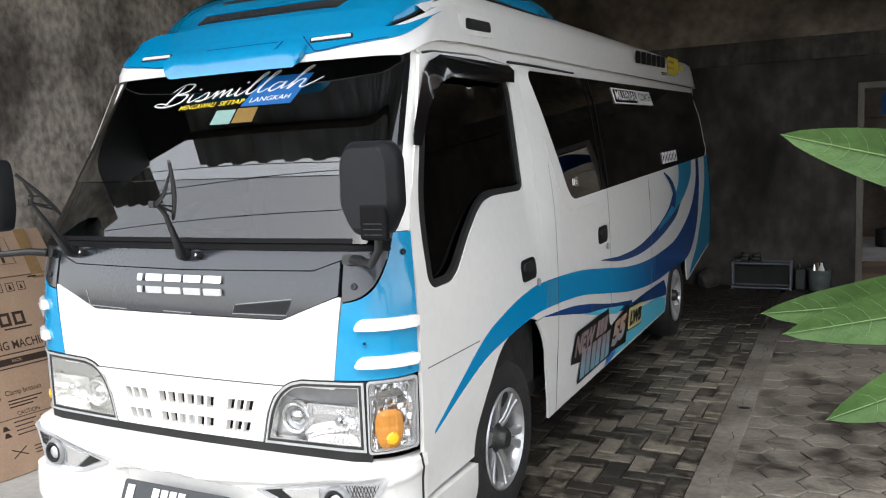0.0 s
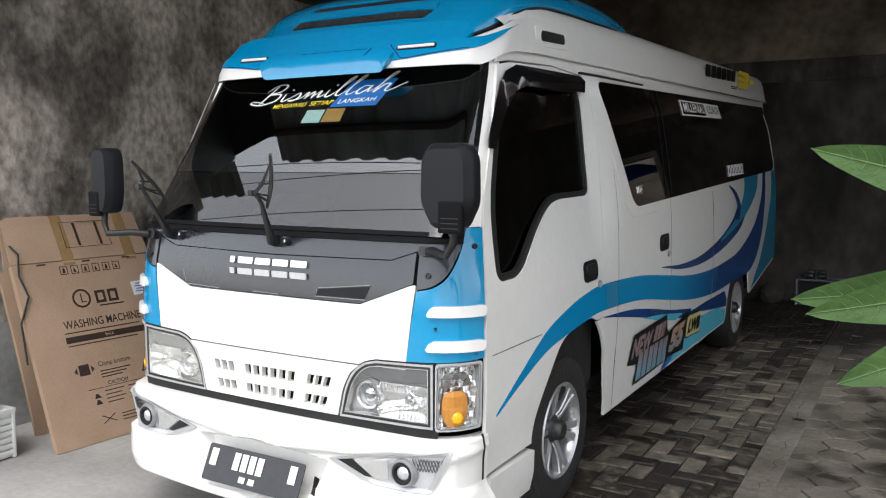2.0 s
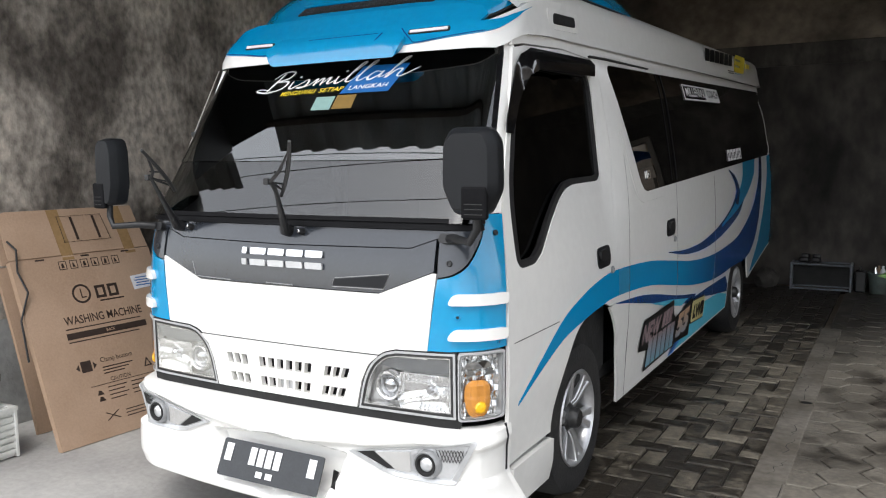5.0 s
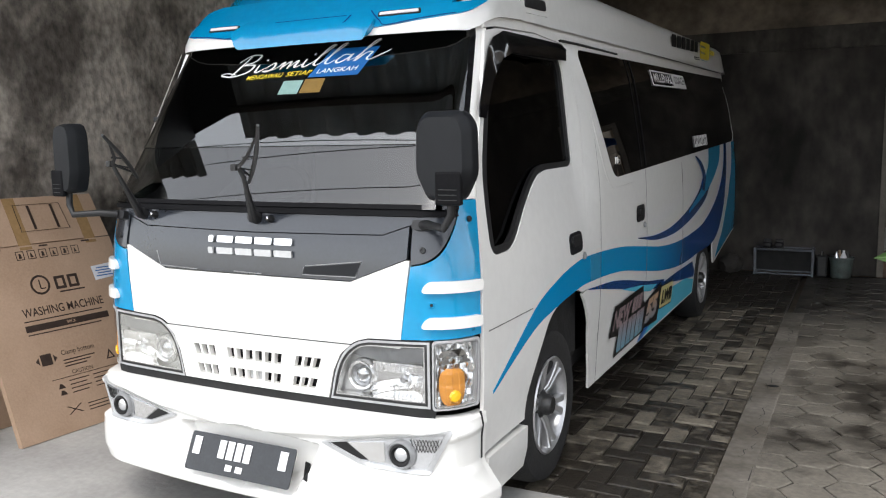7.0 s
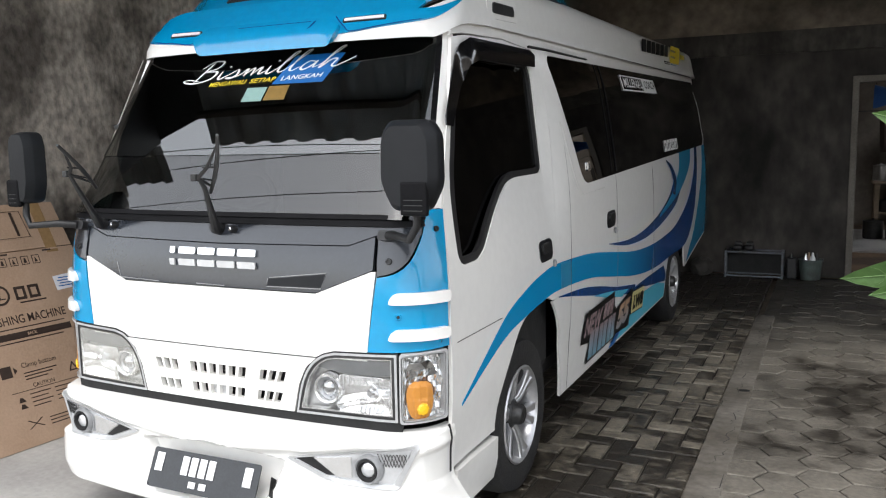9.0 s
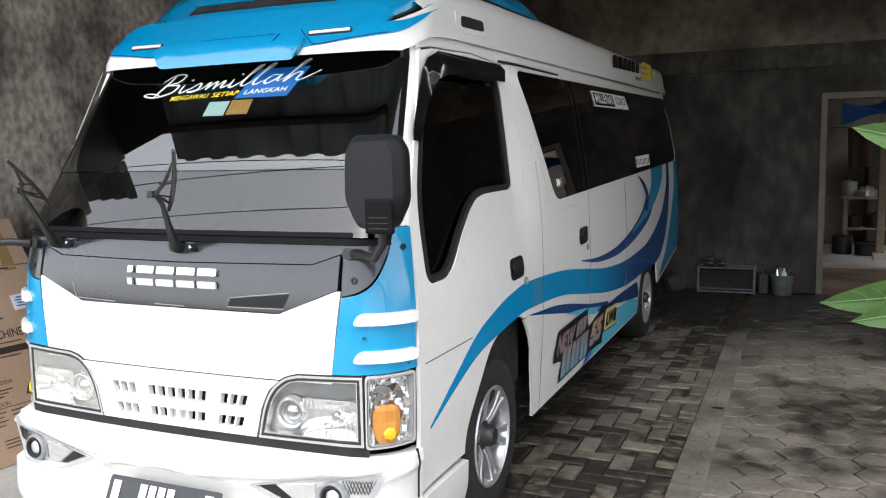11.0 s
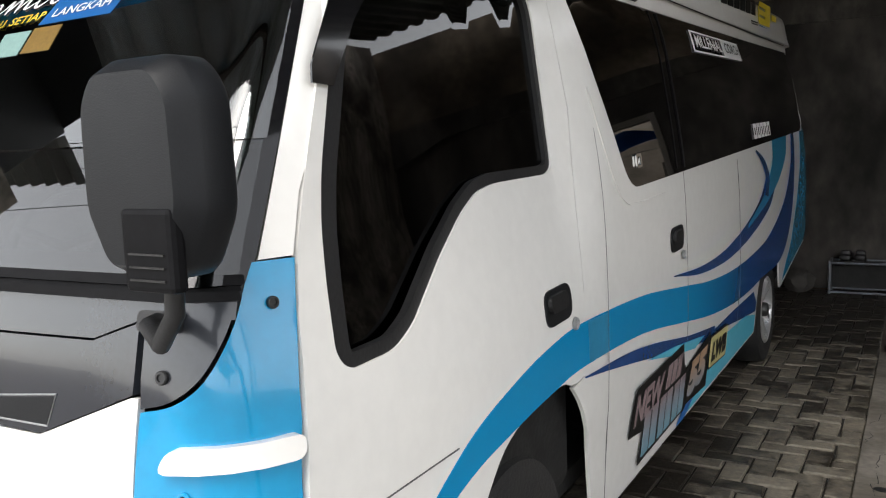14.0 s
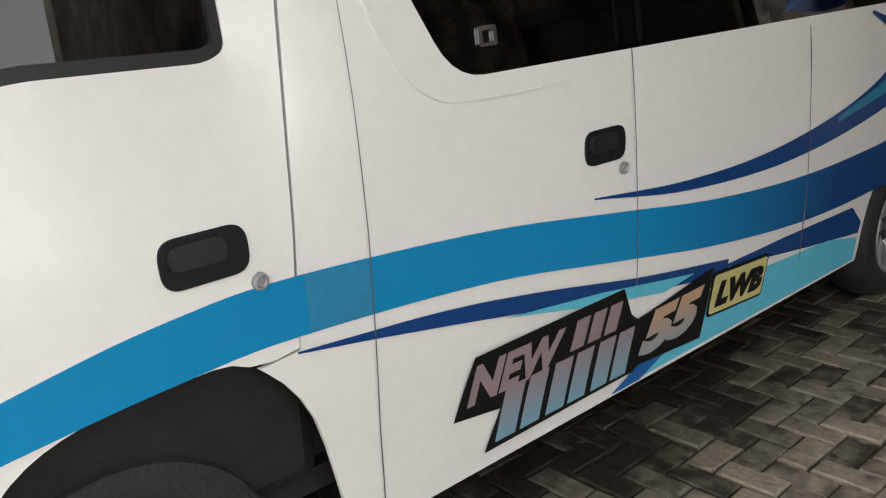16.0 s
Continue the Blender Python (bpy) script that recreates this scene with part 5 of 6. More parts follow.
        return lay(y, z, w + 0.016 * math.sqrt(max(0.0, 1 - (1 - k) ** 2)))
    part("weather_visor", sheet(vis, flare, 0.004, 0.012, (), 0.04), GLOSS_BLACK, bus, "gloss black weather visor over the window", smooth=True)
    part("mud_flap", cuboid((min(sg * 0.60, sg * 0.80), 5.33, 0.12), (max(sg * 0.60, sg * 0.80), 5.345, 0.42)), BLACK, bus, "black rubber mud flap")

# ---------------------------------------------------------------- windscreen writing, wipers, mirrors, aerial
part("banner", sheet([(0.03, 1.752), (0.262, 1.752), (0.325, 1.862), (0.105, 1.862)], glass, 0.001, 0.005, (), 0.05), INK_BLUE, bus, "blue slanted patch behind the windscreen lettering")
# flowing hand: each letter a few strokes on a unit line, leaning to the right
HAND = [
    (0.00, [[(0.10, -0.05), (0.22, 0.55), (0.30, 1.05)], [(0.02, 0.75), (0.25, 1.10), (0.62, 1.05), (0.58, 0.70), (0.26, 0.55), (0.66, 0.48), (0.62, 0.10), (0.20, -0.08), (-0.20, 0.02), (-0.28, 0.14), (-0.10, 0.16), (0.25, 0.02)]]),
    (0.86, [[(0.0, 0.46), (0.02, 0.10), (0.12, 0.02), (0.28, 0.20)]]),
    (1.16, [[(0.0, 0.18), (0.22, 0.46), (0.30, 0.20), (0.18, 0.0), (0.0, 0.04), (0.30, 0.06), (0.46, 0.20)]]),
    (1.62, [[(0.0, 0.20), (0.10, 0.44), (0.12, 0.02)], [(0.12, 0.10), (0.30, 0.44), (0.36, 0.02)], [(0.36, 0.10), (0.54, 0.44), (0.58, 0.06), (0.78, 0.20)]]),
    (2.42, [[(0.0, 0.46), (0.02, 0.10), (0.12, 0.02), (0.28, 0.22)]]),
    (2.70, [[(0.0, 0.22), (0.26, 0.90), (0.30, 1.12), (0.18, 0.98), (0.08, 0.20), (0.20, 0.02), (0.36, 0.22)]]),
    (3.06, [[(0.0, 0.22), (0.26, 0.90), (0.30, 1.12), (0.18, 0.98), (0.08, 0.20), (0.20, 0.02), (0.36, 0.20)]]),
    (3.46, [[(0.36, 0.40), (0.14, 0.44), (0.02, 0.16), (0.14, 0.0), (0.34, 0.22), (0.40, 0.44), (0.40, 0.08), (0.56, 0.18)]]),
    (4.02, [[(0.0, 0.18), (0.28, 0.90), (0.34, 1.12), (0.20, 0.95), (0.06, 0.0), (0.24, 0.40), (0.42, 0.40), (0.40, 0.08), (0.56, 0.02), (0.95, 0.42)]]),
]
strokes = bmesh.new()
for off, lines in HAND:
    for ln in lines:
        pts = spline(ln, 5)
        left, right = [], []
        for i, (a, b) in enumerate(pts):
            c, d = pts[max(i - 1, 0)], pts[min(i + 1, len(pts) - 1)]
            t = Vector((d[0] - c[0], d[1] - c[1])).normalized()
            wd = 0.075 * (0.45 + 0.55 * math.sin(math.pi * (i + 0.5) / len(pts)))
            left.append((a - t.y * wd / 2, b + t.x * wd / 2))
            right.append((a + t.y * wd / 2, b - t.x * wd / 2))
        place = lambda p: glass(-0.385 + 0.150 * (off + p[0] + 0.30 * p[1]), 1.777 + 0.072 * p[1] + 0.0072 * (off + p[0]), 0.006)
        grid_mesh([[place(a), place(b)] for a, b in zip(left, right)], bm=strokes)
for u in (0.98, 2.54):
    place = lambda p: glass(-0.385 + 0.150 * (u + p[0] + 0.2), 1.777 + 0.072 * p[1] + 0.0072 * u, 0.006)
    grid_mesh([[place((0, 0.66)), place((0.06, 0.66))], [place((0.02, 0.74)), place((0.08, 0.74))]], bm=strokes)
part("lettering", strokes, INK_WHITE, bus, "white flowing handwriting on the windscreen")
part("lettering", words("MENGAWALI", glass, -0.28, 1.753, 0.018, 0.185, slant=0.3, lift=0.0075, lean=0.03, bold=0.01), INK_YELLOW, bus, "yellow lettering")
part("lettering", words("SETIAP", glass, -0.08, 1.759, 0.018, 0.125, slant=0.3, lift=0.0075, lean=0.03, bold=0.01), INK_YELLOW, bus, "yellow lettering")
part("lettering", words("LANGKAH", glass, 0.068, 1.763, 0.018, 0.19, slant=0.3, lift=0.0075, lean=0.03, bold=0.01), INK_WHITE, bus, "white lettering")
MINT = material("pale_green_sticker", (0.22, 0.36, 0.33), 0.5, vary=0.08, scale=60, fine=200)
GOLD = material("gold_sticker", (0.22, 0.13, 0.025), 0.4, vary=0.15, scale=40, fine=160)
part("sticker", sheet([(-0.090, 1.688), (0.005, 1.688), (0.015, 1.742), (-0.080, 1.742)], glass, 0.001, 0.005), MINT, bus, "pale green permit sticker")
part("sticker", sheet([(0.014, 1.690), (0.112, 1.690), (0.118, 1.745), (0.024, 1.745)], glass, 0.001, 0.005), GOLD, bus, "gold permit sticker")


def wiper(x):
    """A windscreen wiper folded forward off the glass."""
    root = nose(x, 1.226, 0.0)
    at = lambda dx, y, z: Vector((x + dx, y, z))
    low, joint, tip = (at(0.086, 0.014, 1.364), at(0.172, -0.140, 1.420), at(0.389, -0.296, 1.549)) if x > -0.3 else (at(0.140, 0.014, 1.378), at(0.186, -0.140, 1.432), at(0.325, -0.296, 1.531))
    elbow = at(0.128, -0.062, 1.385)
    arm = bmesh.new()
    start = root + Vector((0.006, -0.03, 0.0))
    tube(arm, [start, start.lerp(elbow, 0.15), start.lerp(elbow, 0.6), elbow, joint], [0.017, 0.016, 0.011, 0.008, 0.006], 8)
    w = part("wiper", arm, BLACK, bus, "black windscreen wiper folded forward off the glass", smooth=True)
    bow_out = Vector((0.004, 0.008, -0.002))
    rubber = [low.lerp(tip, k / 8) + bow_out * math.sin(math.pi * k / 8) for k in range(9)]
    part("wiper_blade", tube(bmesh.new(), rubber, [0.006, 0.007, 0.0075, 0.0075, 0.0075, 0.007, 0.006, 0.006, 0.005], 6), BLACK, w, smooth=True)
    frame_ = bmesh.new()
    tube(frame_, [rubber[1], joint.lerp(rubber[1], 0.45), joint, joint.lerp(rubber[5], 0.5) + Vector((0.0, -0.004, 0.002)), rubber[7]], [0.003, 0.005, 0.007, 0.006, 0.003], 6)
    tube(frame_, [joint.lerp(rubber[5], 0.5) + Vector((-0.01, -0.012, 0.004)), rubber[4]], 0.003, 6)
    tube(frame_, [joint, rubber[2]], 0.003, 6)
    part("wiper_bow", frame_, BLACK, w, smooth=True)
    part("wiper_clip", cuboid(joint - Vector((0.024, 0.010, 0.010)), joint - Vector((0.002, -0.006, -0.012)), bevel=0.003), STEEL_DARK, w)
    m = Matrix.Translation(root) @ Matrix.Rotation(math.pi / 2 - 0.25, 4, "X")
    part("wiper_pivot", lathe(bmesh.new(), [(0, 0.045), (0.016, 0.043), (0.022, 0.03), (0.024, 0.0), (0.032, -0.003)], m, 20), BLACK, w, smooth=True)
    part("washer_jet", lathe(bmesh.new(), [(0, 0.028), (0.008, 0.027), (0.012, 0.02), (0.013, 0.0)], Matrix.Translation(nose(x + 0.068, 1.222, 0.004)) @ Matrix.Rotation(math.pi / 2 - 0.25, 4, "X"), 16), BLACK, w, smooth=True)
    part("washer_lens", lathe(bmesh.new(), [(0, 0.031), (0.006, 0.029)], Matrix.Translation(nose(x + 0.068, 1.222, 0.004)) @ Matrix.Rotation(math.pi / 2 - 0.25, 4, "X"), 14), CHROME, w)


wiper(0.012)
wiper(-0.573)


def door_mirror(sg):
    """Square truck mirror on a bent arm from the corner."""
    hw = 0.098 if sg > 0 else 0.054
    shape = rounded([(-hw, -0.055), (-hw * 0.58, -0.132), (hw * 0.58, -0.132), (hw, -0.055), (hw * 0.97, 0.090), (hw * 0.66, 0.132), (-hw * 0.66, 0.132), (-hw * 0.97, 0.090)], 0.022, 4)
    rows = [[Vector((sg * 0.840 + u * k, 0.055 + d, 1.450 + 1.045 * v * (1 - (1 - k) * hw / 0.132))) for u, v in shape] for d, k in ((-0.046, 0.0), (-0.045, 0.80), (-0.042, 0.83), (-0.014, 0.975), (-0.008, 1.0), (0.035, 1.0), (0.045, 0.95), (0.043, 0.0))]
    bm = grid_mesh(rows, True)
    bmesh.ops.remove_doubles(bm, verts=bm.verts[:], dist=1e-4)
    arm_pts = [nose(sg * 0.70, 1.215, 0.03), nose(sg * 0.72, 1.21, 0.09), Vector((sg * 0.835, 0.045, 1.225)), Vector((sg * 0.86, 0.05, 1.265)), Vector((sg * 0.86, 0.055, 1.36))]
    mir = part("door_mirror", bm, MIRROR_BLACK, bus, "square black door mirror on a bent arm", smooth=True)
    part("mirror_arm", tube(bmesh.new(), [(p[0], p[1]) and (spl[0], spl[1], spl[2]) for p, spl in zip(arm_pts, arm_pts)], [0.015, 0.014, 0.013, 0.013, 0.012], 12), BLACK, mir, smooth=True)
    foot = [(0.665, 1.200), (0.725, 1.200), (0.725, 1.232), (0.665, 1.232)]
    part("mirror_foot", sheet(rounded(foot if sg > 0 else mirrored(foot), 0.012), nose, 0.03, 0.030, (), 0.03), BLACK, mir, smooth=True)
    x0, x1 = (0.825, 0.915) if sg > 0 else (-0.905, -0.838)
    part("mirror_clamp", cuboid((x0, 0.005, 1.300), (x1, 0.03, 1.405), bevel=0.008), RAIL, mir, "ribbed clamp plate")
    for k in range(3):
        part("clamp_rib", cuboid((x0 + 0.014, 0.003, 1.315 + 0.016 * k), (x1 - 0.014, 0.007, 1.3175 + 0.016 * k)), STEEL_DARK, mir)
    return mir


door_mirror(1)
door_mirror(-1)
ALLOY_DULL = material("dull_steel", (0.22, 0.20, 0.18), 0.4, 0.8, vary=0.1)
aer = part("aerial", tube(bmesh.new(), [(-0.825, 0.33, 1.30), (-0.80, 0.43, 1.52), (-0.77, 0.53, 1.74), (-0.745, 0.60, 1.90)], [0.006, 0.005, 0.004, 0.003], 8), ALLOY_DULL, bus, "thin steel aerial on the pillar", smooth=True)
part("aerial_clip", cuboid((-0.795, 0.455, 1.60), (-0.765, 0.50, 1.622), bevel=0.004), BLACK, aer)

# ---------------------------------------------------------------- cab
part("dashboard", sheet([(-0.70, 0.95), (0.70, 0.95), (0.70, 1.225), (-0.70, 1.225)], lambda u, v, w: Vector((u, 0.62 - (1.225 - v) * 0.4 - w, v)), 0.05, 0.0, (), 0.1), CABIN, bus, "dark grey dashboard", smooth=True)
part("dashboard_top", cuboid((-0.72, 0.24, 1.18), (0.72, 0.66, 1.235), bevel=0.02), CABIN, bus, "dark grey dashboard shelf")
m = Matrix.Translation((-0.38, 0.74, 1.24)) @ Matrix.Rotation(radians(62), 4, "X")
wheel_bm = bmesh.new()
for k in range(32):
    a, b = 2 * math.pi * k / 32, 2 * math.pi * (k + 1) / 32
    tube(wheel_bm, [m @ Vector((0.19 * math.cos(a), 0.19 * math.sin(a), 0)), m @ Vector((0.19 * math.cos(b), 0.19 * math.sin(b), 0))], 0.014, 8, False)
for a in (0.2, 2.94, 4.71):
    tube(wheel_bm, [m @ Vector((0.18 * math.cos(a), 0.18 * math.sin(a), 0)), m @ Vector((0, 0, -0.03))], 0.012, 8)
part("grab_handle", tube(bmesh.new(), [(-0.742, 0.74, 1.60), (-0.700, 0.76, 1.58), (-0.695, 0.80, 1.50), (-0.700, 0.84, 1.42), (-0.762, 0.85, 1.40)], 0.014, 10), BLACK, bus, "black grab handle inside the cab", smooth=True)
part("steering_wheel", wheel_bm, BLACK, bus, "black steering wheel", smooth=True)
for x in (-0.40, 0.05, 0.45):
    part("cab_seat", box(cuboid((x - 0.21, 0.98, 0.78), (x + 0.21, 1.42, 0.92), bevel=0.04), (x - 0.21, 1.36, 0.85), (x + 0.21, 1.50, 1.52), bevel=0.05), FABRIC, bus, "dark grey cab seat", smooth=True)
part("grab_handle", tube(bmesh.new(), [(-0.70, 0.46, 1.40), (-0.66, 0.45, 1.44), (-0.64, 0.52, 1.56), (-0.67, 0.57, 1.60)], 0.014, 10), BLACK, bus, "black grab handle on the pillar", smooth=True)
part("bulkhead", cuboid((-0.72, 1.60, 0.46), (0.72, 1.63, 1.55)), CABIN, bus)
part("roof_lining", grid_mesh([[(x, y, 1.97) for x in (-0.66, 0.66)] for y in (0.62, 6.4)]), CABIN, bus)

# ---------------------------------------------------------------- cartons leaning on the wall
def carton_lay(u, v, w):
    d, a = Vector((-0.51, 0, 1.23)).normalized(), Vector((0.08, 1, 0)).normalized()
    return Vector((-1.69, 0.34, 0.004)) + a * (u + 0.045 * v / 1.33) + d * v + a.cross(d) * w


carton = thing("carton", "flattened brown appliance carton leaning against the wall", "cardboard box", "cartons by the wall")
front = part("front_face", sheet([(0.0, 0.0), (0.87, 0.0), (0.865, 1.045), (0.003, 1.045)], carton_lay, 0.035, 0, (), 0.2), CARD, carton)
part("top_flap", sheet([(0.003, 1.052), (0.865, 1.052), (0.845, 1.33), (0.06, 1.335), (0.02, 1.315)], lambda u, v, w: carton_lay(u, v, w - 0.10 * (v - 1.05)), 0.008, -0.004, (), 0.1), CARD, carton, "creased top flap")
part("tape", sheet([(0.30, 1.02), (0.37, 1.02), (0.365, 1.33), (0.295, 1.33)], lambda u, v, w: carton_lay(u, v, w - 0.10 * max(0, v - 1.05)), 0.0006, 0.0012, (), 0.1), material("brown_tape", (0.30, 0.19, 0.09), 0.25, vary=0.08), carton, "brown packing tape")
part("tape", sheet([(0.70, 1.02), (0.77, 1.02), (0.76, 1.33), (0.69, 1.33)], lambda u, v, w: carton_lay(u, v, w - 0.10 * max(0, v - 1.05)), 0.0006, 0.0012, (), 0.1), material("brown_tape", (0.30, 0.19, 0.09), 0.25, vary=0.08), carton, "brown packing tape")


def ink(poly, mat_=INK_BROWN, name="print", holes=(), up=0.0015):
    return part(name, sheet(poly, carton_lay, 0.0006, up, holes, 0.2), mat_, front)


def ring(cu, cv, r, n=28):
    return [(cu + r * math.cos(2 * math.pi * k / n), cv + r * math.sin(2 * math.pi * k / n)) for k in range(n)]


def bar(u, v, wd, h, **kw):
    return ink([(u, v), (u + wd, v), (u + wd, v + h), (u, v + h)], **kw)


ink(ring(0.35, 0.815, 0.056), holes=[ring(0.35, 0.815, 0.044)], name="emblem")
ink([(0.345, 0.79), (0.352, 0.79), (0.352, 0.845), (0.345, 0.845)], name="emblem")
ink([(0.352, 0.79), (0.378, 0.79), (0.378, 0.796), (0.352, 0.796)], name="emblem")
for u in (0.435, 0.515):
    bar(u, 0.775, 0.064, 0.075, holes=[[(u + 0.016, 0.791), (u + 0.048, 0.791), (u + 0.048, 0.834), (u + 0.016, 0.834)]], name="emblem")
bar(0.45, 0.755, 0.155, 0.008)
part("lettering", words("WASHING MACHINE", carton_lay, 0.205, 0.648, 0.048, 0.485, lift=0.0015, bold=0.012), INK_BROWN, front)
bar(0.197, 0.567, 0.50, 0.036)
part("lettering", words("BACK", carton_lay, 0.435, 0.578, 0.016, 0.055, lift=0.003, bold=0.012), CARD, front)
bar(0.20, 0.622, 0.47, 0.006)
bar(0.20, 0.548, 0.44, 0.006)
part("lettering", words("Clamp bottom", carton_lay, 0.345, 0.402, 0.036, 0.20, lift=0.0015), INK_BROWN, front)
bar(0.225, 0.375, 0.062, 0.062)
ink([(0.195, 0.405), (0.215, 0.385), (0.215, 0.425)])
ink([(0.318, 0.405), (0.298, 0.385), (0.298, 0.425)])
for k in range(3):
    bar(0.347, 0.378 - 0.017 * k, 0.19 - 0.03 * k, 0.006)
part("lettering", words("CAUTION", carton_lay, 0.375, 0.298, 0.022, 0.125, lift=0.0015), INK_BROWN, front)
ink([(0.60, 0.33), (0.655, 0.33), (0.628, 0.385)], holes=[[(0.612, 0.337), (0.643, 0.337), (0.628, 0.369)]])
bar(0.25, 0.288, 0.40, 0.003)
for k in range(4):
    for u, wd in ((0.345, 0.12), (0.49, 0.13)):
        bar(u, 0.265 - 0.022 * k, wd - 0.02 * (k % 2), 0.005)
for v in (0.235, 0.20):
    ink([(0.275, v), (0.315, v), (0.30, v + 0.024), (0.285, v + 0.026)])
ink([(0.285, 0.09), (0.295, 0.09), (0.375, 0.135), (0.365, 0.135)])
ink([(0.365, 0.09), (0.375, 0.09), (0.295, 0.135), (0.285, 0.135)])
for k in range(3):
    bar(0.41, 0.12 - 0.018 * k, 0.20, 0.005)
for k in range(6):
    u = 0.265 + 0.066 * k
    ink([(u, 0.965), (u + 0.046, 0.965), (u + 0.046, 1.015), (u, 1.015)], holes=[[(u + 0.004, 0.969), (u + 0.042, 0.969), (u + 0.042, 1.011), (u + 0.004, 1.011)]])
    ink([(u + 0.014, 0.975), (u + 0.032, 0.975), (u + 0.028 - 0.008 * (k % 2), 1.002), (u + 0.018, 1.002)])
for u in (0.14, 0.41, 0.67):
    bar(u, 1.030, 0.052, 0.009)
for u in (0.424, 0.563):
    part("hand_slot", sheet([(u, 1.135), (u + 0.016, 1.135), (u + 0.012, 1.28), (u - 0.004, 1.28)], lambda a, b, w: carton_lay(a, b, w - 0.10 * (b - 1.05)), 0.0006, 0.0012), INK_BROWN, carton, "dark slot in the flap")
for a in ([(0.34, 1.125), (0.64, 1.125)], [(0.34, 1.285), (0.62, 1.285)], [(0.345, 1.125), (0.345, 1.285)], [(0.635, 1.125), (0.62, 1.285)]):
    part("slot_frame", tube(bmesh.new(), [carton_lay(u, v, 0.002 - 0.10 * (v - 1.05)) for u, v in a], 0.0015, 4), INK_BROWN, carton)
label = ink([(0.685, 0.79), (0.835, 0.80), (0.83, 0.885), (0.68, 0.875)], material("white_paper_label", (0.72, 0.72, 0.76), 0.6, vary=0.05, scale=20), "paper_label")
for k in range(4):
    bar(0.70 + 0.01 * (k % 2), 0.810 + 0.016 * k, 0.11 - 0.02 * (k % 2), 0.006, mat_=INK_BLUE, up=0.003)
second = thing("carton", "bent brown carton standing behind another", "cardboard box", "cartons by the wall")
bend = lambda u, v, w: Vector((-2.06 - 0.20 * v + 0.05 * math.sin(v * 3) + 0.04 * u, 0.46 + 0.80 * u - 0.03 * math.sin(v * 2.6) * (1 - u), 0.004 + v)) + Vector((1, 0, 0.2)) * w
part("front_face", sheet([(0, 0), (1, 0), (1, 0.92), (-0.06, 0.92)], bend, 0.02, 0, (), 0.12), CARD, second, smooth=True)
part("top_flap", sheet([(-0.02, 0.93), (1, 0.93), (1, 1.20), (0.0, 1.20)], lambda u, v, w: bend(u, v, w), 0.008, 0, (), 0.12), CARD, second, smooth=True)
part("strap", tube(bmesh.new(), [carton_lay(0.02, 1.16, 0.0), carton_lay(0.045, 1.10, 0.02), carton_lay(0.02, 0.98, 0.02), carton_lay(0.045, 0.86, 0.02), carton_lay(-0.02, 0.72, 0.0), carton_lay(-0.03, 0.5, -0.02)], 0.006, 6), BLACK, carton, "black plastic strap", smooth=True)

# ---------------------------------------------------------------- slatted white crate with a pot
WHITE_PLASTIC = material("chalky_white_plastic", (0.66, 0.66, 0.63), 0.55, vary=0.06, scale=6, fine=60, second=(0.48, 0.47, 0.44), amount=0.5)
crate = thing("planter_box", "white slatted plastic planter box on the concrete", "planter")
part("inner_box", cuboid((-2.13, -0.42, 0.006), (-1.868, 0.195, 0.235)), WHITE_PLASTIC, crate)
for k in range(7):
    z = 0.022 + 0.034 * k
    part("slat", cuboid((-1.868, -0.43, z), (-1.852, 0.205, z + 0.024), bevel=0.004), WHITE_PLASTIC, crate)
part("rim", box(box(cuboid((-2.15, -0.44, 0.245), (-1.845, -0.41, 0.265)), (-2.15, 0.185, 0.245), (-1.845, 0.215, 0.265)), (-1.88, -0.41, 0.245), (-1.845, 0.185, 0.265)), WHITE_PLASTIC, crate)
for y in (-0.435, 0.195):
    part("corner_post", cuboid((-1.870, y, 0.004), (-1.848, y + 0.018, 0.262), bevel=0.004), WHITE_PLASTIC, crate)
CLAY = material("mossy_grey_pot", (0.15, 0.145, 0.11), 0.9, vary=0.2, scale=9, fine=60, bump=0.5, second=(0.07, 0.075, 0.045), amount=0.8)
pot = thing("flower_pot", "mossy grey plant pot on the planter", "plant pot")
part("body", lathe(bmesh.new(), [(0, 0), (0.075, 0.0), (0.082, 0.02), (0.10, 0.15), (0.112, 0.155), (0.114, 0.185), (0.104, 0.188), (0.095, 0.15), (0, 0.15)], Matrix.Translation((-2.0, 0.10, 0.236)), 36), CLAY, pot, smooth=True)
part("stem", tube(bmesh.new(), [(-2.0, 0.10, 0.38), (-1.99, 0.09, 0.5), (-1.995, 0.105, 0.62), (-1.985, 0.10, 0.70)], [0.008, 0.007, 0.006, 0.005], 8), TIMBER, pot, "bare brown stem", smooth=True)
part("soil", lathe(bmesh.new(), [(0, 0.157), (0.05, 0.160), (0.093, 0.152)], Matrix.Translation((-2.0, 0.10, 0.236)), 28), JOINT, pot)

# ---------------------------------------------------------------- by the back wall
RACK = material("grey_painted_steel", (0.17, 0.19, 0.22), 0.4, 0.3, vary=0.15, scale=12, second=(0.12, 0.08, 0.06), amount=0.4)
rack = thing("metal_rack", "low grey metal rack against the back wall", "rack")
x0, x1, y0, y1 = 0.98, 1.57, 7.42, 7.64
for z in (0.02, 0.285):
    for a, b in (((x0, y0), (x1, y0)), ((x0, y1), (x1, y1)), ((x0, y0), (x0, y1)), ((x1, y0), (x1, y1))):
        part("rail", tube(bmesh.new(), [(*a, z), (*b, z)], 0.011, 8), RACK, rack, smooth=True)
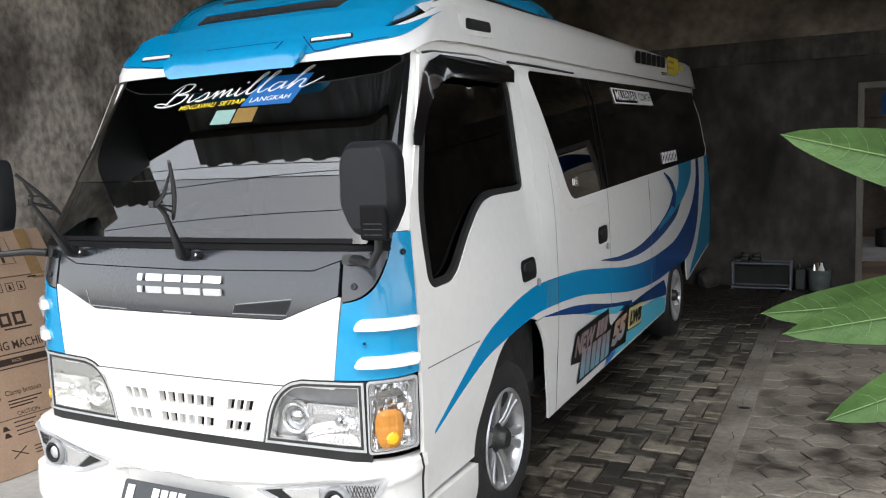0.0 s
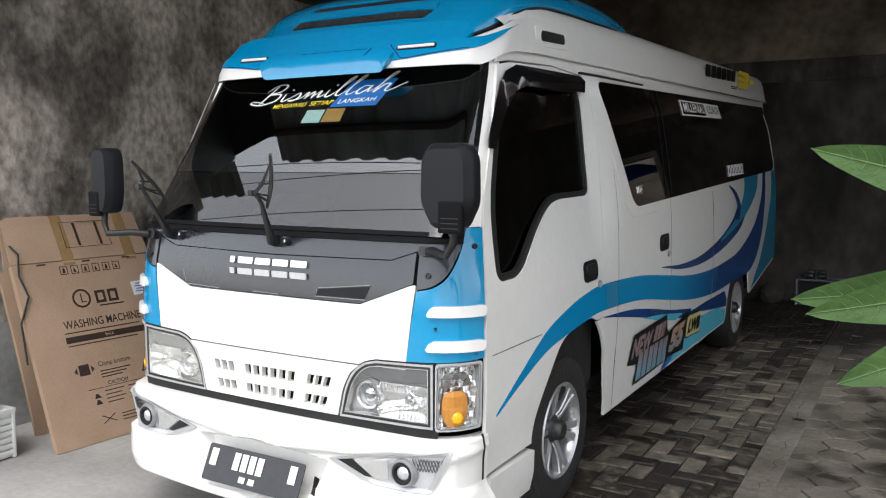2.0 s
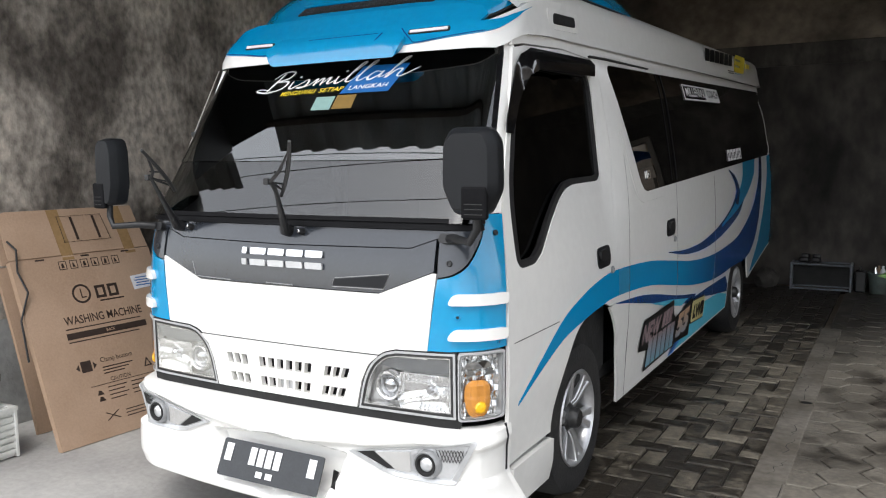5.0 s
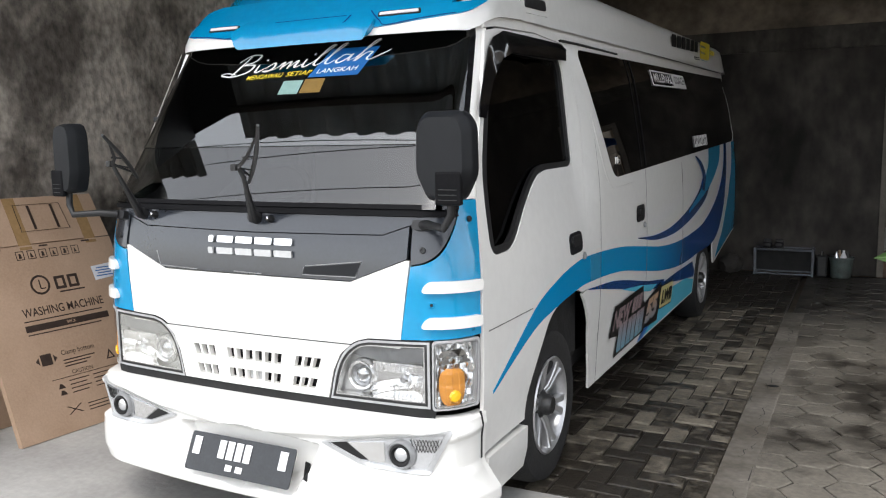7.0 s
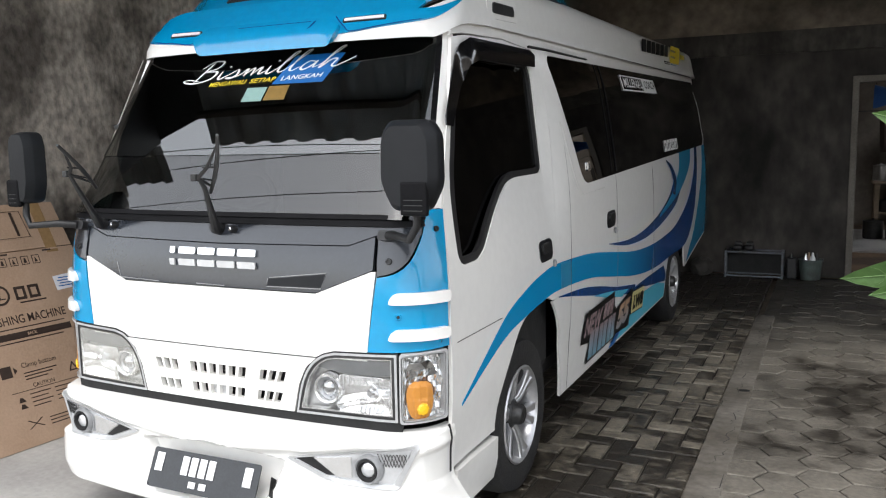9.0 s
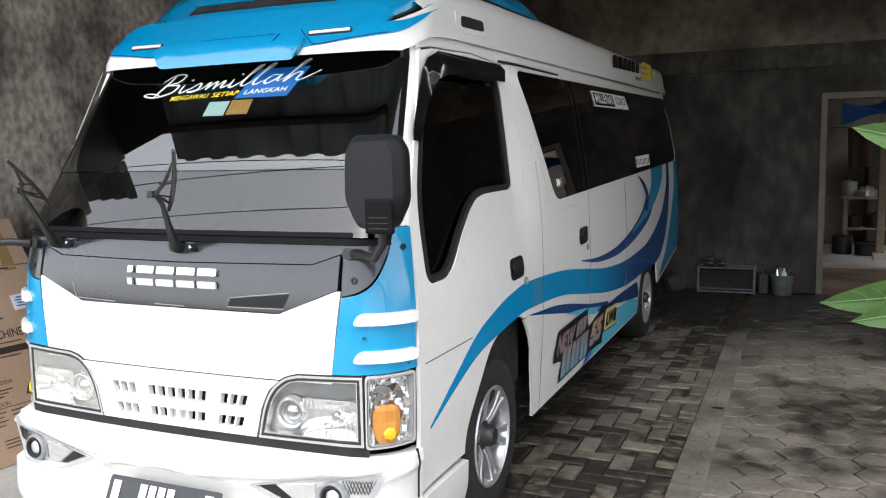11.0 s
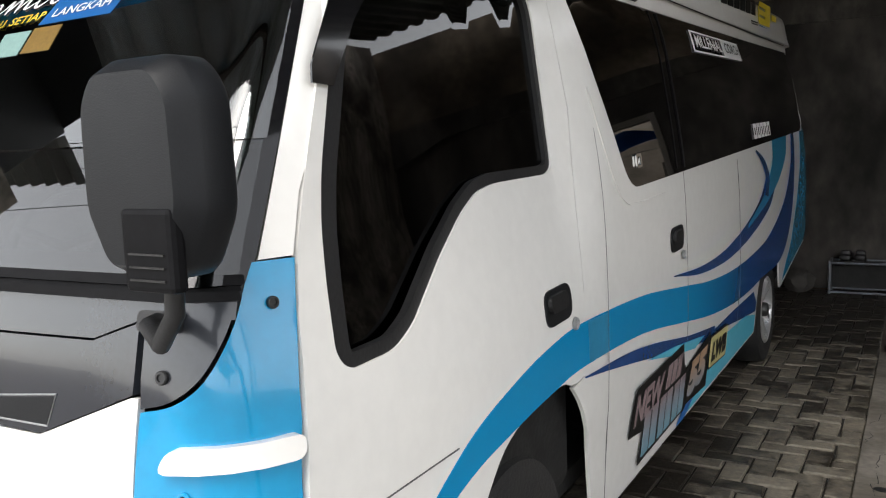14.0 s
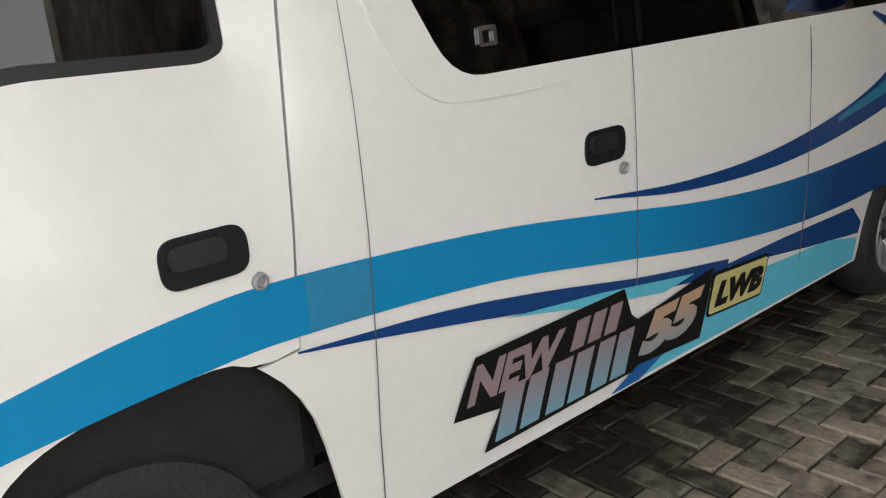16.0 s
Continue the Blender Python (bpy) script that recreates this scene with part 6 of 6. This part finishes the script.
for x in (x0, x1):
    for y in (y0, y1):
        part("post", tube(bmesh.new(), [(x, y, 0.0), (x, y, 0.30)], 0.012, 8), RACK, rack, smooth=True)
# black sheet stands in for the shade inside the open rack
part("back_sheet", cuboid((x0, y1 - 0.012, 0.03), (x1, y1 - 0.006, 0.28)), UNDER, rack)
part("shelf", cuboid((x0, y0 + 0.01, 0.275), (x1, y1 - 0.014, 0.283)), STEEL_DARK, rack)
for x in (1.10, 1.22):
    boot = thing("old_shoe", "dark worn shoe on the rack", "shoe", "shoes on the rack")
    part("upper", box(cuboid((x - 0.045, 7.45, 0.300), (x + 0.045, 7.60, 0.355), bevel=0.02), (x - 0.04, 7.54, 0.30), (x + 0.04, 7.61, 0.385), bevel=0.018), BLACK, boot, smooth=True)
    part("sole", cuboid((x - 0.047, 7.445, 0.287), (x + 0.047, 7.612, 0.301), bevel=0.004), STEEL_DARK, boot)
BUCKET = material("grey_green_plastic", (0.09, 0.115, 0.105), 0.5, vary=0.15, scale=9, second=(0.06, 0.06, 0.055), amount=0.6)
bucket = thing("bucket", "grey-green plastic bucket full of odds and ends", "bucket")
part("body", lathe(bmesh.new(), [(0, 0.0), (0.095, 0.0), (0.10, 0.01), (0.118, 0.205), (0.127, 0.210), (0.127, 0.222), (0.115, 0.222), (0.098, 0.02), (0, 0.02)], Matrix.Translation((1.85, 7.50, 0.004)), 36), BUCKET, bucket, smooth=True)
for k, (dx, dy, h, mat_) in enumerate(((-0.05, 0.01, 0.26, CHROME), (0.02, -0.03, 0.275, INK_WHITE), (0.06, 0.03, 0.255, STEEL_DARK), (-0.02, 0.05, 0.265, CARD))):
    it = thing("bottle", "small container standing in the bucket", "bottle", "things in the bucket")
    part("body", lathe(bmesh.new(), [(0, 0.0), (0.028, 0.0), (0.03, 0.02), (0.03, 0.15), (0.012, 0.19), (0.012, 0.215), (0, 0.215)], Matrix.Translation((1.85 + dx, 7.50 + dy, h - 0.19)), 16), mat_, it, smooth=True)
can = thing("jerry_can", "dark plastic can beside the rack", "can")
part("body", cuboid((1.605, 7.46, 0.0), (1.715, 7.62, 0.23), bevel=0.02), BLACK, can)
part("handle", tube(bmesh.new(), [(1.66, 7.48, 0.228), (1.66, 7.50, 0.27), (1.66, 7.57, 0.27), (1.66, 7.60, 0.228)], 0.010, 8), CHROME, can, smooth=True)
bag = thing("sack", "crumpled grey sack by the wall behind the bus", "sack")
bm = bmesh.new()
bmesh.ops.create_icosphere(bm, subdivisions=3, radius=1)
for v in bm.verts:
    k = 1 + 0.22 * noise.noise(v.co * 2.1) + 0.08 * noise.noise(v.co * 5)
    v.co = Vector((0.72 + 0.13 * v.co.x * k, 7.50 + 0.12 * v.co.y * k, max(0.0, 0.09 + 0.12 * v.co.z * k)))
part("cloth", bm, material("grey_sacking", (0.055, 0.05, 0.045), 0.95, vary=0.2, scale=20, fine=200, bump=0.4), bag, smooth=True)

# ---------------------------------------------------------------- through the doorway
FRAME = material("weathered_door_frame", (0.15, 0.135, 0.115), 0.75, vary=0.15, scale=5, fine=60, bump=0.3)
door = tagged(new("door_1"), "open doorway with a weathered grey wooden frame", "doorway", kind="structure")
part("jamb", cuboid((DOOR_X0 - 0.01, BACK_Y - 0.02, 0.0), (DOOR_X0 + 0.055, BACK_Y + 0.20, DOOR_Z - 0.055), bevel=0.004), FRAME, door)
part("jamb", cuboid((DOOR_X1 - 0.055, BACK_Y - 0.02, 0.0), (DOOR_X1 + 0.01, BACK_Y + 0.20, DOOR_Z - 0.055), bevel=0.004), FRAME, door)
part("head", cuboid((DOOR_X0 - 0.01, BACK_Y - 0.022, DOOR_Z - 0.055), (DOOR_X1 + 0.01, BACK_Y + 0.20, DOOR_Z + 0.012), bevel=0.004), FRAME, door)
setting("yard_floor", cuboid((0.8, BACK_Y, -0.06), (6.0, 14.2, 0.002)), material("trodden_brown_earth", (0.17, 0.105, 0.06), 0.9, vary=0.2, scale=1.4, fine=20, bump=0.4, second=(0.075, 0.05, 0.033), amount=0.9, contrast=0.10), "brown earth floor behind the doorway", "floor")
setting("yard_slab", cuboid((2.1, 10.05, -0.05), (6.0, 13.0, 0.03), bevel=0.01), SLAB, "pale cement slab in the yard", "floor")
setting("yard_wall", cuboid((0.8, 14.1, -0.06), (6.0, 14.3, 3.2)), material("pale_yard_render", (0.22, 0.19, 0.155), 0.9, vary=0.12, scale=1.2, fine=14, bump=0.4, second=(0.10, 0.085, 0.07), amount=0.8), "stained wall behind the yard", "wall")
setting("yard_wall_side", cuboid((0.6, BACK_Y + 0.18, -0.06), (0.8, 14.3, 3.2)), WALL, "bare cement wall beside the yard", "wall")
# unseen roof, added to dim what shows through the doorway
setting("yard_roof", cuboid((0.8, 8.45, 2.85), (3.75, 14.2, 2.92)), SHEET_METAL, "added unseen roof that shades the yard", "roof")
# unseen end wall, added to shut skylight out of the yard
setting("yard_wall_end", cuboid((6.0, BACK_Y + 0.18, -0.06), (6.2, 14.3, 3.2)), WALL, "added unseen wall that keeps light out of the yard", "wall")
WOOD = material("worn_bench_wood", (0.26, 0.20, 0.14), 0.8, vary=0.2, scale=4, fine=50, stretch=(1, 5, 5), bump=0.3)
bench = thing("work_table", "worn wooden kitchen table seen through the doorway", "table")
part("tabletop", cuboid((2.60, 12.0, 0.83), (3.75, 12.6, 0.87), bevel=0.004), WOOD, bench)
part("shelf", cuboid((2.66, 12.05, 0.36), (3.69, 12.55, 0.385)), WOOD, bench)
for x in (2.64, 3.64):
    for y in (12.04, 12.50):
        part("leg", cuboid((x, y, 0.03), (x + 0.07, y + 0.06, 0.83)), WOOD, bench)
ENAMEL = material("dented_aluminium_ware", (0.50, 0.50, 0.49), 0.35, 0.8, vary=0.12, scale=9)
for x, y, r, h, z, mat_ in ((2.72, 12.2, 0.11, 0.22, 0.872, ENAMEL), (2.97, 12.15, 0.15, 0.08, 0.872, ENAMEL), (3.24, 12.3, 0.12, 0.17, 0.872, STEEL_DARK), (2.98, 12.42, 0.10, 0.12, 0.872, ENAMEL), (3.50, 12.2, 0.13, 0.26, 0.872, STEEL_DARK),
                            (2.80, 12.25, 0.11, 0.17, 0.387, BLACK), (3.10, 12.25, 0.15, 0.20, 0.387, BLACK), (3.42, 12.3, 0.12, 0.24, 0.387, STEEL_DARK), (2.62, 11.6, 0.14, 0.26, 0.032, STEEL_DARK), (2.95, 11.5, 0.17, 0.16, 0.032, BLACK)):
    pan = thing("cooking_pot", "dented metal cooking pot on the table" if z > 0.1 else "blackened cooking pot standing on the slab", "pot", "pots on the table")
    part("bowl", lathe(bmesh.new(), [(0, 0), (r * 0.9, 0), (r, h * 0.1), (r, h), (r * 1.05, h + 0.006), (r * 0.97, h + 0.004), (r * 0.95, h * 0.15), (0, h * 0.12)], Matrix.Translation((x, y, z)), 28), mat_, pan, smooth=True)
    part("lid", lathe(bmesh.new(), [(0, h + 0.045), (0.014, h + 0.045), (0.016, h + 0.025), (r * 0.7, h + 0.016), (r * 1.02, h + 0.007)], Matrix.Translation((x, y, z)), 28), mat_, pan, smooth=True)
post = thing("timber_post", "rough timber post holding up the yard roof", "post")
part("shaft", cuboid((3.02, 10.9, 0.03), (3.12, 11.0, 2.85), bevel=0.008), WOOD, post)
part("foot", cuboid((2.98, 10.86, 0.03), (3.16, 11.04, 0.12), bevel=0.01), SLAB, post)
CLOTH = material("dark_brown_cloth", (0.045, 0.028, 0.022), 0.95, vary=0.25, scale=8, fine=90, bump=0.4)
cloth = thing("hanging_cloth", "dark brown cloth hanging from a line in the yard", "cloth")
part("drape", sheet([(2.58, 1.33), (2.84, 1.36), (2.86, 1.86), (2.56, 1.86)], lambda u, v, w: Vector((u, 9.9 + 0.03 * math.sin(u * 40) + w, v)), 0.006, 0, (), 0.03), CLOTH, cloth, smooth=True)
part("line", tube(bmesh.new(), [(0.8, 9.9, 1.88), (2.2, 9.9, 1.865), (3.4, 9.9, 1.87), (6.0, 9.9, 1.90)], 0.005, 6), STEEL_DARK, cloth)
TARP = material("blue_tarpaulin", (0.02, 0.10, 0.33), 0.45, vary=0.15, scale=6, fine=60)
tarp = thing("tarpaulin", "blue tarpaulin slung under the yard roof", "tarpaulin")
part("sheet", sheet([(2.48, 0.0), (3.9, 0.0), (3.9, 0.42), (2.50, 0.42)], lambda u, v, w: Vector((u, 10.0 + 0.10 * math.sin(u * 5) + 0.5 * v, 1.95 + 0.55 * v + 0.05 * math.sin(u * 7 + v * 9) + 0.09 * (u - 2.5))) + Vector((0, -1, 0.3)) * w, 0.004, 0, (), 0.06), TARP, tarp, smooth=True)
for x in (2.52, 3.86):
    part("cord", tube(bmesh.new(), [(x, 10.2, 2.22), (x, 10.15, 2.90)], 0.006, 6), STEEL_DARK, tarp)
cab = thing("cupboard", "dark brown cupboard standing in the yard", "cupboard")
part("body", cuboid((3.05, 13.4, 0.0), (3.85, 13.95, 1.75), bevel=0.006), TIMBER, cab)
for x in (3.07, 3.47):
    part("door_leaf", cuboid((x, 13.375, 0.06), (x + 0.365, 13.40, 1.70), bevel=0.004), TIMBER, cab)
paper = thing("calendar", "narrow white sheet hanging on the yard wall", "poster")
part("sheet", cuboid((2.80, 14.085, 1.55), (2.88, 14.095, 1.95)), INK_WHITE, paper)

# ---------------------------------------------------------------- frangipani beside the path
LEAF = material("glossy_green_leaf", (0.060, 0.118, 0.030), 0.46, vary=0.10, scale=9, fine=70, bump=0.25, second=(0.038, 0.084, 0.022), amount=0.7, spec=0.25)
LEAF_PALE = material("pale_leaf_vein", (0.105, 0.185, 0.060), 0.5, vary=0.08, scale=20)
LEAF_OLD = material("yellowing_leaf", (0.48, 0.40, 0.03), 0.4, vary=0.12, scale=8, second=(0.30, 0.34, 0.04), amount=0.6)
BARK = material("grey_frangipani_bark", (0.155, 0.137, 0.115), 0.85, vary=0.25, scale=12, fine=90, bump=0.8, second=(0.10, 0.09, 0.072), amount=0.7)
tree = thing("frangipani_tree", "frangipani with a smooth grey trunk and long green leaves", "tree")
part("trunk", tube(bmesh.new(), [(2.86, -0.72, 0.0), (2.80, -0.76, 0.35), (2.70, -0.82, 0.80), (2.56, -0.88, 1.20), (2.385, -0.90, 1.50), (2.175, -0.91, 1.78), (2.02, -0.90, 2.05), (1.95, -0.84, 2.35)], [0.085, 0.075, 0.065, 0.058, 0.054, 0.050, 0.044, 0.035], 18), BARK, tree, "smooth grey trunk", smooth=True)
part("limb", tube(bmesh.new(), [(2.46, -0.90, 1.37), (2.50, -0.96, 1.40), (2.48, -1.02, 1.43)], [0.035, 0.03, 0.024], 12), BARK, tree, smooth=True)
part("limb", tube(bmesh.new(), [(2.06, -0.90, 1.98), (2.30, -0.96, 2.10), (2.52, -1.02, 2.16)], [0.034, 0.028, 0.022], 12), BARK, tree, smooth=True)


def leaf(base, tip, wide, sag=0.03, roll=0.0, mat_=LEAF, facing=None):
    """A long leaf with a raised midrib and side veins, sagging between base and tip."""
    base, tip = Vector(base), Vector(tip)
    d = tip - base
    side_v = d.cross(facing or Vector((0, 0, 1))).normalized()
    side_v = Matrix.Rotation(roll, 3, d.normalized()) @ side_v
    up = side_v.cross(d).normalized()
    def at(t, c):
        prof = 1.12 * max(0.0, math.sin(math.pi * (0.02 + 0.98 * t) ** 1.32)) ** 0.74
        return base + d * t + up * (sag * 4 * t * (1 - t)) + side_v * (c * 0.85 * wide * prof) + up * (0.22 * abs(c) * wide * prof + 0.0025 * math.sin(t * 34) * c * c * prof)
    rows_ = [[at(i / 26, k / 4) for k in range(-4, 5)] for i in range(27)]
    blade = part("leaf", grid_mesh(rows_), mat_, tree, smooth=True)
    veins = tube(bmesh.new(), [at(i / 26, 0) + up * 0.0012 for i in range(27)], [0.0028 * (1 - i / 32) for i in range(27)], 6)
    for i in range(3, 24):
        for sg in (-1, 1):
            tube(veins, [at(i / 26, 0) + up * 0.0006, at(i / 26 + 0.012, sg * 0.45) + up * 0.0008, at(i / 26 + 0.035, sg * 0.92) + up * 0.0006], [0.0004, 0.0003, 0.0001], 4, False)
    part("midrib", veins, LEAF_PALE if mat_ is LEAF else mat_, blade)
    return blade


HUB = Vector((2.46, -1.03, 1.43))
for tip, wide, sag, roll in (((2.015, -1.05, 1.538), 0.052, 0.030, 0.5), ((2.02, -1.07, 1.320), 0.050, 0.035, 0.6), ((1.99, -0.98, 1.325), 0.050, 0.045, 0.5), ((2.065, -1.12, 1.243), 0.056, 0.035, 0.7),
                             ((2.164, -1.00, 1.652), 0.062, 0.010, 0.9), ((2.185, -1.22, 1.150), 0.058, 0.045, 0.8), ((2.215, -1.22, 1.408), 0.042, 0.030, 0.5), ((2.150, -0.96, 1.30), 0.045, 0.035, 0.4),
                             ((2.19, -1.03, 1.525), 0.036, 0.020, 0.7), ((2.72, -1.28, 1.30), 0.055, 0.04, 0.4), ((2.86, -1.05, 1.45), 0.055, 0.05, 0.3), ((2.70, -0.80, 1.62), 0.055, 0.04, 0.2), ((2.55, -1.35, 1.62), 0.055, 0.04, 0.6)):
    leaf(HUB + Vector((0.018, 0, 0)), Vector(tip) + Vector((0.018, 0, 0)), wide * 0.70, sag, roll - 0.9, LEAF, Vector((-0.15, -1, 0.35)))
CROWN = Vector((2.53, -1.02, 2.17))
for k in range(9):
    a = 2 * math.pi * k / 9
    leaf(CROWN, CROWN + Vector((0.36 * math.cos(a), 0.36 * math.sin(a), 0.10 + 0.05 * math.sin(3 * a))), 0.055, 0.05, 0.2)
CROWN = Vector((1.95, -0.84, 2.36))
for k in range(9):
    a = 2 * math.pi * k / 9 + 0.3
    leaf(CROWN, CROWN + Vector((0.36 * math.cos(a), 0.36 * math.sin(a), 0.12 + 0.05 * math.sin(3 * a))), 0.055, 0.05, 0.2)
leaf(Vector((2.47, -0.97, 1.86)), (2.36, -1.10, 1.72), 0.05, 0.02, 0.4, LEAF_OLD)

# ---------------------------------------------------------------- overhead wires across the yard
for a, b in (((-14, -1.58, 6.0), (6, -1.98, 6.0)), ((-14, -2.34, 6.0), (6, -1.58, 6.0)), ((-14, -2.81, 6.0), (6, -2.05, 6.0))):
    w = tagged(new("overhead_wire"), "thin black overhead wire across the yard", "cable", "overhead wires")
    pts = [Vector(a).lerp(Vector(b), i / 24) - Vector((0, 0, 0.06 * math.sin(math.pi * i / 24))) for i in range(25)]
    part("wire", tube(bmesh.new(), pts, 0.0055, 6), BLACK, w)
    for p in (a, b):
        part("pole", tube(bmesh.new(), [Vector((p[0], p[1], 0)), Vector(p)], 0.05, 8), STEEL_DARK, w, "steel pole")

# ---------------------------------------------------------------- paving
def piece(name, outline, top, bevel=0.006, seed=0):
    """One paving piece with worn edges."""
    rng = random.Random(seed)
    c = Vector((sum(p[0] for p in outline) / len(outline), sum(p[1] for p in outline) / len(outline)))
    out = [Vector(p) + Vector((rng.uniform(-0.003, 0.003), rng.uniform(-0.003, 0.003))) for p in outline]
    ins = [p + (c - p).normalized() * (bevel + rng.uniform(0, 0.004)) for p in out]
    n = len(out)
    vs = [(p.x, p.y, -0.03) for p in out] + [(p.x, p.y, top - bevel * 0.6) for p in out] + [(p.x, p.y, top + rng.uniform(-0.001, 0.001)) for p in ins]
    fs = [tuple(range(2 * n, 3 * n))]
    for i in range(n):
        j = (i + 1) % n
        fs += [(i, j, n + j, n + i), (n + i, n + j, 2 * n + j, 2 * n + i)]
    return vs, fs


def as_mesh(name, vs, fs, mat_):
    me = bpy.data.meshes.new(name)
    me.from_pydata(vs, [], fs)
    me.materials.append(mat_)
    return me


rng = random.Random(7)
U, GAP = 0.105, 0.0048
shapes = {}
for kind, (lx, ly) in (("H", (2 * U, U)), ("V", (U, 2 * U)), ("S", (U, U))):
    shapes[kind] = [as_mesh("paver", *piece("paver", [(GAP, GAP), (lx - GAP, GAP), (lx - GAP, ly - GAP), (GAP, ly - GAP)], 0.0, 0.009, seed=s + (kind == "V") * 50), PAVER) for s in range(8)]
rest_v, rest_f = [], []
for i in range(-10, 14):
    for j in range(0, 64):
        k = (i - j) % 4
        kind = {0: "H", 3: "V"}.get(k)
        if (k == 0 and i == 13) or (k == 3 and j == 63) or (k == 2 and j == 0):
            kind = "S"
        if not kind:
            continue
        x, y = i * U, PAVE_Y0 + j * U
        dz = rng.uniform(-0.004, 0.003)
        if i >= 6 and 4 <= j < 56:
            ob = new("paver", shapes[kind][rng.randrange(8)])
            ob.location, ob.rotation_euler, ob.parent = (x, y, dz), (rng.uniform(-0.012, 0.012), rng.uniform(-0.012, 0.012), 0), bed
        else:
            me = shapes[kind][rng.randrange(8)]
            b0 = len(rest_v)
            rest_v += [(v.co.x + x, v.co.y + y, v.co.z + dz) for v in me.vertices]
            rest_f += [tuple(b0 + q for q in f.vertices) for f in me.polygons]
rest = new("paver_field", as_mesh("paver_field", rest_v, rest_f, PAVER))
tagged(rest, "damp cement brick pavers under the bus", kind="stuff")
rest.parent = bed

R_HEX = 0.118
hexes = [as_mesh("hexagon_paver", *piece("hexagon_paver", [((R_HEX - 0.0042) * math.cos(math.pi / 3 * q), (R_HEX - 0.0042) * math.sin(math.pi / 3 * q)) for q in range(6)], 0.0, 0.005, seed=s + 100), HEX) for s in range(8)]
rest_v, rest_f = [], []
for i in range(0, 31):
    for j in range(-31, 36):
        x, y = STRIP_X1 + 0.04 + i * R_HEX * 1.5, 0.3 + (j + (i % 2) * 0.5) * R_HEX * math.sqrt(3)
        if y > BACK_Y - 0.12:
            continue
        dz = rng.uniform(-0.004, 0.002)
        if i < 11 and 2 <= j < 28:
            ob = new("hexagon_paver", hexes[rng.randrange(8)])
            ob.location, ob.rotation_euler, ob.parent = (x, y, dz), (rng.uniform(-0.008, 0.008), rng.uniform(-0.008, 0.008), math.pi / 3 * rng.randrange(6)), hexbed
        else:
            me = hexes[rng.randrange(8)]
            b0 = len(rest_v)
            rest_v += [(v.co.x + x, v.co.y + y, v.co.z + dz) for v in me.vertices]
            rest_f += [tuple(b0 + q for q in f.vertices) for f in me.polygons]
rest = new("hexagon_field", as_mesh("hexagon_field", rest_v, rest_f, HEX))
tagged(rest, "grey hexagon pavers across the yard", kind="stuff")
rest.parent = hexbed
# cracks and a sunken spot in the strip
for seed in range(16):
    r = random.Random(seed + 20)
    p = Vector((STRIP_X0 + r.uniform(0.03, 0.14), 0.2 + 0.30 * seed))
    line = [p.copy()]
    for q in range(7):
        p = p + Vector((r.uniform(-0.025, 0.03), r.uniform(0.01, 0.06)))
        p.x = min(max(p.x, STRIP_X0 + 0.02), STRIP_X1 - 0.02)
        line.append(p.copy())
    vs = []
    for q, pt in enumerate(line):
        wd = 0.0020 * math.sin(math.pi * (q + 0.4) / 8)
        vs += [(pt.x - wd, pt.y, 0.0062), (pt.x + wd, pt.y, 0.0062)]
    ob = new("crack", as_mesh("crack", vs, [(2 * q, 2 * q + 1, 2 * q + 3, 2 * q + 2) for q in range(7)], UNDER))
    ob.parent = bpy.data.objects["kerb_strip"]
spot = part("drain_spot", lathe(bmesh.new(), [(0, 0.0062), (0.025, 0.0064), (0.034, 0.0050)], Matrix.Translation((1.575, 2.98, 0)) @ Matrix.Diagonal((1, 0.8, 1, 1)), 20), UNDER, bpy.data.objects["kerb_strip"])
